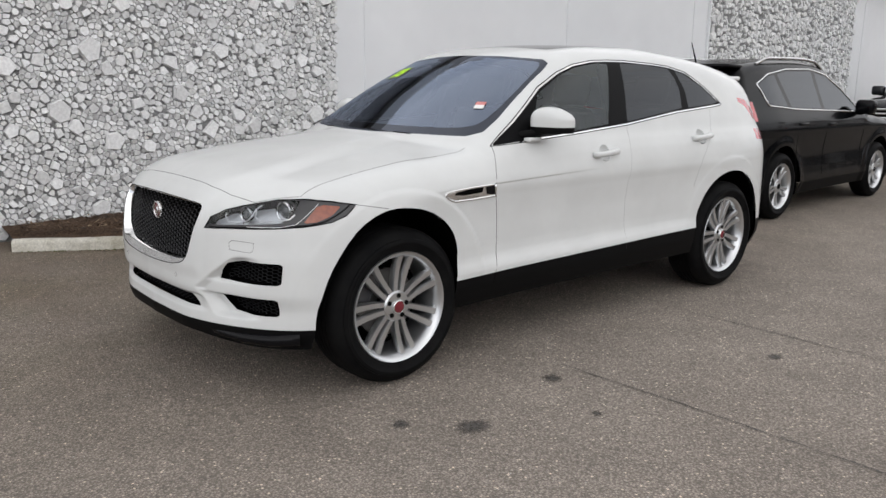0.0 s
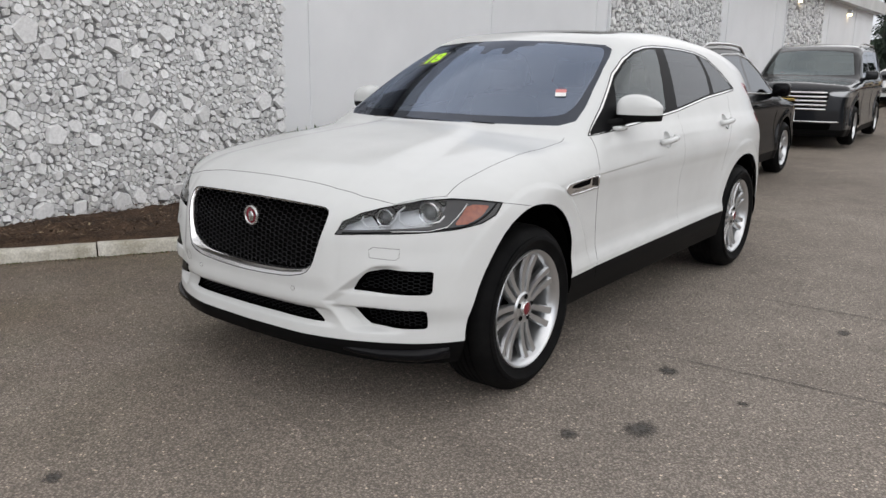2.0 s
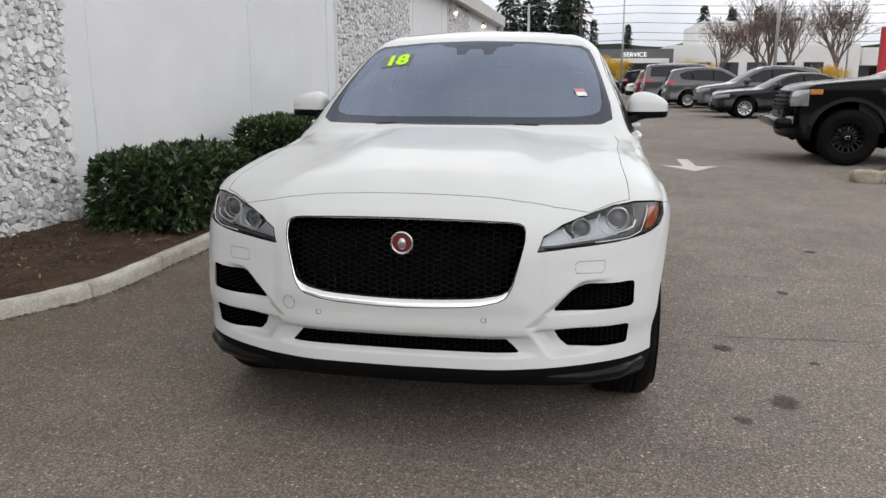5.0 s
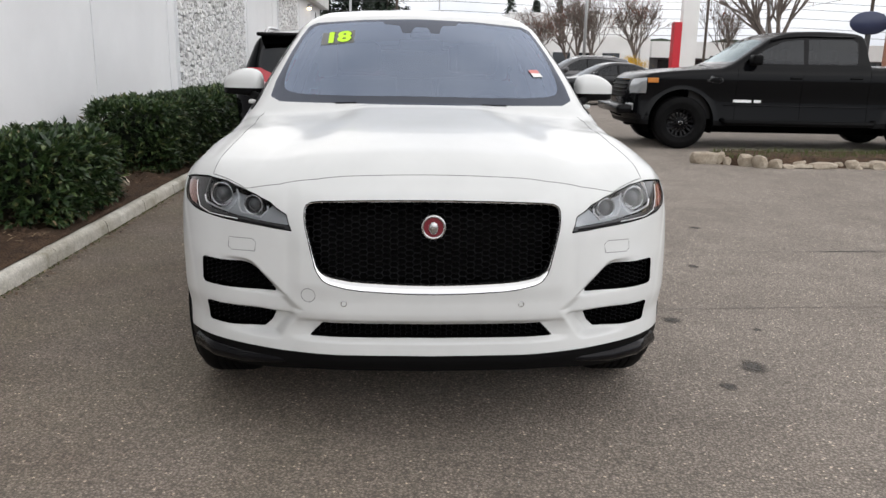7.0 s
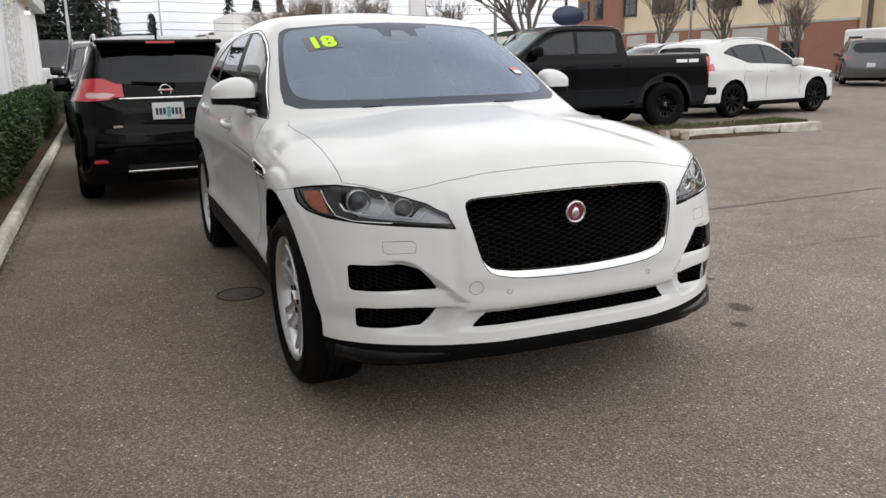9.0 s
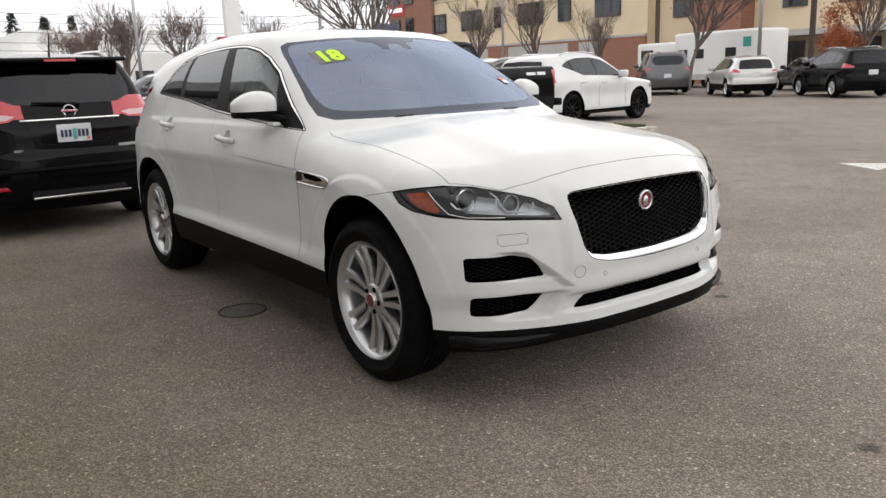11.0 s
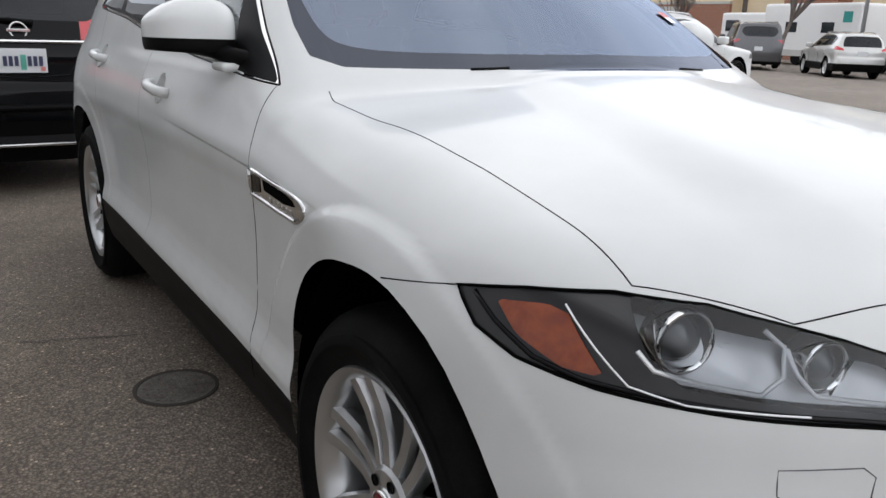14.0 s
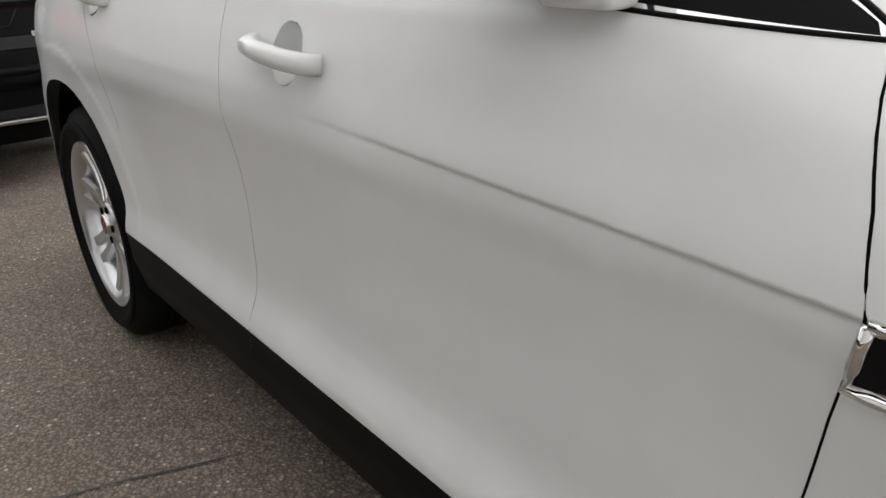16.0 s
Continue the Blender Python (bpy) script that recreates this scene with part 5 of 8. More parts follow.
st_l.new(st_len.outputs["Value"], st_sum.inputs[0])
st_g = st_n.new("ShaderNodeMath")
st_g.operation = "MULTIPLY"
st_g.inputs[1].default_value = 0.55
st_l.new(noise_node(M_STAIN, 70.0, 4.0, 0.7).outputs[0], st_g.inputs[0])
st_l.new(st_g.outputs[0], st_sum.inputs[1])
st_l.new(ramp(M_STAIN, st_sum.outputs[0], [(0.45, (0.8,) * 3), (0.74, (0.0,) * 3)]), st_b.inputs["Alpha"])
for x, y, r in ((-1.517, -1.505, 0.085), (-1.723, -1.30, 0.05), (-0.835, -1.353, 0.06), (-1.0, -1.75, 0.03), (0.3, -1.9, 0.05), (1.6, -2.4, 0.06), (-3.15, -0.05, 0.045), (-2.6, 1.9, 0.04), (-3.2, -1.2, 0.03)):
    blotch("oil_stain", x, y, r, M_STAIN, "small dark oil stain on the asphalt")

# pebbles and grit
bm = bmesh.new()
for k in range(900):
    x, y = rng.uniform(-4.5, 6), rng.uniform(-6, 2.3)
    r = rng.uniform(0.002, 0.005)
    q = [bm.verts.new((x + r * math.cos(a), y + r * math.sin(a), 0.0)) for a in (0.2, 1.5, 2.6, 4.0, 5.2)]
    t = bm.verts.new((x, y, r * 0.8))
    for i in range(5):
        bm.faces.new((q[i], q[(i + 1) % 5], t))
M_GRIT = mat("pale_grit", (0.42, 0.40, 0.37), 0.9)
tagged(part("grit", bm, M_GRIT), "scattered pale grit on the asphalt", "grit", kind="stuff")

# drain cover with a chequered top
drain = thing("manhole_cover", "round cast-iron manhole cover set flush in the asphalt", "manhole cover", pose(0.014, 0.93, 0))
M_RINGDIRT = mat("dirt_filled_ring", (0.065, 0.058, 0.052), 0.9, 0, 0, 0.1)
M_IRON = mat("cast_iron", (0.035, 0.032, 0.03), 0.8, 0.0)
varied(M_IRON, 20.0, (0.075, 0.067, 0.058), (0.15, 0.135, 0.118), 0.3, 120.0)
part("frame_ring", lathe_into(bmesh.new(), [(0.142, 0.0), (0.142, 0.006), (0.130, 0.006), (0.128, 0.002)], 40, "z"), M_RINGDIRT, drain, angle=40)
part("plate", lathe_into(bmesh.new(), [(0.127, 0.003), (0.0, 0.003)], 40, "z"), M_IRON, drain)
bm = bmesh.new()
for i in range(-5, 6):
    for j in range(-5, 6):
        x, y = i * 0.023 + (0.011 if j % 2 else 0), j * 0.02
        if math.hypot(x, y) < 0.108:
            box_into(bm, x - 0.008, y - 0.006, 0.003, x + 0.008, y + 0.006, 0.0075)
part("studs", bm, M_IRON, drain)


def arrow(name, x, y, rz):
    """A worn painted lane arrow, 1.7 m long, that points along x."""
    head = [(0.85, 0), (0.15, 0.42), (0.18, 0.10), (-0.85, 0.09), (-0.85, -0.09), (0.18, -0.10), (0.15, -0.42)]
    m = pose(x, y, 0.004, 0, 0, rz)
    me = mesh_of(name, [m @ Vector((*p, 0)) for p in head], [(0, 1, 2, 5, 6), (2, 3, 4, 5)], M_ROADPAINT)
    tagged(new(name, me), "worn white painted lane arrow on asphalt", "road marking", "lane arrows", "structure")


arrow("lane_arrow", 7.85, -2.2, 180)
arrow("lane_arrow", -0.05, -7.62, 0)

# ---- building wall ----
part("wall_north", box(-14, WALL_Y, 0, 33.6, WALL_Y + 0.3, EAVE), M_WALLPAINT)
tagged(bpy.data.objects["wall_north"], "smooth light grey painted building wall", "wall", kind="structure")
roof = thing("eave", "pale grey overhanging flat roof edge", "roof", kind="structure")
M_FASCIA = mat("pale_fascia", (0.55, 0.55, 0.54), 0.7)
varied(M_FASCIA, 1.5, (0.48, 0.48, 0.47), (0.60, 0.60, 0.59), 0.05)
part("soffit", box(-14, WALL_Y - 0.34, EAVE, 34.0, WALL_Y + 8, EAVE + 0.06), M_FASCIA, roof)
part("fascia", box(-14.0, WALL_Y - 0.38, EAVE - 0.02, 34.04, WALL_Y - 0.34, EAVE + 0.42), M_FASCIA, roof)
part("fascia", box(34.0, WALL_Y - 0.34, EAVE - 0.02, 34.04, WALL_Y + 8, EAVE + 0.42), M_FASCIA, roof)
part("roof_deck", box(-14, WALL_Y - 0.34, EAVE + 0.40, 34.0, WALL_Y + 8, EAVE + 0.42), M_FASCIA, roof)
tagged(part("wall_east", box(33.4, WALL_Y + 0.3, 0, 33.6, WALL_Y + 8, EAVE), M_WALLPAINT), "end wall of the grey building", "wall", kind="structure")
# thin vertical joints in the painted panels
for k, x in enumerate((1.72, 5.2, 8.4, 15.2, 19.2, 25.6, 30.0)):
    tagged(part("wall_joint", box(x, WALL_Y - 0.012, 0.0, x + 0.02, WALL_Y + 0.01, EAVE), M_WALLPAINT), "thin raised joint between painted wall panels", "trim", kind="structure")
M_LAMPGLOW = mat("warm_lamp", (0.9, 0.8, 0.6), 0.4, emit=(1.0, 0.72, 0.38), emit_power=9.0)
for x in (21.3, 28.5):
    lamp = thing("wall_lamp", "small lit wall lamp with warm light under the eave", "wall lamp", pose(x, WALL_Y, 3.33), "wall lamps")
    part("lamp_body", box(-0.09, -0.16, 0.05, 0.09, 0.0, 0.20, bevel=0.02), M_DULLCHROME, lamp)
    part("lamp_glass", box(-0.06, -0.14, -0.02, 0.06, -0.02, 0.05, bevel=0.015), M_LAMPGLOW, lamp)


def clip(poly, n, d):
    """The part of a convex polygon where p . n <= d."""
    out = []
    for a, b in zip(poly, poly[1:] + poly[:1]):
        da, db = a[0] * n[0] + a[1] * n[1] - d, b[0] * n[0] + b[1] * n[1] - d
        if da <= 0:
            out.append(a)
        if da * db < 0:
            t = da / (da - db)
            out.append((a[0] + t * (b[0] - a[0]), a[1] + t * (b[1] - a[1])))
    return out


def packed_stones(x0, x1, z0, z1, sizes, seed):
    """Angular stones packed edge to edge: outlines in a plane, each with its size."""
    r = np.random.RandomState(seed)
    cell = 0.06
    grid, seeds = {}, []
    for radius, tries in sizes:
        for _ in range(tries):
            x, z = r.uniform(x0, x1), r.uniform(z0, z1)
            q = radius * r.uniform(0.75, 1.25)
            i, j = int(x / cell), int(z / cell)
            w = int((q + 0.09) * 0.86 / cell) + 1
            if not any((x - a) ** 2 + (z - b) ** 2 < ((q + c) * 0.86) ** 2 for di in range(-w, w + 1) for dj in range(-w, w + 1) if (i + di, j + dj) in grid for a, b, c in grid[i + di, j + dj]):
                grid.setdefault((i, j), []).append((x, z, q))
                seeds.append((x, z, q))
    out = []
    for x, z, q in seeds:
        i, j = int(x / cell), int(z / cell)
        w = int((q * 1.6 + 0.09) / cell) + 1
        near = [s for di in range(-w, w + 1) for dj in range(-w, w + 1) if (i + di, j + dj) in grid for s in grid[i + di, j + dj] if s[:2] != (x, z)]
        near.sort(key=lambda s: math.hypot(s[0] - x, s[1] - z) - s[2])
        h = q * 2.1
        turn = r.uniform(0, 6.28)
        poly = [(x + h * math.cos(turn + a), z + h * math.sin(turn + a)) for a in (0, 1.0, 2.1, 3.1, 4.2, 5.2)]
        if q > 0.028:
            # the larger stones keep an angular outline of their own
            n = r.choice((4, 5, 5, 6))
            poly = []
            for k in range(n):
                a, e = turn + 2 * math.pi * (k + r.uniform(-0.22, 0.22)) / n, q * r.uniform(0.92, 1.32)
                poly.append((x + e * math.cos(a), z + e * math.sin(a)))
        for a, b, c in near[:14]:
            dx, dz = a - x, b - z
            d = math.hypot(dx, dz)
            t = (d * d + q * q - c * c) / (2 * d) - 0.0015 + (0.3 * q if q > 0.028 else 0.0)
            poly = clip(poly, (dx / d, dz / d), (x * dx + z * dz) / d + t)
            if len(poly) < 3:
                break
        if len(poly) >= 3:
            out.append((x, z, q, poly))
    return out


def stone_mesh(verts, faces, x, z, q, poly, y, r):
    """Adds one stone, proud of the wall plane y, to lists of points and faces."""
    base, n = len(verts), len(poly)
    up = min(0.010 + q * r.uniform(0.3, 0.8), 0.046)
    tx, tz = r.uniform(-0.85, 0.85, 2) * min(1.0, 0.014 / q)
    for k in (1.0, 0.86):
        for a, b in poly:
            px, pz = x + (a - x) * k, z + (b - z) * k
            lift = 0.0 if k == 1.0 else up + tx * (px - x) + tz * (pz - z)
            verts.append((px, y - max(lift, 0.003) if k < 1 else y + 0.004, pz))
    faces += [(base + i, base + (i + 1) % n, base + n + (i + 1) % n, base + n + i) for i in range(n)]
    faces.append(tuple(base + n + i for i in range(n)))


def stone_panel(name, x0, x1, z0, z1, sizes, seed, singles):
    """A panel of stones set in mortar. singles: a stretch of the plan whose larger stones are objects of their own."""
    back = part(name, box(x0, WALL_Y - 0.045, 0.0, x1, WALL_Y - 0.002, EAVE), M_SHADEMORTAR)
    tagged(back, "wall panel of crushed grey stones set in mortar", "stone wall", kind="structure")
    r = np.random.RandomState(seed + 1)
    y = WALL_Y - 0.045
    verts, faces, alone = [], [], 0
    for x, z, q, poly in packed_stones(x0 + 0.02, x1 - 0.02, z0, z1, sizes, seed):
        if singles and alone < 280 and q > 0.026 and singles[0] < x < singles[1] and z < 1.9:
            v, f = [], []
            stone_mesh(v, f, x, z, q, poly, y, r)
            ob = new("stone", mesh_of("stone", v, f, M_STONEWALL))
            ob.parent = back
            alone += 1
        else:
            stone_mesh(verts, faces, x, z, q, poly, y, r)
    rest = new("small_stones", mesh_of("small_stones", verts, faces, M_STONEWALL))
    rest.parent = back
    tagged(rest, kind="stuff")
    # concrete edge strip
    for x in (x0, x1):
        tagged(part("panel_edge", box(x - 0.02, WALL_Y - 0.05, 0.0, x + 0.02, WALL_Y - 0.001, EAVE), M_WALLPAINT), "painted edge strip of a stone panel", "trim", kind="structure")
    return back


COARSE = [(0.082, 60), (0.054, 260), (0.036, 1100), (0.025, 4500), (0.018, 12000), (0.013, 16000)]
stone_panel("stone_panel_1", -5.2, STONE_END, 0.06, 2.9, COARSE, 11, (-2.4, STONE_END))
stone_panel("stone_panel_2", 8.85, 14.6, 0.3, 3.6, [(0.06, 300), (0.04, 2500), (0.03, 6000)], 12, None)
stone_panel("stone_panel_3", 20.2, 24.6, 0.6, 3.6, [(0.07, 400), (0.05, 2500)], 13, None)

# ---- kerb ----
def kerb_line(s):
    """The kerb's foot: straight beside the wall, then bent off towards it. s: metres from the bend, ahead along x."""
    if s >= 0:
        return -0.25 + s, 2.35
    a = min(-s / 1.2, 0.52)
    x, y = -0.25 - 1.2 * math.sin(a), 2.35 + 1.2 * (1 - math.cos(a))
    more = max(-s - 1.2 * 0.52, 0)
    return x - more * math.cos(0.52), y + more * math.sin(0.52)


s0 = -2.15
while s0 < 26:
    s1 = s0 + (0.92 if s0 < 12 else 2.4)
    bm = bmesh.new()
    steps = 6
    rows = []
    for k in range(steps + 1):
        s = s0 + 0.006 + (s1 - s0 - 0.012) * k / steps
        (xa, ya), (xb, yb) = kerb_line(s - 0.01), kerb_line(s + 0.01)
        d = Vector((xb - xa, yb - ya, 0)).normalized()
        nrm = Vector((-d.y, d.x, 0))
        p = Vector((*kerb_line(s), 0))
        j = rng.uniform(-0.004, 0.004, 4)
        rows.append([bm.verts.new(p + nrm * a + Vector((0, 0, b))) for a, b in ((0.0, -0.02), (0.008 + j[0], 0.062), (0.016 + j[1], 0.082), (0.032, 0.094 + j[2]), (0.085, 0.096 + j[3]), (0.104, 0.085), (0.110, -0.02))])
    for u, v in zip(rows, rows[1:]):
        for i in range(6):
            bm.faces.new((u[i], u[i + 1], v[i + 1], v[i]))
    bm.faces.new(rows[0])
    bm.faces.new(rows[-1][::-1])
    tagged(part("kerb", bm, M_KERB, angle=50), "weathered pale concrete kerb stone", "kerb", "kerb stones", "structure")
    s0 = s1

# bed of bark soil between kerb and wall, rising to the wall
bm = bmesh.new()
rows = []
for k in range(128):
    s = -2.1 + k * (0.12 if k < 90 else 0.45)
    x, y = kerb_line(s)
    y = min(y, WALL_Y - 0.3)
    row = []
    for i in range(15):
        t = i / 14
        yy = y + 0.10 + (WALL_Y - y - 0.08) * t
        z = 0.10 + 0.05 * t + 0.04 * noise.noise((x * 1.3, yy * 1.3, 0)) + 0.018 * noise.noise((x * 9, yy * 9, 3)) + 0.012 * rng.uniform(-1, 1)
        row.append(bm.verts.new((x, yy, z if t > 0 else 0.095)))
    rows.append(row)
for u, v in zip(rows, rows[1:]):
    for i in range(14):
        bm.faces.new((u[i], v[i], v[i + 1], u[i + 1]))
tagged(part("soil", bm, M_SOIL, smooth=True), "brown bark-covered soil bed between kerb and wall", "soil", kind="structure")
# bark chips and dead leaves
M_CHIP = mat("bark_chips", (0.10, 0.06, 0.035), 0.9)
cn, cl, cb = nodes_of(M_CHIP)
c_geo = cn.new("ShaderNodeNewGeometry")
cl.new(ramp(M_CHIP, c_geo.outputs["Random Per Island"], [(0.0, (0.03, 0.02, 0.014)), (0.6, (0.10, 0.06, 0.035)), (0.93, (0.19, 0.13, 0.08)), (1.0, (0.38, 0.30, 0.18))]), cb.inputs["Base Color"])
verts, faces = [], []
for k in range(5200):
    s = rng.uniform(-2.05, 9.5)
    x, y = kerb_line(s)
    yy = min(y + 0.15 + (WALL_Y - y - 0.2) * rng.uniform(0, 1) ** 0.9, WALL_Y - 0.06) if k % 12 else y - rng.uniform(0.0, 0.10)
    z = (0.13 + 0.05 * rng.uniform(0, 1)) if k % 12 else 0.006
    l, w, a, b = rng.uniform(0.008, 0.03), rng.uniform(0.003, 0.009), rng.uniform(0, 6.28), rng.uniform(-0.5, 0.5)
    c, d = math.cos(a), math.sin(a)
    i = len(verts)
    verts += [(x + u * l * c - v * w * d, yy + u * l * d + v * w * c, z + u * l * b * (0.3 if k % 12 == 0 else 1)) for u, v in ((-1, -1), (1, -0.6), (1, 0.8), (-0.8, 1))]
    faces.append((i, i + 1, i + 2, i + 3))
chips = new("bark_litter", mesh_of("bark_litter", verts, faces, M_CHIP))
tagged(chips, "brown bark chips and dead leaves on the soil", "bark", kind="stuff")
# moss along the kerb's foot
verts, faces = [], []
for k in range(1500):
    s = rng.uniform(-2.1, 12.0)
    x, y = kerb_line(s)
    yy, h, a = y - abs(rng.normal(0, 0.018)), rng.uniform(0.004, 0.012), rng.uniform(0, 3.14)
    i = len(verts)
    c, d = 0.008 * math.cos(a), 0.008 * math.sin(a)
    verts += [(x - c, yy - d, 0), (x + c, yy + d, 0), (x, yy, h)]
    faces.append((i, i + 1, i + 2))
tagged(new("kerb_moss", mesh_of("kerb_moss", verts, faces, M_MOSS)), "green moss along the foot of the kerb", "moss", kind="stuff")

# ---- hedges ----
M_LEAF = mat("laurel_leaf", (0.03, 0.06, 0.018), 0.38, 0, 0, 0.45)
ln, ll, lb = nodes_of(M_LEAF)
l_geo = ln.new("ShaderNodeNewGeometry")
ll.new(ramp(M_LEAF, l_geo.outputs["Random Per Island"], [(0.0, (0.016, 0.034, 0.014)), (0.5, (0.036, 0.070, 0.024)), (0.85, (0.070, 0.115, 0.036)), (0.96, (0.13, 0.16, 0.055)), (1.0, (0.13, 0.10, 0.05))]), lb.inputs["Base Color"])
M_TWIG = mat("hedge_wood", (0.05, 0.038, 0.028), 0.9)
# near-black green: the shade deep among the leaves, as a colour
M_HEDGESHADE = mat("hedge_inner_shade", (0.010, 0.014, 0.008), 1.0)


def leaf_into(verts, faces, p, d, up, length, width):
    """A folded, pointed leaf from p along d."""
    side = d.cross(up)
    side = side.normalized() if side.length > 1e-3 else Vector((1, 0, 0))
    lift = side.cross(d)
    i = len(verts)
    verts += [p, p + d * length * 0.4 + side * width * 0.5 + lift * width * 0.22, p + d * length * 0.45, p + d * length * 0.4 - side * width * 0.5 + lift * width * 0.22, p + d * length - lift * length * 0.08]
    faces += [(i, i + 1, i + 2), (i, i + 2, i + 3), (i + 1, i + 4, i + 2), (i + 2, i + 4, i + 3)]


def hedge(x0, x1, y0, y1, h, leaves, seed):
    r = random.Random(seed)
    ob = thing("hedge", "clipped dark green laurel hedge in the soil bed", "hedge", pose(x0, y0, 0.12), "hedges by the wall")
    L, D = x1 - x0, y1 - y0
    # solid dark block in place of the shaded gaps between leaves
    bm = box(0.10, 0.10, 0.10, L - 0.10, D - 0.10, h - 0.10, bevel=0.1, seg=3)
    part("hedge_core", bm, M_HEDGESHADE, ob, smooth=True)
    bm = bmesh.new()
    for k in range(int(10 * L)):
        x, y = r.uniform(0.15, L - 0.15), r.uniform(0.2, D - 0.2)
        tube_into(bm, [(x, y, -0.04), (x + r.uniform(-0.05, 0.05), y + r.uniform(-0.05, 0.05), 0.15), (x + r.uniform(-0.1, 0.1), y + r.uniform(-0.1, 0.1), 0.35)], 0.010, 5)
    tagged(part("stems", bm, M_TWIG, ob), kind="stuff")
    verts, faces = [], []
    for _ in range(leaves // 3):
        u = r.random()
        # a place on the rounded outside: top, front, back or an end
        areas = [L * D, L * h, L * h * 0.6, D * h, D * h]
        k = r.choices(range(5), areas)[0]
        a, b = r.random(), r.random()
        p, n = [(Vector((a * L, b * D, h)), Vector((0, 0, 1))), (Vector((a * L, 0, b * h)), Vector((0, -1, 0))), (Vector((a * L, D, b * h)), Vector((0, 1, 0))), (Vector((0, a * D, b * h)), Vector((-1, 0, 0))), (Vector((L, a * D, b * h)), Vector((1, 0, 0)))][k]
        c = Vector((min(max(p.x, 0.16), L - 0.16), min(max(p.y, 0.16), D - 0.16), min(max(p.z, 0.10), h - 0.14)))
        out = (p - c)
        out = out.normalized() if out.length > 1e-4 else n
        rough = 0.045 * noise.noise((p + Vector((x0, 0, 0))) * 3.2) + r.gauss(0, 0.022)
        p = c + out * (0.15 + rough)
        p.z = max(p.z, 0.03)
        base = (out + Vector((r.gauss(0, 0.45), r.gauss(0, 0.45), r.gauss(0.25, 0.4)))).normalized()
        for _ in range(3):
            d = (base + Vector((r.gauss(0, 0.55), r.gauss(0, 0.55), r.gauss(0, 0.5)))).normalized()
            leaf_into(verts, faces, p, d, Vector((r.gauss(0, 0.4), r.gauss(0, 0.4), 1)), r.uniform(0.055, 0.095), r.uniform(0.026, 0.042))
    lo = new("leaves", mesh_of("leaves", verts, faces, M_LEAF))
    lo.parent = ob
    tagged(lo, kind="stuff")


hedge(0.88, 2.27, 2.56, 3.40, 0.55, 9000, 1)
hedge(3.72, 5.05, 2.58, 3.40, 0.69, 8500, 2)
hedge(5.35, 6.70, 2.60, 3.40, 0.68, 6500, 3)
hedge(7.0, 8.5, 2.60, 3.42, 0.68, 5500, 4)
hedge(8.8, 10.4, 2.62, 3.42, 0.68, 4500, 5)
hedge(10.7, 14.0, 2.64, 3.42, 0.68, 6000, 6)
hedge(14.6, 22.0, 2.64, 3.42, 0.70, 6000, 7)
rock = bmesh.new()
bmesh.ops.create_icosphere(rock, subdivisions=2, radius=0.09)
for v in rock.verts:
    v.co *= 1 + 0.25 * noise.noise(v.co * 12)
    v.co.z *= 0.7
rock_ob = part("rock", rock, M_ISLESTONE)
rock_ob.matrix_basis = pose(2.75, 2.75, 0.17)
tagged(rock_ob, "small brown rock in the soil bed", "rock")

# ---- other vehicles ----
def car_shape(c):
    """The surface of a car that faces -x, from a few curves."""
    prof, plan, nose, tail = curve(c["prof"]), curve(c["plan"]), curve(c["nose"]), curve(c["tail"])
    belt, roof, tumble = c["belt"], c["roof"], c.get("tumble", 0.24)
    sec = curve([(0.1, 0.10), (0.25, 0.05), (0.40, 0.012), (0.5, 0.02), (belt * 0.62, 0.035), (belt * 0.85, 0.010), (belt * 0.93, 0.02), (belt, 0.05), (belt + 0.06, 0.08), ((belt + roof) / 2, 0.06 + tumble * 0.52), (roof, 0.08 + tumble), (roof + 0.1, 0.16 + tumble)])
    hubs, r_w = c["hubs"], c["wheel"]
    bow, wrap, crn = c.get("bow", 0.30), c.get("wrap", 0.2), c.get("crown", 0.07)
    cowl, head = c["cowl"], c["head"]

    def f(x, y, z):
        x, y, z = np.broadcast_arrays(np.asarray(x, float), np.abs(np.asarray(y, float)), np.asarray(z, float))
        w = wrap * step(cowl - 0.3, cowl, x) * step(head + 0.3, head, x)
        top = prof(x - w * y**2) - crn * y**2
        width = plan(x) - sec(z)
        for h in hubs:
            r = np.hypot(x - h, z - r_w)
            width = width + c.get("flare", 0.02) * step(r_w + 0.2, r_w + 0.08, r)
        n = nose(z) + bow * np.clip(y / plan(x), 0, 1.2) ** 3
        t = tail(z) - bow * 0.55 * np.clip(y / plan(x), 0, 1.2) ** 4
        up = smax((z - top) * 0.85, y - width, c.get("round", 0.10))
        return smax(smax(up, n - x, c.get("corner", 0.12)), x - t, c.get("corner", 0.12))

    return f


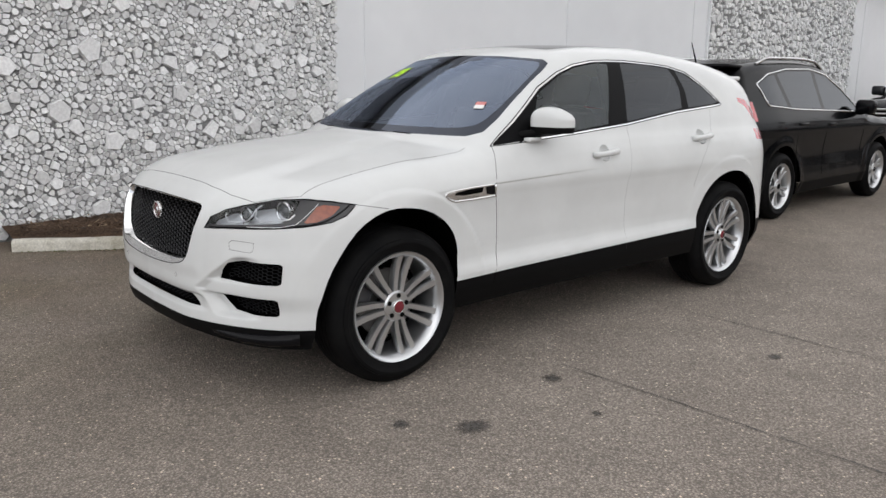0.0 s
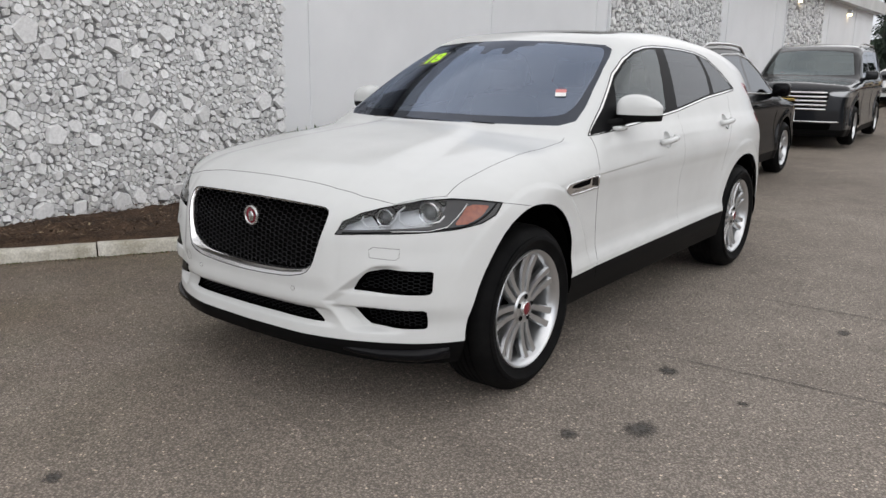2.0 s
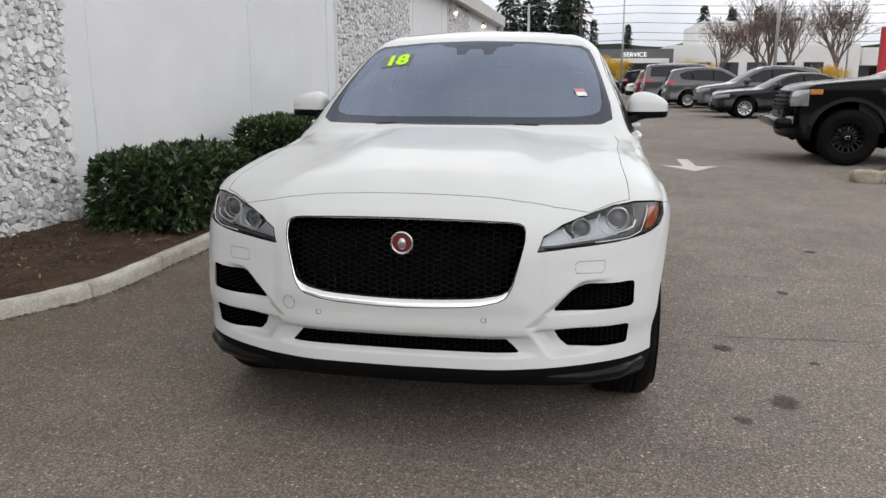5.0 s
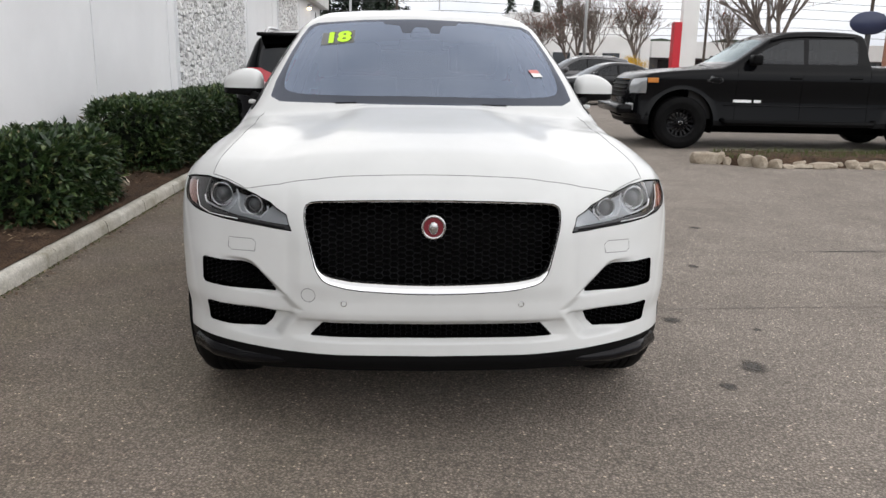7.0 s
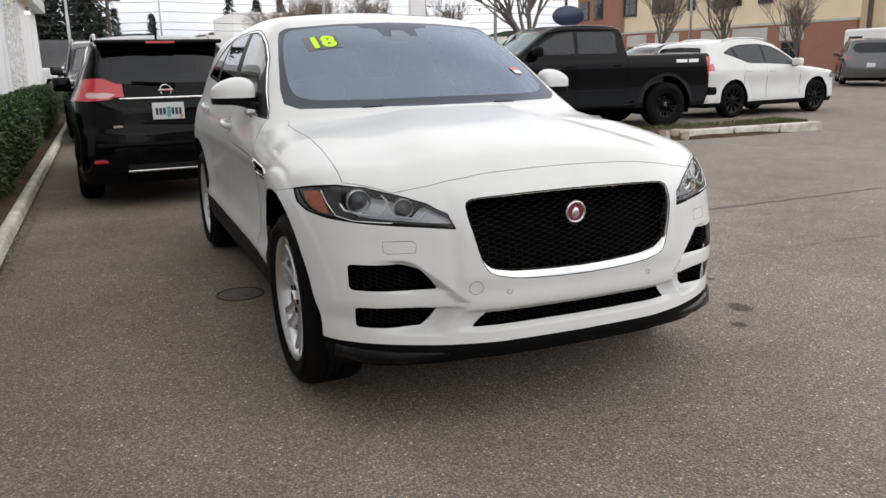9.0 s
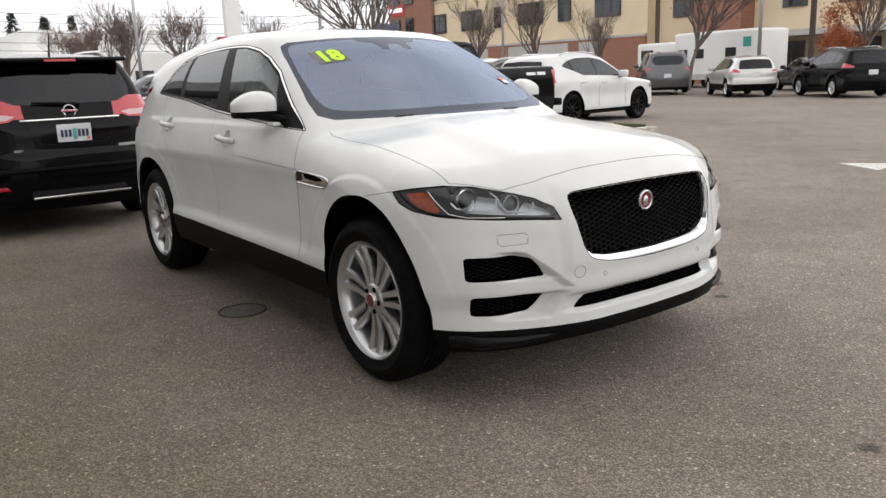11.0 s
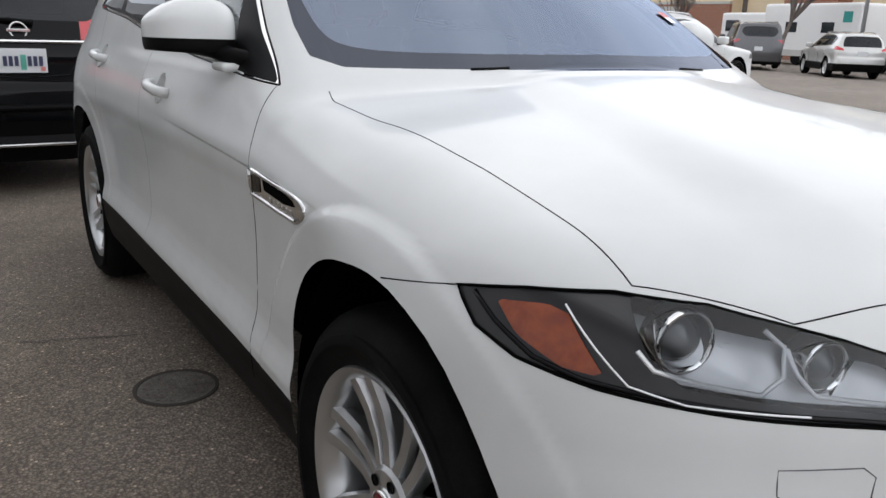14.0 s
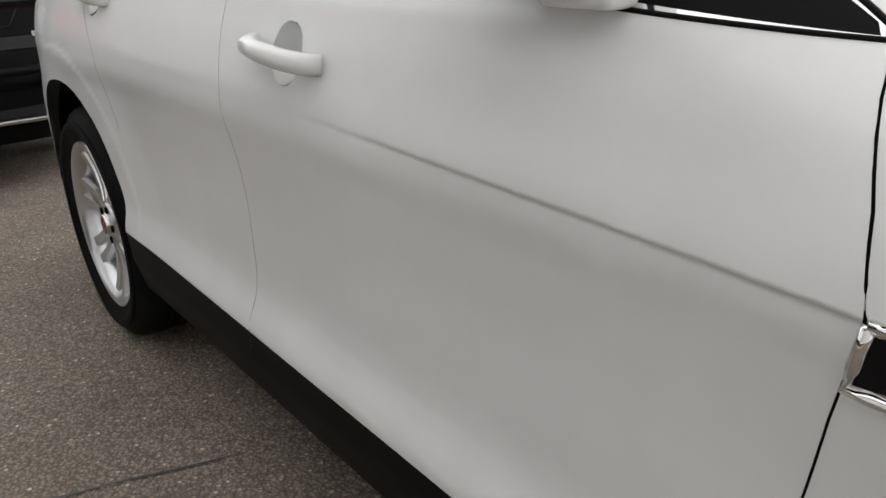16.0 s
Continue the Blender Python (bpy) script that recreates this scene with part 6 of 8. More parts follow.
def make_car(name, label, c, paint, glass_mat=None, rim=None, trim=None, res=0.055, lamps=True):
    """A car as a thing that faces -x, its middle over the origin."""
    ob = thing(name, label, c.get("kind", "car"))
    g, trim = glass_mat or M_PRIVACY, trim or M_BLACK
    f = car_shape(c)
    prof = curve(c["prof"])
    x0, x1 = c["prof"][0][0], c["prof"][-1][0]
    W = max(p[1] for p in c["plan"])
    sh = Shell(f, x0, x1, c.get("bottom", 0.24), lambda x: prof(x) + 0.06, W + 0.06, (x0 + 0.6, x1 - 0.6, c.get("bottom", 0.24), c["belt"] * 0.7), res, res, max(8, int(W / res)))
    r = c["wheel"]
    sh.cut("arch", lambda x, y, z: np.where(y > 0.5, np.minimum.reduce([np.hypot(x - h, z - r - 0.02) - r - c.get("arch", 0.055) for h in c["hubs"]]), 1.0))
    sh.cut("surround", xz(c["dlo"], 0.35))
    inner = inset(c["dlo"], 0.022)
    sh.cut("pane", xz(inner, 0.35), ("surround",))
    for k, (a, b) in enumerate(c["pillars"]):
        sh.cut("surround", lambda x, y, z, a=a, b=b: np.where(y > 0.35, np.abs(x - (a + (z - c["belt"]) * b)) - 0.04, 1.0), ("pane",))
    if "screen" in c:
        sh.cut("screen_border", yz(c["screen"], c["head"] + 0.25))
        sh.cut("screen", yz(inset(c["screen"], 0.035), c["head"] + 0.25), ("screen_border",))
    if "back" in c:
        sh.cut("back_glass", lambda x, y, z: np.where(x > c["back_x"], outline(c["back"])(y, z), 1.0))
    sh.cut("cladding", lambda x, y, z: z - c.get("clad", 0.36))
    front, rear = c.get("front_lamp"), c.get("rear_lamp")
    if front:
        sh.cut("headlight", lambda x, y, z: np.where(x < min(p[1] for p in c["nose"]) + c.get("lamp_reach", 0.55), outline(front)(y, z), 1.0))
    if rear:
        sh.cut("tail_lamp", lambda x, y, z: np.where(x > max(p[1] for p in c["tail"]) - c.get("lamp_back", 0.45), outline(rear)(y, z), 1.0))
    if "rear_lamp_side" in c:
        sh.cut("tail_lamp", xz(c["rear_lamp_side"], 0.4))
    if "rear_clear" in c:
        sh.cut("clear_lamp", lambda x, y, z: np.where(x > 1.6, outline(c["rear_clear"])(y, z), 1.0), ("tail_lamp",))
    if "grille" in c:
        sh.cut("grille", yz(c["grille"], c["hubs"][0]))
    if "intake" in c:
        sh.cut("intake", yz(c["intake"], c["hubs"][0]))
    panel(sh, "body", "body", paint, ob)
    panel(sh, "cladding", "cladding", trim, ob, "black plastic lower cladding")
    if "screen" in c:
        panel(sh, "windscreen", "screen", c.get("screen_glass", M_PRIVACY), ob)
        panel(sh, "windscreen_border", "screen_border", M_FRIT, ob)
    if "back" in c:
        panel(sh, "rear_window", "back_glass", M_PRIVACY, ob)
    if "grille" in c:
        panel(sh, "grille", "grille", M_BLACK, ob, offset=-0.03)
        gy = [p[0] for p in c["grille"]]
        gz = [p[1] for p in c["grille"]]
        for k in range(c.get("bars", 4)):
            z = min(gz) + (max(gz) - min(gz)) * (k + 0.5) / c.get("bars", 4)
            ys = np.linspace(-max(gy) * 0.94, max(gy) * 0.94, 15)
            bar = tube([(x + 0.005, y, z) for x, y in zip(sh.x_at(ys, np.full(15, z)), ys)], c.get("bar_r", 0.012), 6)
            part("grille_bar", bar, c.get("bar_mat", M_DULLCHROME), ob, smooth=True)
    if "intake" in c:
        panel(sh, "intake", "intake", M_DEEP, ob, offset=-0.03)
    for s in (1, -1):
        panel(sh, "side_window", "pane", g, ob, side=s)
        panel(sh, "window_surround", "surround", c.get("trim_mat", M_GLOSSBLACK), ob, side=s)
        if front:
            panel(sh, "headlight", "headlight", M_CLEARLENS, ob, side=s)
        if rear or "rear_lamp_side" in c:
            panel(sh, "tail_lamp", "tail_lamp", M_REDLENS, ob, side=s)
        if "rear_clear" in c:
            panel(sh, "reversing_lamp", "clear_lamp", M_PINKLENS, ob, "pale lower part of the tail lamp", side=s)
        for h in c["hubs"]:
            bm = bmesh.new()
            rows = []
            for k in range(15):
                a = radians(-20 + 220 * k / 14)
                q = r + c.get("arch", 0.055) + 0.02
                rows.append([bm.verts.new((h + q * math.cos(a), s * y, r + 0.02 + q * math.sin(a))) for y in (W - 0.04, W - 0.42)] + [bm.verts.new((h, s * (W - 0.42), r))])
            for u, v in zip(rows, rows[1:]):
                bm.faces.new((u[0], u[1], v[1], v[0]))
                bm.faces.new((u[1], u[2], v[2], v[1]))
            part("wheel_house", bm, M_DEEP, ob)
        for x, z in c.get("handles", ()):
            y = float(sh.y_at(np.array([x]), np.array([z]))[0])
            part("door_handle", box(x - 0.10, s * y - 0.022, z - 0.016, x + 0.10, s * y + 0.022, z + 0.016, bevel=0.012), c.get("handle_mat", paint), ob, smooth=True)
        for x in c.get("seams", ()):
            seam(sh, [(x, c["belt"] - 0.02), (x - 0.01, c["belt"] * 0.7), (x, 0.42)], "xz", ob, "door_gap", 0.004, sides=(s,), gap=0.08)
        mx, mz = c["mirror"]
        y = float(sh.y_at(np.array([mx]), np.array([mz]))[0])
        mm = box(mx - 0.07, s * (y + 0.13) - 0.11, mz - 0.02, mx + 0.10, s * (y + 0.13) + 0.11, mz + 0.15, bevel=0.045, seg=3)
        mirror = part("mirror", mm, c.get("mirror_mat", paint), ob, smooth=True)
        part("mirror_arm", box(mx - 0.03, s * (y + 0.03) - 0.07, mz - 0.03, mx + 0.05, s * (y + 0.03) + 0.07, mz + 0.02, bevel=0.015), M_BLACK, mirror)
        if "rails" in c:
            a, b = c["rails"]
            pts = [(x, s * c["rail_y"], float(sh.z_at(np.array([x]), np.array([c["rail_y"]]))[0]) + (0.005 if i in (0, 8) else 0.05)) for i, x in enumerate(np.linspace(a, b, 9))]
            part("roof_rail", tube(pts, 0.018, 8), M_DULLCHROME, ob, smooth=True)
    # dark floor and cabin so that no light shows through
    bx = [c["hubs"][0] - 0.45, c["hubs"][1] + 0.45]
    part("underbody", box(bx[0] + 0.1, -W + 0.42, 0.26, bx[1] - 0.1, W - 0.42, 0.55), M_DEEP, ob)
    bm = bmesh.new()
    for sx in c.get("seat_rows", (0.15, 1.0)):
        for sy in (-0.38, 0.38):
            box_into(bm, sx - 0.1, sy - 0.24, c["belt"] - 0.45, sx + 0.06, sy + 0.24, c["belt"] + 0.14, bevel=0.05)
            box_into(bm, sx - 0.03, sy - 0.13, c["belt"] + 0.15, sx + 0.06, sy + 0.13, c["belt"] + 0.32, bevel=0.04)
    box_into(bm, bx[0] + 0.6, -W + 0.2, 0.5, bx[1] - 0.4, W - 0.2, c["belt"] - 0.3)
    part("seats", bm, M_SEAT, ob)
    wheel = rim
    for h in c["hubs"]:
        place_wheel(wheel, pose(h, -(W - c.get("wheel_in", 0.13)), r, 0, 10 * h, 0), ob)
        place_wheel(wheel, pose(h, W - c.get("wheel_in", 0.13), r, 0, 17 * h, 180), ob)
    return ob, sh


def plate_on(parent, x, y, z, facing=1, bars=True):
    """A number plate with plain bars in place of its characters."""
    p = part("number_plate", box(x - 0.006, y - 0.155, z - 0.08, x + 0.006, y + 0.155, z + 0.08, bevel=0.004), M_PLATE, parent, "pale number plate")
    if bars:
        f = x + facing * 0.0085
        for k in range(3):
            part("dark_bar", box(f - 0.002, y - 0.125 + 0.036 * k, z - 0.035, f + 0.002, y - 0.10 + 0.036 * k, z + 0.03), M_PLATEINK, p)
            part("dark_bar", box(f - 0.002, y + 0.03 + 0.036 * k, z - 0.035, f + 0.002, y + 0.055 + 0.036 * k, z + 0.03), M_PLATEINK, p)
        part("green_mark", box(f - 0.002, y - 0.015, z - 0.06, f + 0.002, y + 0.02, z + 0.04), M_PLATEGREEN, p)
        part("red_mark", box(f - 0.002, y + 0.11, z - 0.068, f + 0.002, y + 0.14, z - 0.04), M_STICKRED, p)
    return p


M_PLATE = mat("plate_face", (0.62, 0.64, 0.66), 0.4)
M_PLATEINK = mat("plate_ink", (0.03, 0.035, 0.08), 0.5)
M_PLATEGREEN = mat("plate_green", (0.10, 0.38, 0.30), 0.5)
W_SPORT = make_wheel("wheel_five", 0.355, 0.225, 0.235, 5, True, M_ALLOY, M_BLACK, rich=False)
W_BLACK = make_wheel("wheel_black", 0.375, 0.235, 0.255, 10, False, M_GLOSSBLACK, M_BLACK, rich=False)
W_OFFROAD = make_wheel("wheel_offroad", 0.435, 0.30, 0.235, 8, True, M_GLOSSBLACK, M_BLACK, rich=True)
W_PLAIN = make_wheel("wheel_plain", 0.335, 0.21, 0.215, 10, False, M_ALLOY, M_DULLCHROME, rich=False)

CROSSOVER = dict(
    prof=[(-2.42, 0.72), (-2.30, 0.88), (-2.1, 0.97), (-1.6, 1.05), (-1.12, 1.12), (-0.95, 1.20), (-0.5, 1.45), (-0.2, 1.60), (0.1, 1.67), (0.6, 1.70), (1.3, 1.68), (1.85, 1.62), (2.02, 1.57), (2.12, 1.40), (2.26, 1.10), (2.36, 0.98), (2.45, 0.9)],
    plan=[(-2.42, 0.86), (-1.9, 0.905), (-1.35, 0.92), (0.0, 0.92), (1.35, 0.925), (1.9, 0.90), (2.4, 0.85)],
    nose=[(0.1, -2.1), (0.28, -2.27), (0.45, -2.32), (0.7, -2.31), (0.9, -2.27), (1.05, -2.1)],
    tail=[(0.2, 2.2), (0.35, 2.28), (0.55, 2.34), (0.72, 2.33), (0.80, 2.30), (0.98, 2.29), (1.2, 2.20), (1.5, 2.06), (1.7, 1.98)],
    belt=1.10, roof=1.69, hubs=(-1.37, 1.335), wheel=0.355, cowl=-1.05, head=0.0, seams=(-0.78, 0.32, 1.05),
    dlo=[(-0.72, 1.10), (-0.35, 1.36), (0.0, 1.53), (0.4, 1.585), (1.0, 1.575), (1.45, 1.52), (1.72, 1.42), (1.60, 1.20), (1.0, 1.155), (0.2, 1.13)],
    pillars=[(0.33, 0.0), (1.12, 0.35)],
    screen=[(-0.2, 1.135), (0.6, 1.13), (0.74, 1.16), (0.66, 1.42), (0.58, 1.57), (0.3, 1.60), (-0.2, 1.61)],
    back=[(-0.2, 1.14), (0.66, 1.14), (0.62, 1.33), (0.56, 1.50), (-0.2, 1.53)], back_x=1.75,
    front_lamp=[(0.44, 0.80), (0.70, 0.84), (0.95, 0.92), (0.95, 0.80), (0.72, 0.74), (0.46, 0.74)],
    rear_lamp=[(0.60, 1.00), (0.98, 1.02), (0.98, 1.22), (0.76, 1.14), (0.60, 1.06)],
    grille=[(-0.2, 0.86), (0.36, 0.86), (0.42, 0.82), (0.36, 0.62), (-0.2, 0.60)], intake=[(-0.2, 0.46), (0.62, 0.46), (0.55, 0.34), (-0.2, 0.33)],
    handles=((0.15, 0.98), (0.92, 1.00)), mirror=(-0.55, 1.10), rails=(-0.05, 1.55), rail_y=0.60)


def spec(base, **changes):
    d = dict(base)
    d.update(changes)
    return d


def stretched(base, fx, fz, fy=1.0, **changes):
    """A spec with its lengths, heights and widths scaled."""
    d = dict(base)
    for k in ("prof", "dlo"):
        d[k] = [(a * fx, b * fz) for a, b in d[k]]
    d["plan"] = [(a * fx, b * fy) for a, b in d["plan"]]
    for k in ("nose", "tail"):
        d[k] = [(a * fz, b * fx) for a, b in d[k]]
    for k in ("screen", "back", "front_lamp", "rear_lamp", "grille", "intake"):
        if k in d:
            d[k] = [(a * fy, b * fz) for a, b in d[k]]
    for k in ("belt", "roof"):
        d[k] = d[k] * fz
    for k in ("cowl", "head", "back_x"):
        d[k] = d[k] * fx
    d["hubs"] = tuple(h * fx for h in d["hubs"])
    d["seams"] = tuple(h * fx for h in d["seams"])
    d["pillars"] = [(a * fx, b) for a, b in d["pillars"]]
    d["handles"] = tuple((a * fx, b * fz) for a, b in d["handles"])
    d["mirror"] = (d["mirror"][0] * fx, d["mirror"][1] * fz)
    d.update(changes)
    return d


# the black crossover parked ahead of the white car, tail towards it
rogue, rs = make_car("black_crossover", "glossy black crossover parked by the kerb", spec(CROSSOVER, back=[(-0.2, 1.20), (0.46, 1.20), (0.60, 1.26), (0.62, 1.33), (0.56, 1.50), (-0.2, 1.53)], rear_lamp=[(0.42, 1.125), (0.47, 1.175), (0.62, 1.225), (0.80, 1.245), (0.99, 1.25), (0.99, 1.06), (0.75, 1.045), (0.54, 1.055)], rear_clear=[(0.47, 1.105), (0.60, 1.125), (0.76, 1.125), (0.76, 1.072), (0.56, 1.070)], rear_lamp_side=[(1.90, 1.235), (2.02, 1.10), (2.5, 1.05), (2.5, 1.245), (2.1, 1.255)]), M_BLACKPAINT, M_PRIVACY, W_SPORT, res=0.03)
rogue.matrix_basis = pose(5.79, 1.05, 0, 0, 0, 181.5) @ Matrix.Diagonal((1.0, 0.945, 0.99, 1))
seam(rs, CROSSOVER["dlo"] + CROSSOVER["dlo"][:1], "xz", rogue, "window_trim", 0.009, M_CHROME, gap=0.06, sink=-0.002, label="thin chrome window trim")
xt = lambda y, z: float(rs.x_at(np.array([y]), np.array([z]), 3.0, -1.0)[0])
plate_on(rogue, xt(0, 0.93) + 0.012, 0.0, 0.935, 1)
ys = np.linspace(-0.45, 0.45, 15)
part("chrome_strip", tube([(xt(y, 1.06) + 0.006, y, 1.06) for y in ys], 0.014, 8), M_CHROME, rogue, "chrome strip above the number plate", smooth=True)
part("plate_recess", tube([(xt(y, z) + 0.001, y, z) for y, z in ((-0.40, 1.0), (-0.30, 0.84), (0.0, 0.82), (0.30, 0.84), (0.40, 1.0))], 0.006, 6), M_GLOSSBLACK, rogue, smooth=True)
part("badge_ring", lathe_into(bmesh.new(), [(0.062, 0.0), (0.060, 0.012), (0.050, 0.014), (0.048, 0.0)], 32, "x", pose(xt(0, 1.13) + 0.004, 0, 1.13)), M_CHROME, rogue, "round chrome badge", smooth=True)
part("badge_bar", box(xt(0, 1.13) + 0.004, -0.075, 1.12, xt(0, 1.13) + 0.020, 0.075, 1.142, bevel=0.004), M_CHROME, rogue)
part("model_lettering", box(xt(0.52, 0.79) + 0.001, 0.40, 0.785, xt(0.45, 0.79) + 0.006, 0.60, 0.81), M_CHROME, rogue, "small chrome bar in place of a model name")
part("trim_lettering", box(xt(-0.52, 0.79) + 0.0005, -0.54, 0.79, xt(-0.45, 0.79) + 0.005, -0.45, 0.812), M_CHROME, rogue)
part("rear_wiper", tube([(xt(0.10, 1.185) + 0.035, 0.10, 1.185), (xt(0, 1.20) + 0.03, -0.05, 1.20), (xt(0, 1.205) + 0.02, -0.32, 1.215)], 0.016, 6, taper=lambda t: 1.2 - 0.7 * t), M_BLACK, rogue, "black rear wiper", smooth=True)
part("spoiler", box(1.86, -0.62, 1.575, 2.14, 0.62, 1.615, bevel=0.018, seg=3), M_BLACKPAINT, rogue, "black roof spoiler", smooth=True)
part("brake_light", box(2.125, -0.14, 1.578, 2.147, 0.14, 1.60), M_REDLENS, rogue)
part("aerial", tube([(1.75, 0.0, 1.64), (1.86, 0.0, 1.84)], 0.009, 6, taper=lambda t: 1.3 - 0.8 * t), M_BLACK, rogue, smooth=True)
part("bumper_step", box(2.20, -0.72, 0.60, 2.365, 0.72, 0.645, bevel=0.02), M_BLACK, rogue, "black plastic bumper step", smooth=True)
part("bumper_skid", box(2.24, -0.45, 0.36, 2.36, 0.45, 0.385, bevel=0.01), M_DULLCHROME, rogue)
for s in (1, -1):
    part("reflector", box(xt(0.64, 0.47) - 0.03, s * 0.68 - 0.07, 0.455, xt(0.64, 0.47) + 0.006, s * 0.68 + 0.07, 0.49, bevel=0.006), M_REDLENS, rogue, "red rear reflector")

# the large dark estate car behind it, nose towards us
M_BIGSCREEN = glass("pale_screen_glass", (0.80, 0.90, 0.92), (0.20, 0.23, 0.23), 2.6)
BIG = stretched(CROSSOVER, 1.14, 1.12, 1.10, wheel=0.40, tumble=0.18, bow=0.18, corner=0.09,
    prof=[(-2.78, 0.85), (-2.68, 1.06), (-2.45, 1.17), (-1.8, 1.22), (-1.35, 1.26), (-1.15, 1.34), (-0.75, 1.62), (-0.5, 1.78), (-0.2, 1.87), (0.4, 1.91), (1.6, 1.90), (2.3, 1.86), (2.45, 1.80), (2.55, 1.5), (2.62, 1.2), (2.7, 1.0)],
    nose=[(0.1, -2.5), (0.3, -2.62), (0.5, -2.67), (0.9, -2.66), (1.05, -2.63), (1.2, -2.45)], tail=[(0.2, 2.5), (0.4, 2.6), (0.7, 2.64), (1.1, 2.6), (1.9, 2.45)],
    cowl=-1.25, head=-0.35, belt=1.24, roof=1.90, hubs=(-1.62, 1.45), mirror=(-0.85, 1.24),
    dlo=[(-1.0, 1.25), (-0.62, 1.56), (-0.35, 1.72), (0.0, 1.78), (1.6, 1.78), (2.25, 1.74), (2.3, 1.32), (1.0, 1.29), (0.0, 1.27)], pillars=[(0.15, 0.0), (1.15, 0.1)],
    screen=[(-0.2, 1.27), (0.72, 1.27), (0.84, 1.30), (0.76, 1.58), (0.70, 1.74), (0.4, 1.78), (-0.2, 1.79)],
    front_lamp=[(0.66, 1.02), (1.02, 1.04), (1.02, 0.93), (0.68, 0.95)], grille=[(-0.2, 1.04), (0.64, 1.04), (0.68, 0.96), (0.60, 0.70), (-0.2, 0.68)], intake=[(-0.2, 0.46), (0.75, 0.47), (0.72, 0.36), (-0.2, 0.34)], bars=5, bar_mat=M_CHROME, bar_r=0.020, screen_glass=M_BIGSCREEN, handles=((-0.05, 1.12), (0.95, 1.13)), rails=(0.0, 2.1), rail_y=0.72)
big, bs = make_car("dark_estate_car", "large dark grey sport utility car with chrome grille", BIG, M_DARKPAINT, M_PRIVACY, W_SPORT)
big.matrix_basis = pose(13.47, 1.28, 0, 0, 0, 2.7)
plate_on(big, -2.665, 0.0, 0.58, -1)
part("bow_badge", box(-2.69, -0.13, 0.845, -2.66, 0.13, 0.90, bevel=0.012), mat("gold_badge", (0.5, 0.36, 0.12), 0.25, 0.9), big, "gold bar badge")
part("chrome_bumper_strip", tube([(float(bs.x_at(np.array([y]), np.array([0.5]))[0]) - 0.004, y, 0.50) for y in np.linspace(-0.85, 0.85, 17)], 0.014, 6), M_CHROME, big, smooth=True)

# the black pickup beyond the planted island
PICK = dict(kind="pickup truck",
    prof=[(-2.95, 0.80), (-2.86, 1.10), (-2.6, 1.24), (-2.0, 1.32), (-1.45, 1.37), (-1.25, 1.44), (-0.8, 1.72), (-0.55, 1.88), (-0.25, 1.96), (0.3, 1.985), (0.85, 1.96), (1.02, 1.90), (1.10, 1.55), (1.14, 1.44), (1.3, 1.425), (2.7, 1.435), (3.10, 1.43), (3.20, 1.38)],
    plan=[(-2.95, 0.95), (-2.4, 1.0), (-1.7, 1.01), (0, 1.01), (1.9, 1.01), (3.05, 1.0), (3.20, 0.98)],
    nose=[(0.1, -2.6), (0.4, -2.78), (0.6, -2.86), (0.9, -2.85), (1.1, -2.80), (1.3, -2.6)], tail=[(0.2, 2.95), (0.45, 3.0), (0.7, 3.08), (1.3, 3.08), (1.9, 3.05)],
    belt=1.36, roof=1.98, tumble=0.16, hubs=(-1.93, 1.98), wheel=0.435, arch=0.10, flare=0.022, bow=0.20, round=0.07, corner=0.08, crown=0.03, wrap=0.15, cowl=-1.3, head=-0.35, bottom=0.40, clad=0.48, seams=(-1.05, 0.02, 1.12),
    dlo=[(-0.98, 1.42), (-0.60, 1.68), (-0.35, 1.80), (0.0, 1.855), (0.85, 1.855), (0.92, 1.80), (0.92, 1.42)], pillars=[(0.06, 0.0)],
    screen=[(-0.2, 1.42), (0.74, 1.42), (0.82, 1.45), (0.76, 1.66), (0.70, 1.82), (0.4, 1.865), (-0.2, 1.87)], screen_glass=M_BIGSCREEN,
    front_lamp=[(0.70, 1.14), (1.05, 1.18), (1.05, 0.92), (0.72, 0.90)], rear_lamp=[(0.88, 1.34), (1.05, 1.34), (1.05, 1.02), (0.88, 1.02)], rear_lamp_side=[(2.86, 1.35), (3.3, 1.35), (3.3, 0.98), (2.93, 0.98)],
    grille=[(-0.2, 1.14), (0.62, 1.14), (0.66, 1.0), (0.60, 0.84), (-0.2, 0.82)], bars=5, bar_mat=M_BLACK, intake=[(-0.2, 0.6), (0.5, 0.6), (0.5, 0.5), (-0.2, 0.5)],
    handles=((-0.10, 1.20), (0.88, 1.21)), handle_mat=M_BLACK, mirror=(-0.82, 1.42), mirror_mat=M_BLACK, seat_rows=(-0.1, 0.7), wheel_in=0.15, lamp_reach=0.35, lamp_back=0.16)
M_AMBERLAMP = mat("amber_truck_lamp", (0.55, 0.20, 0.03), 0.2, 0, 0.6)
truck, ts = make_car("black_pickup", "lifted glossy black crew-cab pickup with black wheels", PICK, M_BLACKPAINT, M_PRIVACY, W_OFFROAD, res=0.045)
truck.matrix_basis = pose(8.98, -6.55, 0, 0, 0, -94) @ Matrix.Diagonal((1.0, 1.0, 0.985, 1))
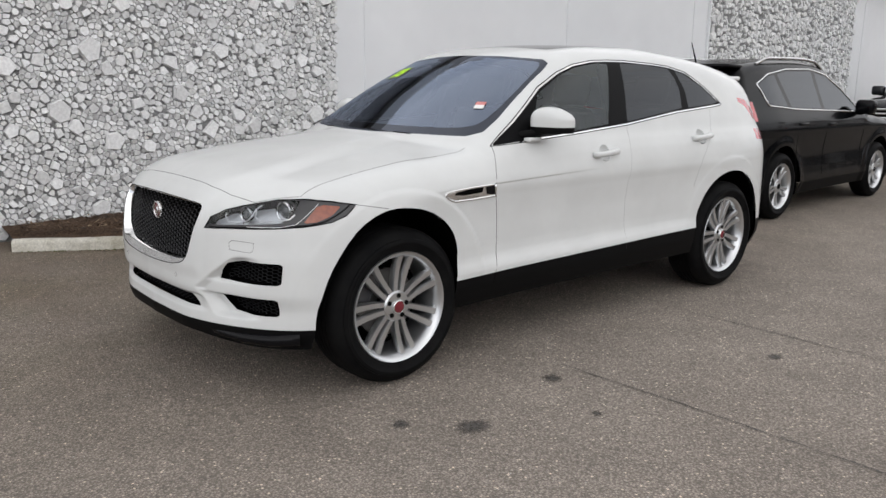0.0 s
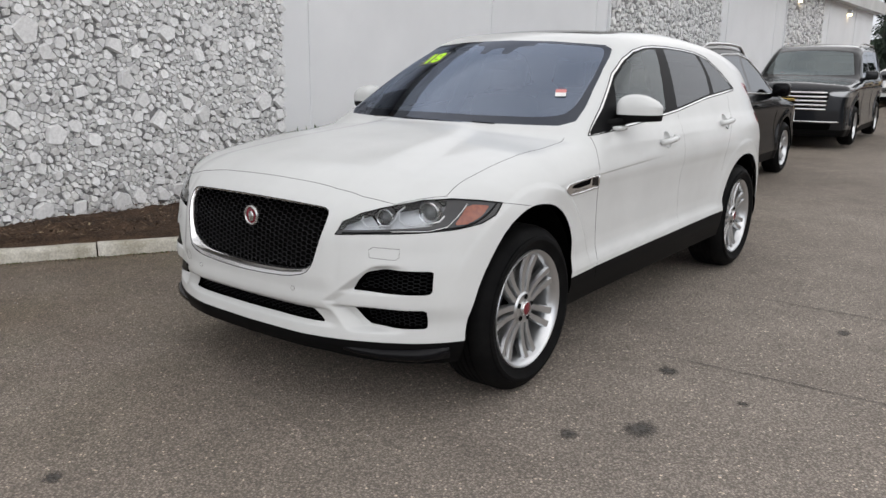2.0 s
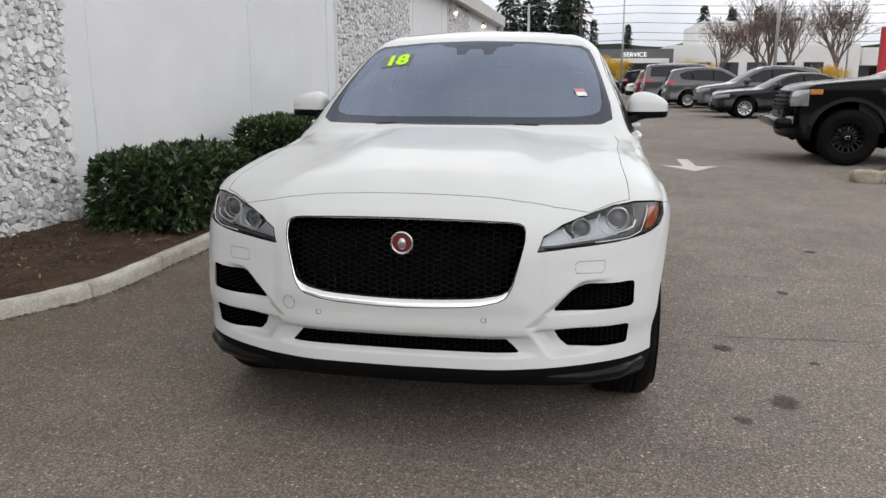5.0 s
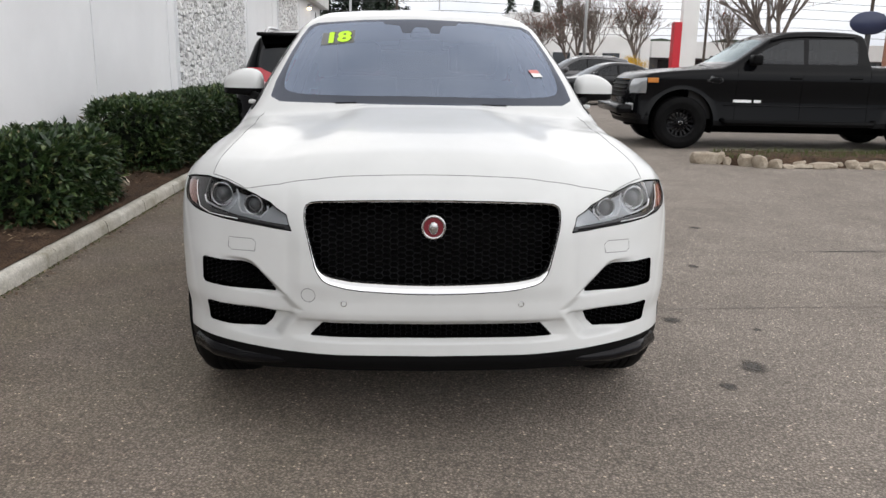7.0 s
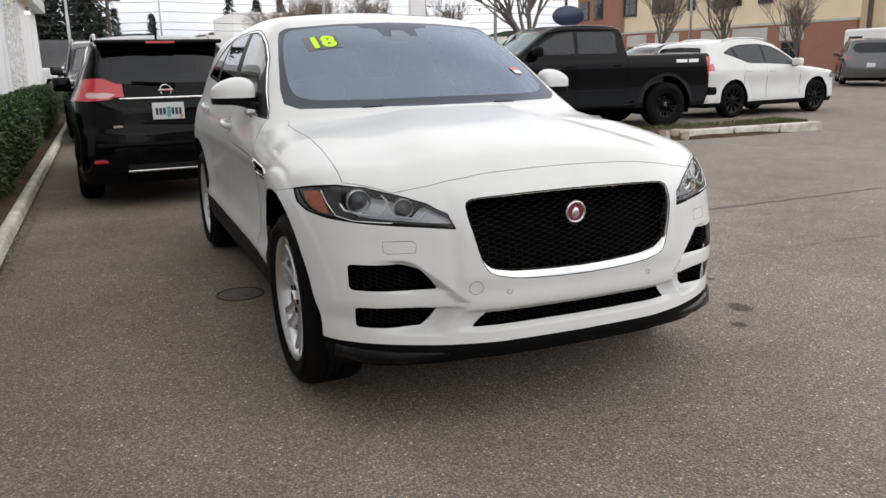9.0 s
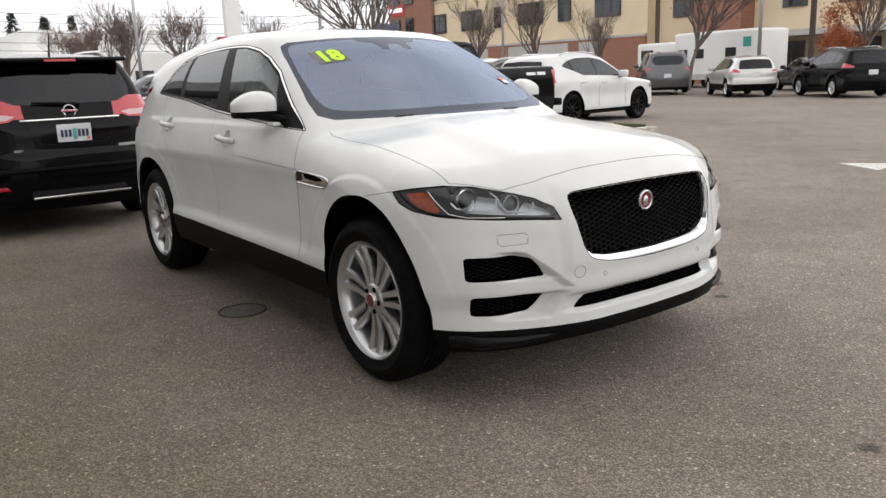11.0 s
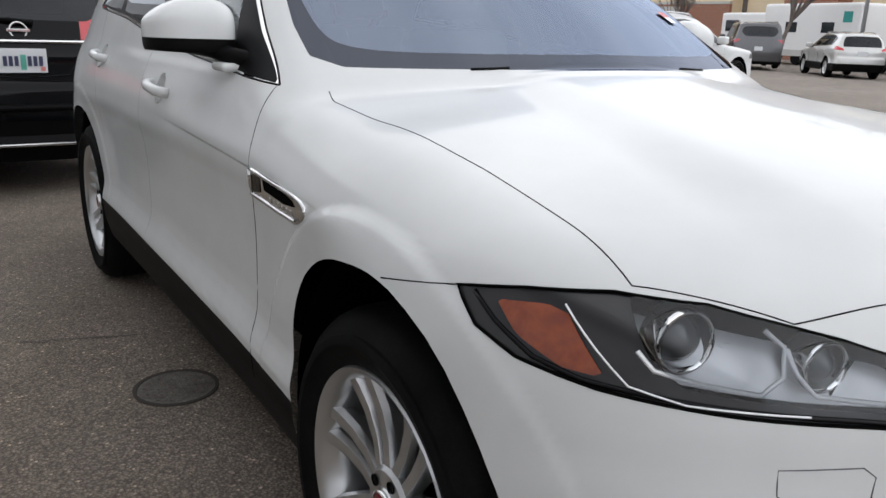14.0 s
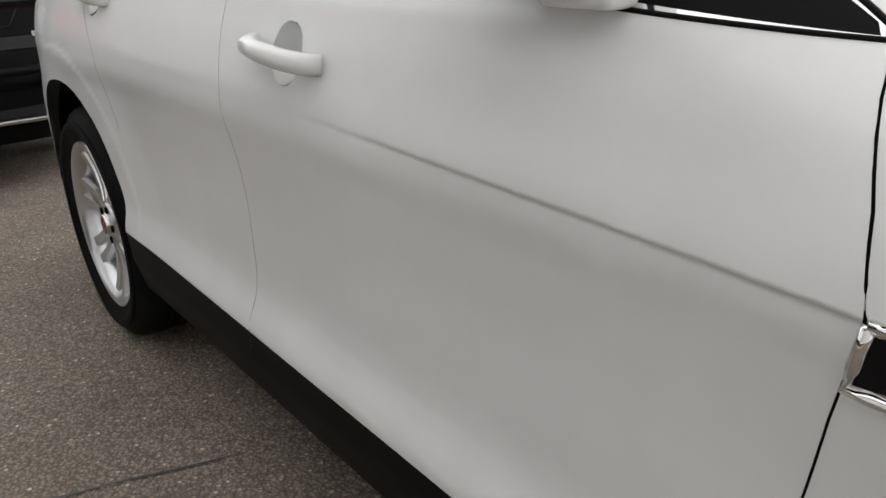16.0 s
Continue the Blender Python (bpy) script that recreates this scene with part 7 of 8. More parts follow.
for s in (1, -1):
    part("side_step", tube([(-1.25, s * 1.0, 0.50), (-1.2, s * 1.06, 0.46), (1.2, s * 1.06, 0.46), (1.25, s * 1.0, 0.50)], 0.045, 8), M_BLACK, truck, "black tubular side step", smooth=True)
    y = s * (float(ts.y_at(np.array([-1.35]), np.array([1.10]))[0]) + 0.004)
    part("wing_badge", lathe_into(bmesh.new(), [(0.085, -0.004), (0.085, 0.008), (0.06, 0.01), (0.058, -0.004)], 24, "y", Matrix.Translation((-1.42, y, 1.15)) @ Matrix.Diagonal((1.5, 1, 0.8, 1))), M_SILVERLINE, truck, "oval chrome wing badge", smooth=True)
    part("model_lettering", box(-1.10, y - 0.004, 0.79, -0.80, y + 0.004, 0.835), M_SILVERLINE, truck, "chrome bar in place of a model name")
    part("model_lettering", box(-0.76, y - 0.004, 0.79, -0.64, y + 0.004, 0.835), M_SILVERLINE, truck)
    part("bed_lettering", box(2.18, s * 0.995 - 0.004, 1.24, 2.42, s * 0.995 + 0.004, 1.30), M_SILVERLINE, truck, "silver bar in place of a trim name")
    part("bed_lettering", box(2.46, s * 0.995 - 0.004, 1.24, 2.68, s * 0.995 + 0.004, 1.305), M_SILVERLINE, truck)
    part("waist_strip", tube([(x, s * (float(ts.y_at(np.array([x]), np.array([0.74]))[0]) + 0.002), 0.74) for x in (-1.25, -0.6, 0.1, 0.8, 1.45)], 0.012, 6), M_GLOSSBLACK, truck, smooth=True)
    my = float(ts.y_at(np.array([-2.42]), np.array([1.12]))[0])
    part("amber_marker", box(-2.52, s * my - 0.02, 1.09, -2.34, s * my + 0.012, 1.17, bevel=0.012), M_AMBERLAMP, truck, "amber side lamp")
    part("fog_lamp", box(-2.80, s * 0.80 - 0.09, 0.62, -2.70, s * 0.80 + 0.09, 0.75, bevel=0.02), M_CLEARLENS, truck)
    part("window_visor", tube([(-0.55, s * 0.86, 1.80), (-0.3, s * 0.84, 1.86), (0.0, s * 0.83, 1.885), (0.85, s * 0.83, 1.885)], 0.015, 6), M_GLOSSBLACK, truck, smooth=True)
part("front_bumper", box(-2.98, -0.92, 0.56, -2.72, 0.92, 0.72, bevel=0.05, seg=3), M_BLACKPAINT, truck, "black front bumper", smooth=True)
part("rear_bumper", box(3.0, -0.95, 0.58, 3.20, 0.95, 0.74, bevel=0.04, seg=3), M_BLACK, truck, "black rear bumper", smooth=True)

# the white crossover beyond, heading away from the pickup
MUR = stretched(CROSSOVER, 1.04, 1.0, 1.03, wheel=0.375, clad=0.34, rails=(0.0, 1.5), tumble=0.27,
    dlo=[(-0.80, 1.10), (-0.40, 1.36), (0.0, 1.52), (0.4, 1.575), (1.0, 1.56), (1.35, 1.50), (1.62, 1.38), (1.2, 1.26), (0.9, 1.16), (0.2, 1.14)])
mur, _ = make_car("white_crossover", "glossy white crossover with black wheels", MUR, M_WHITE, M_PRIVACY, W_BLACK)
mur.matrix_basis = pose(9.95, -12.35, 0, 0, 0, 97)

# ---- rows of parked cars farther off ----
SEDAN = stretched(CROSSOVER, 1.03, 0.86, 1.0, wheel=0.335,
    prof=[(-2.5, 0.62), (-2.38, 0.78), (-2.1, 0.86), (-1.5, 0.93), (-1.02, 0.98), (-0.85, 1.05), (-0.4, 1.28), (-0.1, 1.40), (0.3, 1.455), (0.8, 1.44), (1.2, 1.34), (1.6, 1.16), (1.85, 1.07), (2.2, 1.04), (2.42, 0.98), (2.5, 0.9)],
    belt=0.98, roof=1.45, dlo=[(-0.62, 0.98), (-0.25, 1.20), (0.05, 1.33), (0.4, 1.37), (0.8, 1.36), (1.15, 1.26), (1.42, 1.10), (1.0, 1.03), (0.2, 1.0)],
    back=[(-0.2, 1.08), (0.60, 1.08), (0.5, 1.30), (-0.2, 1.34)], back_x=0.9, tail=[(0.2, 2.3), (0.4, 2.4), (0.8, 2.43), (1.05, 2.36), (1.5, 2.2)], rails=(0.0, 0.0), mirror=(-0.5, 0.97))
del SEDAN["rails"]
WAGON = stretched(CROSSOVER, 1.04, 0.93, 0.97, wheel=0.335, clad=0.50)
for sp in (WAGON,):
    sp["rails"] = (0.0, 1.6)
TALL = stretched(BIG, 0.98, 1.0, 1.0)
TALL["rear_lamp"] = [(0.70, 1.06), (1.05, 1.06), (1.05, 1.22), (0.70, 1.20)]
TALL["back"] = [(-0.2, 1.30), (0.72, 1.30), (0.66, 1.70), (-0.2, 1.72)]
TALL["back_x"] = 2.2

makes = {}


def parked(kind, sp, paint, label, x, y, rz, name="parked_car", group="parked cars"):
    """A parked car; the first of a kind is built, the others copied."""
    if kind not in makes:
        ob, _ = make_car(name, label, sp, paint, M_PRIVACY, W_PLAIN, res=0.075)
        plate_on(ob, float(sp["tail"][len(sp["tail"]) // 2][1]) + 0.012, 0, 0.85 if sp is not SEDAN else 0.75, 1, False)
        makes[kind] = ob
    else:
        ob = copy_thing(makes[kind], pose(0, 0, 0))
        ob.name = name
    ob.matrix_basis = pose(x, y, 0, 0, 0, rz)
    return tagged(ob, label, group=group)


# far side of the lane, seen from behind
parked("tall_grey", TALL, M_GREYPAINT, "tall grey sport utility car seen from behind", 19.7, -28.3, 134)
parked("wagon_silver", WAGON, M_SILVER, "silver estate car with roof rails", 14.6, -26.7, 138)
parked("cross_black", CROSSOVER, M_BLACKPAINT, "black crossover on the far side", 10.2, -26.2, 142)
parked("sedan_dark", SEDAN, M_DARKPAINT, "dark saloon behind the others", 14.2, -31.5, 140)
parked("tall_grey", TALL, M_GREYPAINT, "grey sport utility car near the brick building", 29.5, -31.5, 100)
parked("wagon_silver", WAGON, M_SILVER, "silver estate car by the far kerb", 5.0, -30.5, 150)
# row along the lane, noses to the lane
parked("sedan_dark", SEDAN, M_DARKPAINT, "dark saloon in the parking row", 22.9, -7.0, -90)
parked("cross_grey", CROSSOVER, M_GREYPAINT, "grey crossover with its nose to the lane", 27.0, -6.9, -90)
parked("cross_grey", CROSSOVER, M_GREYPAINT, "grey crossover in the parking row", 31.0, -6.1, 90)
parked("tall_grey", TALL, M_GREYPAINT, "tall grey sport utility car in the parking row", 34.8, -5.7, 90)
parked("cross_red", CROSSOVER, M_REDPAINT, "dark red crossover in the parking row", 38.6, -5.3, 90)
parked("wagon_silver", WAGON, M_SILVER, "silver estate car in the parking row", 42.6, -5.1, -90)
parked("cross_black", CROSSOVER, M_BLACKPAINT, "black crossover in the parking row", 47.0, -4.9, 90)
parked("cross_grey", CROSSOVER, M_GREYPAINT, "grey crossover behind the pickup", 13.9, -12.6, -92)
# by the wall, beyond the large dark car
parked("sedan_white", SEDAN, M_WHITE, "white saloon parked by the wall", 32.6, 2.45, 0)
parked("cross_red", CROSSOVER, M_REDPAINT, "dark red crossover parked by the wall", 37.2, 2.35, 180)
PICK2 = dict(PICK, clad=0.40, bottom=0.34, wheel=0.37, arch=0.06)
ob = parked("pick_white", PICK2, M_WHITE, "white pickup parked across the lane's end", 57.0, 2.6, 92, "white_pickup")
parked("sedan_dark", SEDAN, M_DARKPAINT, "dark grey saloon across the lane's end", 60.5, -1.9, 60)
for p in (W_SPORT, W_BLACK, W_OFFROAD, W_PLAIN):
    discard(p)

# ---- planted island ----
isle = thing("planted_island", "low planted traffic island with stone edging and patchy grass", "traffic island", kind="structure")
bm = bmesh.new()
rows = []
for k in range(40):
    t = k / 39
    y = -4.15 - 6.1 * t
    xa = 5.75 + 0.35 * math.cos(t * 5) * 0.3 + 0.5 * max(0, 1 - t * 8) ** 2
    xb = 6.72 + 0.25 * t - 0.6 * max(0, 1 - t * 8) ** 2
    rows.append([bm.verts.new((xa + (xb - xa) * i / 9, y, 0.0 if i in (0, 9) or k in (0, 39) else 0.10 + 0.05 * math.sin(math.pi * i / 9) + 0.03 * noise.noise((i * 0.6, y * 1.7, 4)))) for i in range(10)])
for u, v in zip(rows, rows[1:]):
    for i in range(9):
        bm.faces.new((u[i], v[i], v[i + 1], u[i + 1]))
part("island_soil", bm, M_SOIL, isle, smooth=True)
for k in range(23):
    t = k / 22
    r = random.Random(k)
    y = -4.3 - 2.9 * t + r.uniform(-0.05, 0.05)
    st = bmesh.new()
    bmesh.ops.create_icosphere(st, subdivisions=2, radius=1.0)
    a, b, c = r.choice((0.06, 0.09, 0.12, 0.22)), r.uniform(0.06, 0.14), r.choice((0.03, 0.05, 0.07, 0.10))
    for v in st.verts:
        v.co = Vector([math.copysign(abs(q) ** 0.6, q) for q in v.co]) * (1 + 0.28 * noise.noise(v.co * 1.3 + Vector((k, 0, 0))))
        v.co = Vector((v.co.x * b, v.co.y * a, v.co.z * c))
    ob = part("edging_stone", st, M_ISLESTONE, isle, "pale sandstone edging block", angle=25)
    ob.matrix_basis = pose(5.80 + 0.35 * max(0, 1 - t * 6) + r.uniform(-0.10, 0.12), y, c * 0.7, r.uniform(-8, 8), r.uniform(-8, 8), r.uniform(-20, 20))
for k in range(3):
    y0, y1 = -7.2 - k * 1.02, -8.2 - k * 1.02
    part("island_kerb", box(5.72, y1 + 0.01, -0.02, 5.90, y0 - 0.01, 0.15, bevel=0.02), M_KERB, isle)
verts, faces = [], []
r = random.Random(9)
for k in range(5200):
    y, x = -10.1 + 5.6 * r.uniform(0, 1) ** 2.2, r.uniform(5.92, 6.75)
    h, a = r.uniform(0.03, 0.10), r.uniform(0, 3.14)
    i = len(verts)
    c, d = 0.008 * math.cos(a), 0.008 * math.sin(a)
    verts += [(x - c, y - d, 0.10), (x + c, y + d, 0.10), (x + r.uniform(-0.03, 0.03), y + r.uniform(-0.03, 0.03), 0.12 + h)]
    faces.append((i, i + 1, i + 2))
gr = new("island_grass", mesh_of("island_grass", verts, faces, M_GRASS))
tagged(gr, "short patchy grass on the island", "grass", kind="stuff")

# ---- trees ----
M_BARK = mat("grey_brown_bark", (0.11, 0.085, 0.07), 0.95)
varied(M_BARK, 6.0, (0.10, 0.082, 0.072), (0.19, 0.16, 0.14), 0.3, 40.0)
M_REDLEAF = mat("last_red_leaves", (0.22, 0.07, 0.04), 0.8)
M_ORANGE = mat("orange_leaves", (0.38, 0.12, 0.05), 0.8)
M_GOLD = mat("golden_leaves", (0.62, 0.40, 0.03), 0.8)
M_NEEDLE = mat("dark_needles", (0.018, 0.032, 0.022), 0.9)
nn, nl, nb = nodes_of(M_NEEDLE)
n_geo = nn.new("ShaderNodeNewGeometry")
nl.new(ramp(M_NEEDLE, n_geo.outputs["Random Per Island"], [(0.0, (0.010, 0.018, 0.013)), (1.0, (0.038, 0.058, 0.036))]), nb.inputs["Base Color"])


def bare_tree(name, label, height, seed, leaf_mat, leaves, spread=0.55, low=0.22):
    """A leafless, many-stemmed tree with a fan of fine branches and a few last leaves."""
    r = random.Random(seed)
    ob = thing(name, label, "tree")
    bm, tips = bmesh.new(), []

    def grow(p, d, length, radius, depth):
        pts = [p]
        for _ in range(3):
            d = (d + Vector((r.gauss(0, 0.10), r.gauss(0, 0.10), r.gauss(0.05, 0.06)))).normalized()
            p = p + d * length / 3
            pts.append(p)
        tube_into(bm, pts, max(radius, 0.006), 5 if depth < 2 else 3, taper=lambda t: 1 - 0.45 * t)
        tips.append(p)
        if depth < 5:
            for _ in range(r.choice((2, 3, 4) if depth < 3 else (3, 4, 5)) if depth else 9):
                a, s = r.uniform(0, 6.28), spread * r.uniform(0.45, 1.1) * (1.0 if depth else 0.9)
                side = Vector((math.cos(a), math.sin(a), 0))
                grow(pts[r.choice((2, 3))] if depth else pts[-1], (d * math.cos(s) + side * math.sin(s)).normalized(), length * r.uniform(0.55, 0.8) * (1.25 if depth == 0 else 1), radius * 0.55, depth + 1)

    grow(Vector((0, 0, -0.05)), Vector((0, 0, 1)), height * low, height * 0.0145, 0)
    part("trunk", bm, M_BARK, ob, "grey-brown trunk and bare branches")
    verts, faces = [], []
    for _ in range(leaves):
        p = r.choice(tips) + Vector((r.gauss(0, 0.12), r.gauss(0, 0.12), r.gauss(-0.05, 0.12)))
        d = Vector((r.gauss(0, 1), r.gauss(0, 1), r.gauss(-0.4, 0.6))).normalized()
        leaf_into(verts, faces, p, d, Vector((r.gauss(0, 1), r.gauss(0, 1), 1)), r.uniform(0.06, 0.11), r.uniform(0.04, 0.07))
    if verts:
        lo = new("crown", mesh_of("crown", verts, faces, leaf_mat))
        lo.parent = ob
        tagged(lo, "few last leaves", kind="stuff")
    return ob


def scaled_copy(ob, x, y, rz, s):
    c = copy_thing(ob, pose(x, y, 0, 0, 0, rz))
    c.matrix_basis = pose(x, y, 0, 0, 0, rz) @ Matrix.Scale(s, 4)
    return c


tree_a = bare_tree("bare_tree", "bare autumn tree with a few reddish leaves", 7.5, 3, M_REDLEAF, 800)
tree_a.matrix_basis = pose(13.6, -9.0, 0, 0, 0, 40)
tree_b = bare_tree("bare_tree", "bare slender tree with upswept branches", 8.5, 8, M_REDLEAF, 260, 0.46, 0.22)
tree_b.matrix_basis = pose(30.4, -31.0, 0)
for proto, x, y, rz, s in ((tree_a, 45, -15, 10, 1.15), (tree_b, 45, -11.3, 70, 1.0), (tree_a, 58, -13, 130, 1.2), (tree_a, 20.7, -31.8, 200, 1.3), (tree_b, 37.5, -31, 150, 1.0), (tree_b, 26.5, -32, 20, 0.75),
                           (tree_b, 63, -16, 260, 1.1), (tree_a, 52, -9.2, 300, 1.0), (tree_b, 13.0, -33, 90, 0.85), (tree_b, 52, -24, 33, 1.0)):
    scaled_copy(proto, x, y, rz, s)


def leafy(name, label, h, w, n, seed, material, z0=0.3):
    """A small tree or shrub: trunk and a crown of many small leaves with gaps."""
    r = random.Random(seed)
    ob = thing(name, label, "tree" if h > 2.5 else "shrub")
    part("trunk", tube([(0, 0, -0.05), (0.03, 0, h * 0.3), (-0.04, 0.02, h * 0.6), (0, 0, h * 0.85)], 0.06, 6, taper=lambda t: 1 - 0.8 * t), M_BARK, ob)
    verts, faces = [], []
    lumps = [Vector((r.gauss(0, w * 0.24), r.gauss(0, w * 0.24), r.uniform(z0 + 0.15 * h, h * 0.92))) for _ in range(26)]
    for _ in range(n):
        c = r.choice(lumps)
        p = c + Vector((r.gauss(0, w * 0.12), r.gauss(0, w * 0.12), r.gauss(0, h * 0.06)))
        d = Vector((r.gauss(0, 1), r.gauss(0, 1), r.gauss(-0.2, 0.7))).normalized()
        leaf_into(verts, faces, p, d, Vector((r.gauss(0, 1), r.gauss(0, 1), 1)), r.uniform(0.09, 0.17), r.uniform(0.06, 0.10))
    lo = new("crown", mesh_of("crown", verts, faces, material))
    lo.parent = ob
    tagged(lo, kind="stuff")
    return ob


leafy("autumn_tree", "small tree with dense orange autumn leaves", 4.6, 1.9, 3400, 4, M_ORANGE, 1.0).matrix_basis = pose(13.25, -31.95, 0) @ Matrix.Scale(0.85, 4)
gold = leafy("golden_shrub", "shrub with golden yellow autumn leaves", 3.2, 3.0, 5200, 5, M_GOLD)
gold.matrix_basis = pose(66, 1.55, 0) @ Matrix.Scale(0.9, 4)
scaled_copy(gold, 66, -2.75, 80, 0.95)
scaled_copy(gold, 58, -8.4, 140, 0.8)
scaled_copy(gold, 44.5, -14.0, 200, 0.62)
scaled_copy(gold, 37.0, -33.0, 20, 0.7)


def conifer(height, seed):
    r = random.Random(seed)
    ob = thing("conifer", "tall dark green conifer in the distance", "tree")
    part("trunk", tube([(0, 0, -0.1), (0, 0, height)], height * 0.012, 6, taper=lambda t: 1 - 0.9 * t), M_BARK, ob)
    verts, faces = [], []
    z = height * 0.10
    while z < height * 0.98:
        reach = height * 0.19 * (1 - z / height) ** 0.8 * r.uniform(0.75, 1.15)
        for k in range(11):
            a = r.uniform(0, 6.28)
            d = Vector((math.cos(a), math.sin(a), -0.22))
            m = reach * r.uniform(0.6, 1.1)
            for j in range(max(3, int(m / 0.28))):
                p = Vector((0, 0, z)) + d * m * (j + 1) / max(3, int(m / 0.28)) + Vector((r.gauss(0, 0.12), r.gauss(0, 0.12), r.gauss(0, 0.1)))
                leaf_into(verts, faces, p, (d + Vector((r.gauss(0, 0.5), r.gauss(0, 0.5), r.gauss(-0.3, 0.2)))).normalized(), Vector((r.gauss(0, 0.3), r.gauss(0, 0.3), 1)), r.uniform(0.5, 0.9), r.uniform(0.25, 0.45))
        z += height * 0.022
    lo = new("crown", mesh_of("crown", verts, faces, M_NEEDLE))
    lo.parent = ob
    tagged(lo, kind="stuff")
    return ob


fir = conifer(17.0, 2)
fir.matrix_basis = pose(98, 9.5, 0)
fir2 = conifer(15.0, 6)
fir2.matrix_basis = pose(100, 5.5, 0)
for proto, x, y, s in ((fir, 104, 2.5, 1.05), (fir2, 96, 1.5, 1.1), (fir, 99, 7.0, 0.95), (fir2, 110, 13.0, 0.7), (fir, 112, -1.0, 0.55), (fir2, 118, -6.0, 0.6), (fir, 105, -15.0, 0.62), (fir2, 102, -18.0, 0.66), (fir, 104, -21.5, 0.6), (fir2, 92, 12.5, 0.62), (fir, 120, 4.0, 0.9), (fir2, 118, 16.0, 0.7)):
    scaled_copy(proto, x, y, 37 * x, s)

# ---- far buildings ----
M_BEIGE_WALL = mat("beige_render", (0.62, 0.50, 0.33), 0.9)
varied(M_BEIGE_WALL, 0.5, (0.66, 0.55, 0.38), (0.74, 0.62, 0.44), 0.05)
M_BRICK = mat("red_brick", (0.30, 0.12, 0.07), 0.9)
bn, bl, bb = nodes_of(M_BRICK)
b_tex = bn.new("ShaderNodeTexBrick")
b_tex.inputs["Scale"].default_value = 2.2
b_tex.inputs["Color1"].default_value, b_tex.inputs["Color2"].default_value, b_tex.inputs["Mortar"].default_value = (0.30, 0.12, 0.07, 1), (0.24, 0.09, 0.055, 1), (0.33, 0.27, 0.22, 1)
b_co = bn.new("ShaderNodeTexCoord")
b_map = bn.new("ShaderNodeMapping")
b_map.inputs["Rotation"].default_value = (radians(90), 0, 0)
bl.new(b_co.outputs["Object"], b_map.inputs["Vector"])
bl.new(b_map.outputs[0], b_tex.inputs["Vector"])
bl.new(b_tex.outputs[0], bb.inputs["Base Color"])
M_FRAME = mat("dark_window_frame", (0.04, 0.042, 0.045), 0.5)
M_PANE = mat("dark_window_pane", (0.02, 0.025, 0.03), 0.06, 0, 0.4)
M_CONCRETE = mat("pale_concrete", (0.46, 0.45, 0.43), 0.9)
varied(M_CONCRETE, 0.7, (0.40, 0.39, 0.37), (0.50, 0.49, 0.47), 0.05)
M_DARKGREY = mat("dark_grey_cladding", (0.10, 0.10, 0.11), 0.7)
varied(M_DARKGREY, 0.6, (0.085, 0.085, 0.09), (0.12, 0.12, 0.13), 0.05)
M_WHITEWALL = mat("white_render", (0.70, 0.70, 0.69), 0.85)
varied(M_WHITEWALL, 0.4, (0.74, 0.74, 0.73), (0.82, 0.82, 0.81), 0.03)
# white for letters and sign bars, with a faint glow added
M_GLOWLETTER = mat("glowing_white_letters", (0.85, 0.85, 0.85), 0.5, emit=(1, 1, 1), emit_power=0.4)


def window(parent, x0, x1, y, z0, z1, bars=2):
    w = part("window", box(x0, y - 0.1, z0, x1, y + 0.12, z1), M_FRAME, parent, "dark framed window")
    n = bars
    for k in range(n):
        a, b = x0 + (x1 - x0) * k / n + 0.06, x0 + (x1 - x0) * (k + 1) / n - 0.06
        part("pane", box(a, y + 0.12, z0 + 0.07, b, y + 0.135, z0 + (z1 - z0) * 0.62), M_PANE, w)
        part("pane", box(a, y + 0.12, z0 + (z1 - z0) * 0.66, b, y + 0.135, z1 - 0.07), M_PANE, w)


office = thing("office_building", "beige and red-brick office building of three storeys", "building")
FY = -45.0
part("wall", box(34.0, FY - 16, 0, 60.0, FY, 10.5), M_BEIGE_WALL, office, "beige rendered wall")
part("brick_wing", box(60.0, FY - 16, 0, 67.5, FY + 0.4, 10.5), M_BRICK, office, "red brick corner block")
part("brick_base", box(34.0, FY, 0, 60.0, FY + 0.25, 3.45), M_BRICK, office, "red brick ground floor")
part("stone_band", box(34.0, FY, 3.45, 60.0, FY + 0.3, 3.62), M_CONCRETE, office)
part("wall", box(8.0, FY - 16, 0, 34.0, FY - 1.2, 9.0), M_BEIGE_WALL, office, "beige rendered wall")
part("brick_tower", box(26.2, FY - 2, 0, 29.8, FY + 0.35, 9.6), M_BRICK, office, "red brick pier")
part("roof", box(7.6, FY - 16.3, 10.5, 67.9, FY + 0.5, 10.9), M_CONCRETE, office, "flat roof edge")
part("canopy", box(8.0, FY - 1.2, 2.75, 26.0, FY + 2.2, 3.1), M_CONCRETE, office, "pale entrance canopy")
part("red_sign", box(64.6, FY + 0.42, 7.2, 67.4, FY + 0.5, 8.3), mat("red_sign_board", (0.45, 0.03, 0.04), 0.5), office, "red sign board")
part("sign_bar", box(64.9, FY + 0.5, 7.55, 67.1, FY + 0.52, 7.95), M_GLOWLETTER, office, "white bar in place of lettering")
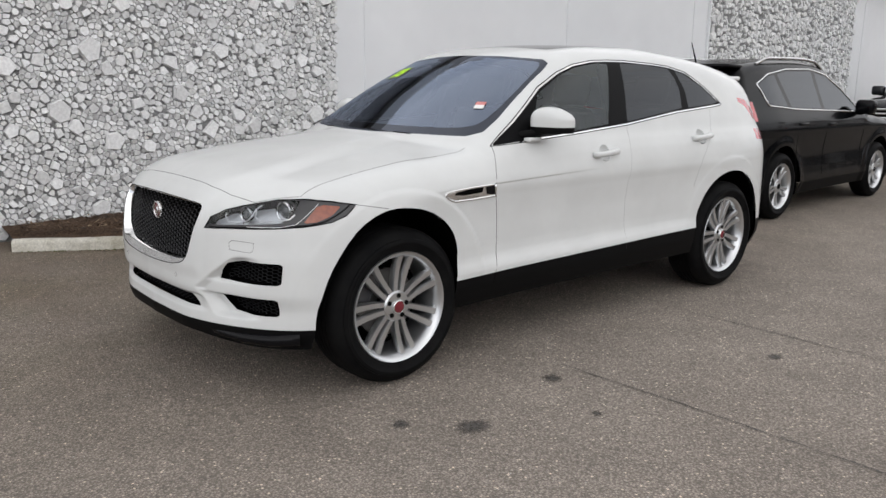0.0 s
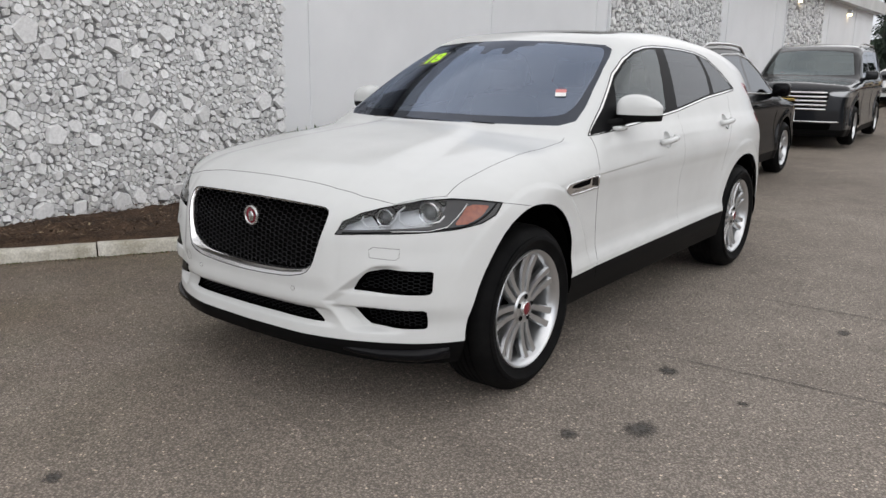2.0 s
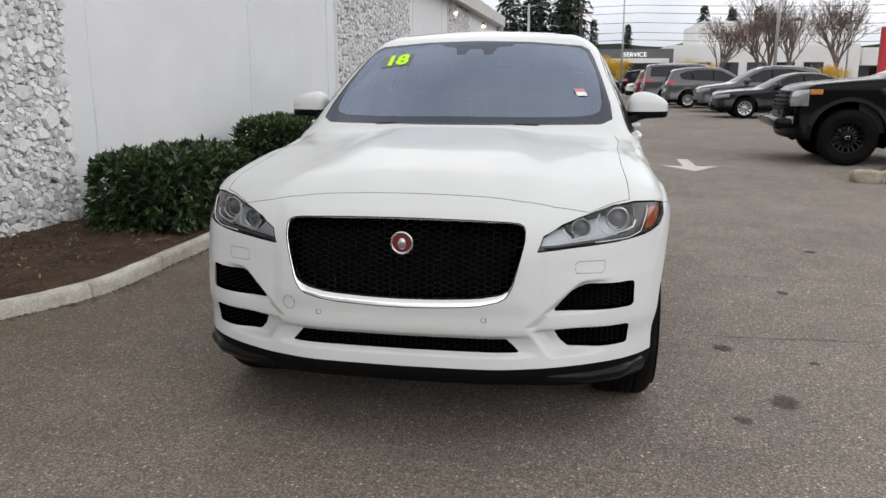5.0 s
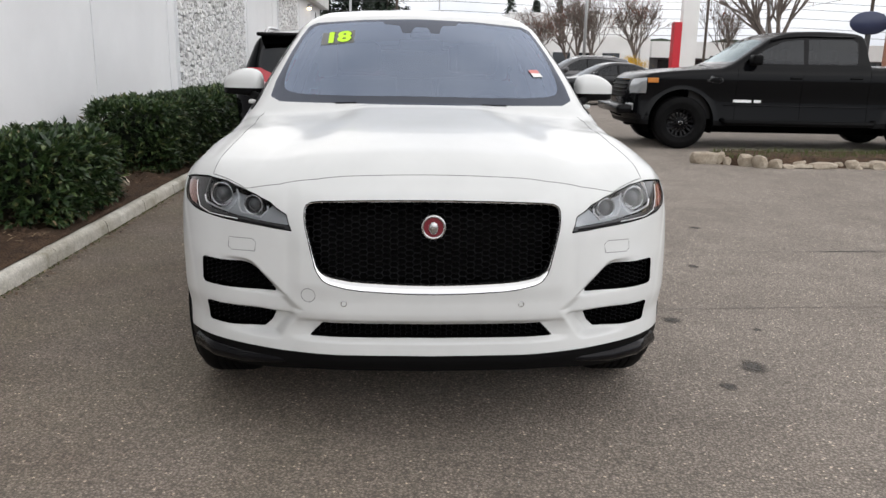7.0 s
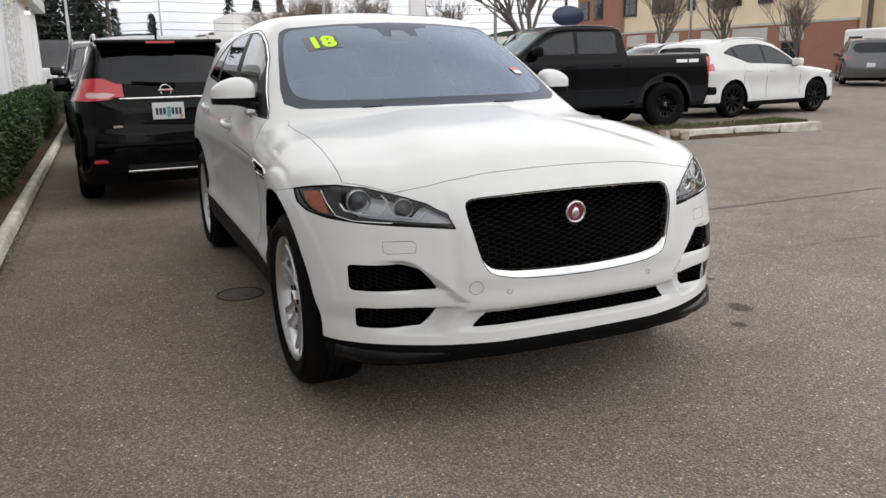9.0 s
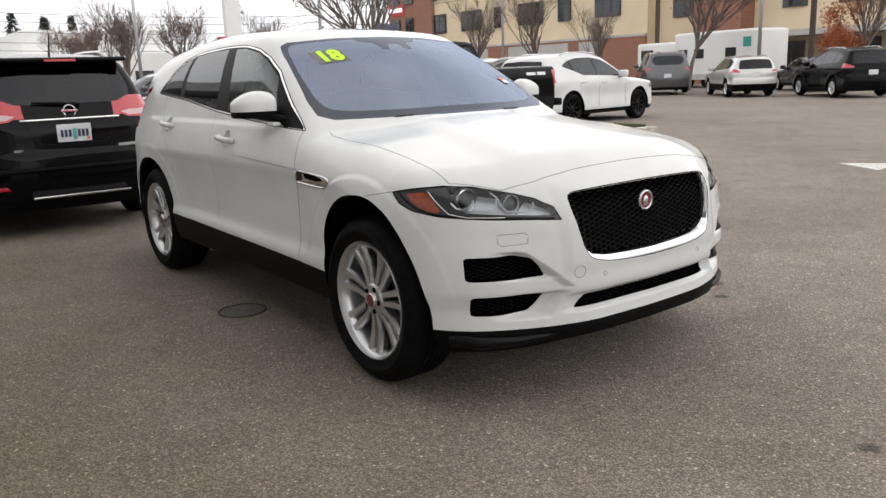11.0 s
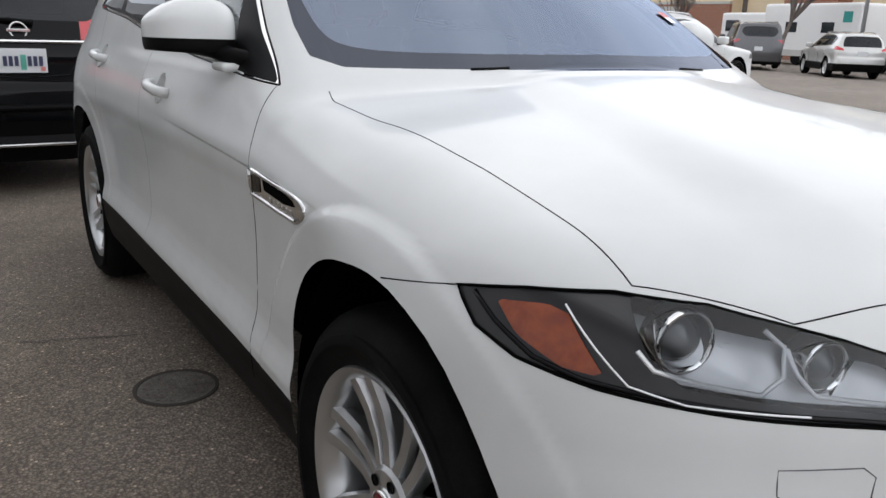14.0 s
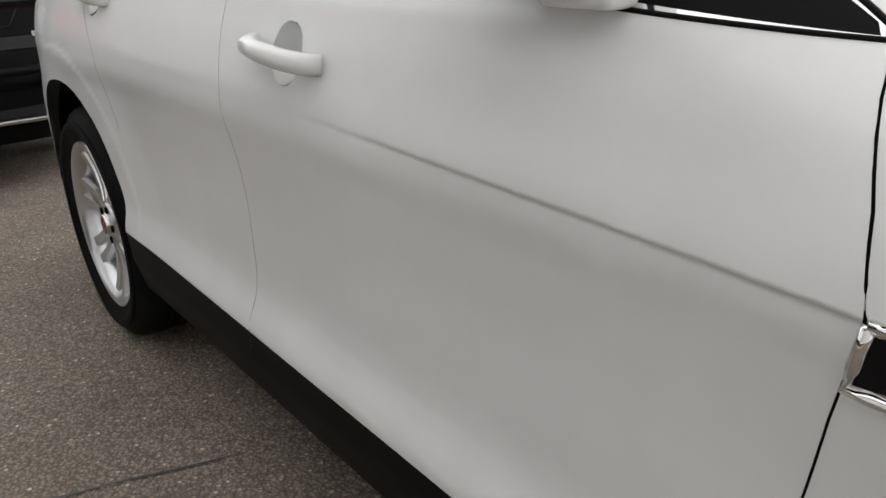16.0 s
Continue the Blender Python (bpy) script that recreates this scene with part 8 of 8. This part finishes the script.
for z0, z1 in ((5.05, 6.85), (8.2, 9.7)):
    for x0, x1, n in ((58.1, 61.0, 3), (52.8, 55.7, 3), (50.1, 50.95, 1), (44.8, 47.8, 3), (41.6, 43.0, 2), (36.5, 39.0, 3), (63.0, 64.4, 2), (65.4, 66.9, 2)):
        window(office, x0, x1, FY + (0.42 if x0 > 60 else 0.02), z0, z1, n)
for x0, x1 in ((56.5, 58.8), (52.0, 54.6), (46.0, 48.6), (42.0, 45.0), (38.6, 40.2), (62.4, 64.0)):
    part("ground_floor_panel", box(x0 - 0.3, FY + (0.40 if x0 > 60 else 0.25), 2.3, x1 + 0.3, FY + (0.46 if x0 > 60 else 0.30), 3.3), M_CONCRETE, office)
    window(office, x0, x1, FY + (0.40 if x0 > 60 else 0.25), 0.9, 2.2, 2)
for x0, x1 in ((22.6, 24.2), (18.0, 20.6), (13.0, 15.6), (30.6, 32.6)):
    window(office, x0, x1, FY - 1.18, 4.6, 6.4, 2)
    window(office, x0, x1, FY - 1.18, 0.8, 2.5, 2)

# white camping trailer
rv = thing("camping_trailer", "long white camping trailer with a green mark", "trailer", pose(21.6, -36.5, 0, 0, 0, -8))
part("trailer_body", box(-2.9, -1.2, 0.55, 2.9, 1.2, 3.0, bevel=0.16, seg=3), M_WHITEWALL, rv, "white trailer body", smooth=True)
part("trailer_skirt", box(-2.7, 1.15, 0.45, 2.7, 1.22, 0.75), M_CONCRETE, rv)
part("green_mark", box(-2.5, 1.21, 2.1, -2.0, 1.225, 2.6, bevel=0.005), mat("teal_mark", (0.03, 0.30, 0.27), 0.5), rv, "green shape in place of a logo")
for x in (-1.2, 1.0, 2.2):
    part("trailer_window", box(x - 0.35, 1.2, 1.6, x + 0.35, 1.225, 2.1), M_PANE, rv)
for x in (-0.6, 0.5):
    place = lathe_into(bmesh.new(), [(0.0, -0.1), (0.33, -0.1), (0.35, 0.0), (0.33, 0.1), (0.0, 0.1)], 24, "y", pose(x, 1.05, 0.35))
    part("trailer_wheel", place, M_RUBBER, rv)
part("trailer_stand", box(-3.1, -0.3, 0.0, -2.9, 0.3, 0.6), M_FRAME, rv)
# made-up van-shaped box in place of the trailer's lower front part
van = thing("white_van", "white box in place of the camping trailer's lower front part", "van", pose(25.6, -37.6, 0, 0, 0, -8))
part("van_body", box(-2.6, -1.0, 0.45, 2.6, 1.0, 2.6, bevel=0.15, seg=3), M_WHITEWALL, van, smooth=True)
part("van_window", box(1.2, 1.0, 1.6, 2.2, 1.012, 2.2), M_PANE, van)
for x in (-1.7, 1.7):
    part("van_wheel", lathe_into(bmesh.new(), [(0.0, -0.1), (0.33, -0.1), (0.35, 0.0), (0.33, 0.1), (0.0, 0.1)], 24, "y", pose(x, 0.95, 0.35)), M_RUBBER, van)

# service building at the lane's end
service = thing("service_building", "low dark grey service building with white letters", "building")
part("wall", box(72, -8.2, 0, 90, 7.5, 3.75), M_DARKGREY, service, "dark grey clad wall")
part("canopy", box(69.5, -7.6, 2.45, 72, 1.0, 2.85), M_WHITEWALL, service, "white entrance canopy")
for y in (-7.2, -3.2, 0.6):
    part("canopy_post", box(69.8, y - 0.15, 0, 70.1, y + 0.15, 2.45), M_CONCRETE, service)
for y0, y1 in ((-7.0, -4.2), (-3.4, -0.6), (0.8, 2.2)):
    part("bay_door", box(71.9, y0, 0, 71.99, y1, 2.4), M_PANE, service, "dark glazed bay door")
lettering("service_letters", "SERVICE", pose(71.9, -4.75, 3.22) @ Matrix(((0, 0, -1, 0), (-1, 0, 0, 0), (0, 1, 0, 0), (0, 0, 0, 1))), 0.58, M_GLOWLETTER, service, "white letters", 0.004, 0.03)
part("sign_bar", box(71.85, 0.7, 2.95, 71.95, 2.6, 3.25), M_GLOWLETTER, service, "white bar in place of lettering")
white = thing("white_building", "white building with a stepped roofline behind the car park", "building")
part("wall", box(78, -26, 0, 95, -8.4, 4.3), M_WHITEWALL, white)
part("wall", box(80, -26, 4.3, 95, -11.5, 6.6), M_WHITEWALL, white, "upper storey set back")
for k in range(5):
    part("window", box(77.9, -12.4 - 2.6 * k, 0.8, 77.99, -10.6 - 2.6 * k, 2.6), M_PANE, white)
low = thing("showroom", "long low showroom with a white fascia across the street", "building")
part("wall", box(82, -62, 0, 96, -27, 2.3), M_DARKGREY, low)
part("fascia", box(80.5, -62, 2.3, 96, -27, 4.0), M_WHITEWALL, low, "white fascia")
for k in range(11):
    part("showroom_window", box(81.9, -30.5 - 2.8 * k, 0.3, 81.99, -28.2 - 2.8 * k, 2.1), M_PANE, low)
house = thing("brown_house", "brown house with a pitched roof in the distance", "house")
part("wall", box(84, -25, 0, 92, -18, 4.2), M_ISLESTONE, house)
bm = bmesh.new()
v = [bm.verts.new(p) for p in ((83.5, -25.4, 4.2), (92.5, -25.4, 4.2), (92.5, -17.6, 4.2), (83.5, -17.6, 4.2), (83.5, -21.5, 7.2), (92.5, -21.5, 7.2))]
for f in ((0, 1, 5, 4), (2, 3, 4, 5), (0, 4, 3), (1, 2, 5), (0, 3, 2, 1)):
    bm.faces.new([v[i] for i in f])
part("roof", bm, M_DARKGREY, house, "dark pitched roof")
# red and white sign column
pylon = thing("sign_column", "tall white sign column with a red panel", "sign", pose(46, -18.2, 0))
part("column", box(-0.25, -0.62, 0, 0.25, 0.42, 9.5, bevel=0.03), M_WHITEWALL, pylon)
part("red_panel", box(-0.3, 0.42, 1.2, 0.3, 0.92, 4.1, bevel=0.02), mat("red_panel", (0.55, 0.015, 0.03), 0.4), pylon, "red panel")
part("sign_face", box(-0.3, -1.6, 7.2, 0.3, 1.6, 9.6, bevel=0.05), M_DARKGREY, pylon)
oval = thing("oval_sign", "dark oval sign on two posts", "sign", pose(50, -32.5, 0))
part("sign_board", lathe_into(bmesh.new(), [(0.0, -0.15), (1.0, -0.15), (1.05, 0.0), (1.0, 0.15), (0.0, 0.15)], 32, "x", Matrix.Translation((0, 0, 4.55)) @ Matrix.Diagonal((1, 1.35, 0.75, 1))), mat("dark_blue_sign", (0.03, 0.04, 0.09), 0.4), oval, "dark blue oval board", smooth=True)
part("sign_post", box(-0.1, -0.15, 0, 0.1, 0.15, 4.0), M_FRAME, oval)

# ---- lamp posts, power line ----
M_GALV = mat("galvanised_steel", (0.42, 0.43, 0.44), 0.5, 0.6)


def lamp_post(x, y, h, rz, label="tall grey steel lamp post with flat heads"):
    ob = thing("street_lamp", label, "street lamp", pose(x, y, 0, 0, 0, rz), "street lamps")
    part("pole", tube([(0, 0, 0.6), (0, 0, h * 0.5), (0, 0, h)], 0.09, 10, taper=lambda t: 1 - 0.35 * t), M_GALV, ob, smooth=True)
    part("base", lathe_into(bmesh.new(), [(0.0, 0.62), (0.26, 0.62), (0.28, 0.58), (0.28, 0.0)], 16, "z"), M_CONCRETE, ob, "concrete base")
    for s in (1, -1):
        arm = part("arm", tube([(0, 0, h - 0.15), (0, s * 0.5, h - 0.08)], 0.03, 6), M_GALV, ob)
        part("lamp_head", box(-0.2, s * 0.75 - 0.32, h - 0.14, 0.2, s * 0.75 + 0.32, h - 0.03, bevel=0.02), M_FRAME, arm)
    return ob


for x, y, h, rz in ((34.0, -31.0, 9.5, 20), (16.7, -31.5, 9.5, 60), (40.0, 2.75, 5.2, 0), (62.0, -3.2, 8.2, 0), (38.0, -9.8, 9.0, 20), (30.0, -16.0, 9.5, 0), (75.0, -24.0, 9.5, 30)):
    lamp_post(x, y, h, rz)
M_POLE = mat("dark_timber_pole", (0.07, 0.055, 0.045), 0.9)
for x, y, h in ((74.0, 0.3, 8.0), (76.0, -31.0, 9.0), (60.0, -38.5, 9.0), (28.0, -38.5, 10.0), (15.9, -34.6, 9.5), (76, 30, 9)):
    ob = thing("power_pole", "dark wooden power pole with a cross-arm", "power pole", pose(x, y, 0), "power poles")
    part("post", tube([(0, 0, 0), (0, 0, h)], 0.14, 8), M_POLE, ob)
    part("cross_arm", box(-0.06, -1.1, h - 0.9, 0.06, 1.1, h - 0.75), M_POLE, ob)
for k, (z, dy) in enumerate(((7.9, 0), (7.2, 0.2), (6.3, 0), (5.4, 0.1), (4.7, 0))):
    pts = [(75 + dy, y, z - 0.35 * math.sin(math.pi * ((y + 40) % 35) / 35)) for y in range(-75, 60, 5)]
    tagged(part("cable", tube(pts, 0.022, 4), M_FRAME), "thin dark overhead cable", "cable", "overhead cables")
for k, (z, dy) in enumerate(((8.2, 0), (7.4, 0.3))):
    pts = [(x, -38.5 - dy, z - 0.35 * math.sin(math.pi * (x % 32) / 32)) for x in range(0, 82, 4)]
    tagged(part("cable", tube(pts, 0.022, 4), M_FRAME), "thin dark overhead cable", "cable", "overhead cables")

# woods that close the view
bm = bmesh.new()
ys = np.linspace(-120, 120, 60)
top = [6.5 + 2.5 * noise.noise((y * 0.08, 0, 1)) + 1.0 * noise.noise((y * 0.4, 0, 2)) for y in ys]
lo_v = [bm.verts.new((150, y, 0)) for y in ys]
hi_v = [bm.verts.new((150, y, t)) for y, t in zip(ys, top)]
for i in range(59):
    bm.faces.new((lo_v[i], lo_v[i + 1], hi_v[i + 1], hi_v[i]))
tagged(part("backdrop", bm, M_NEEDLE), "dark distant woods", "woods", kind="structure")
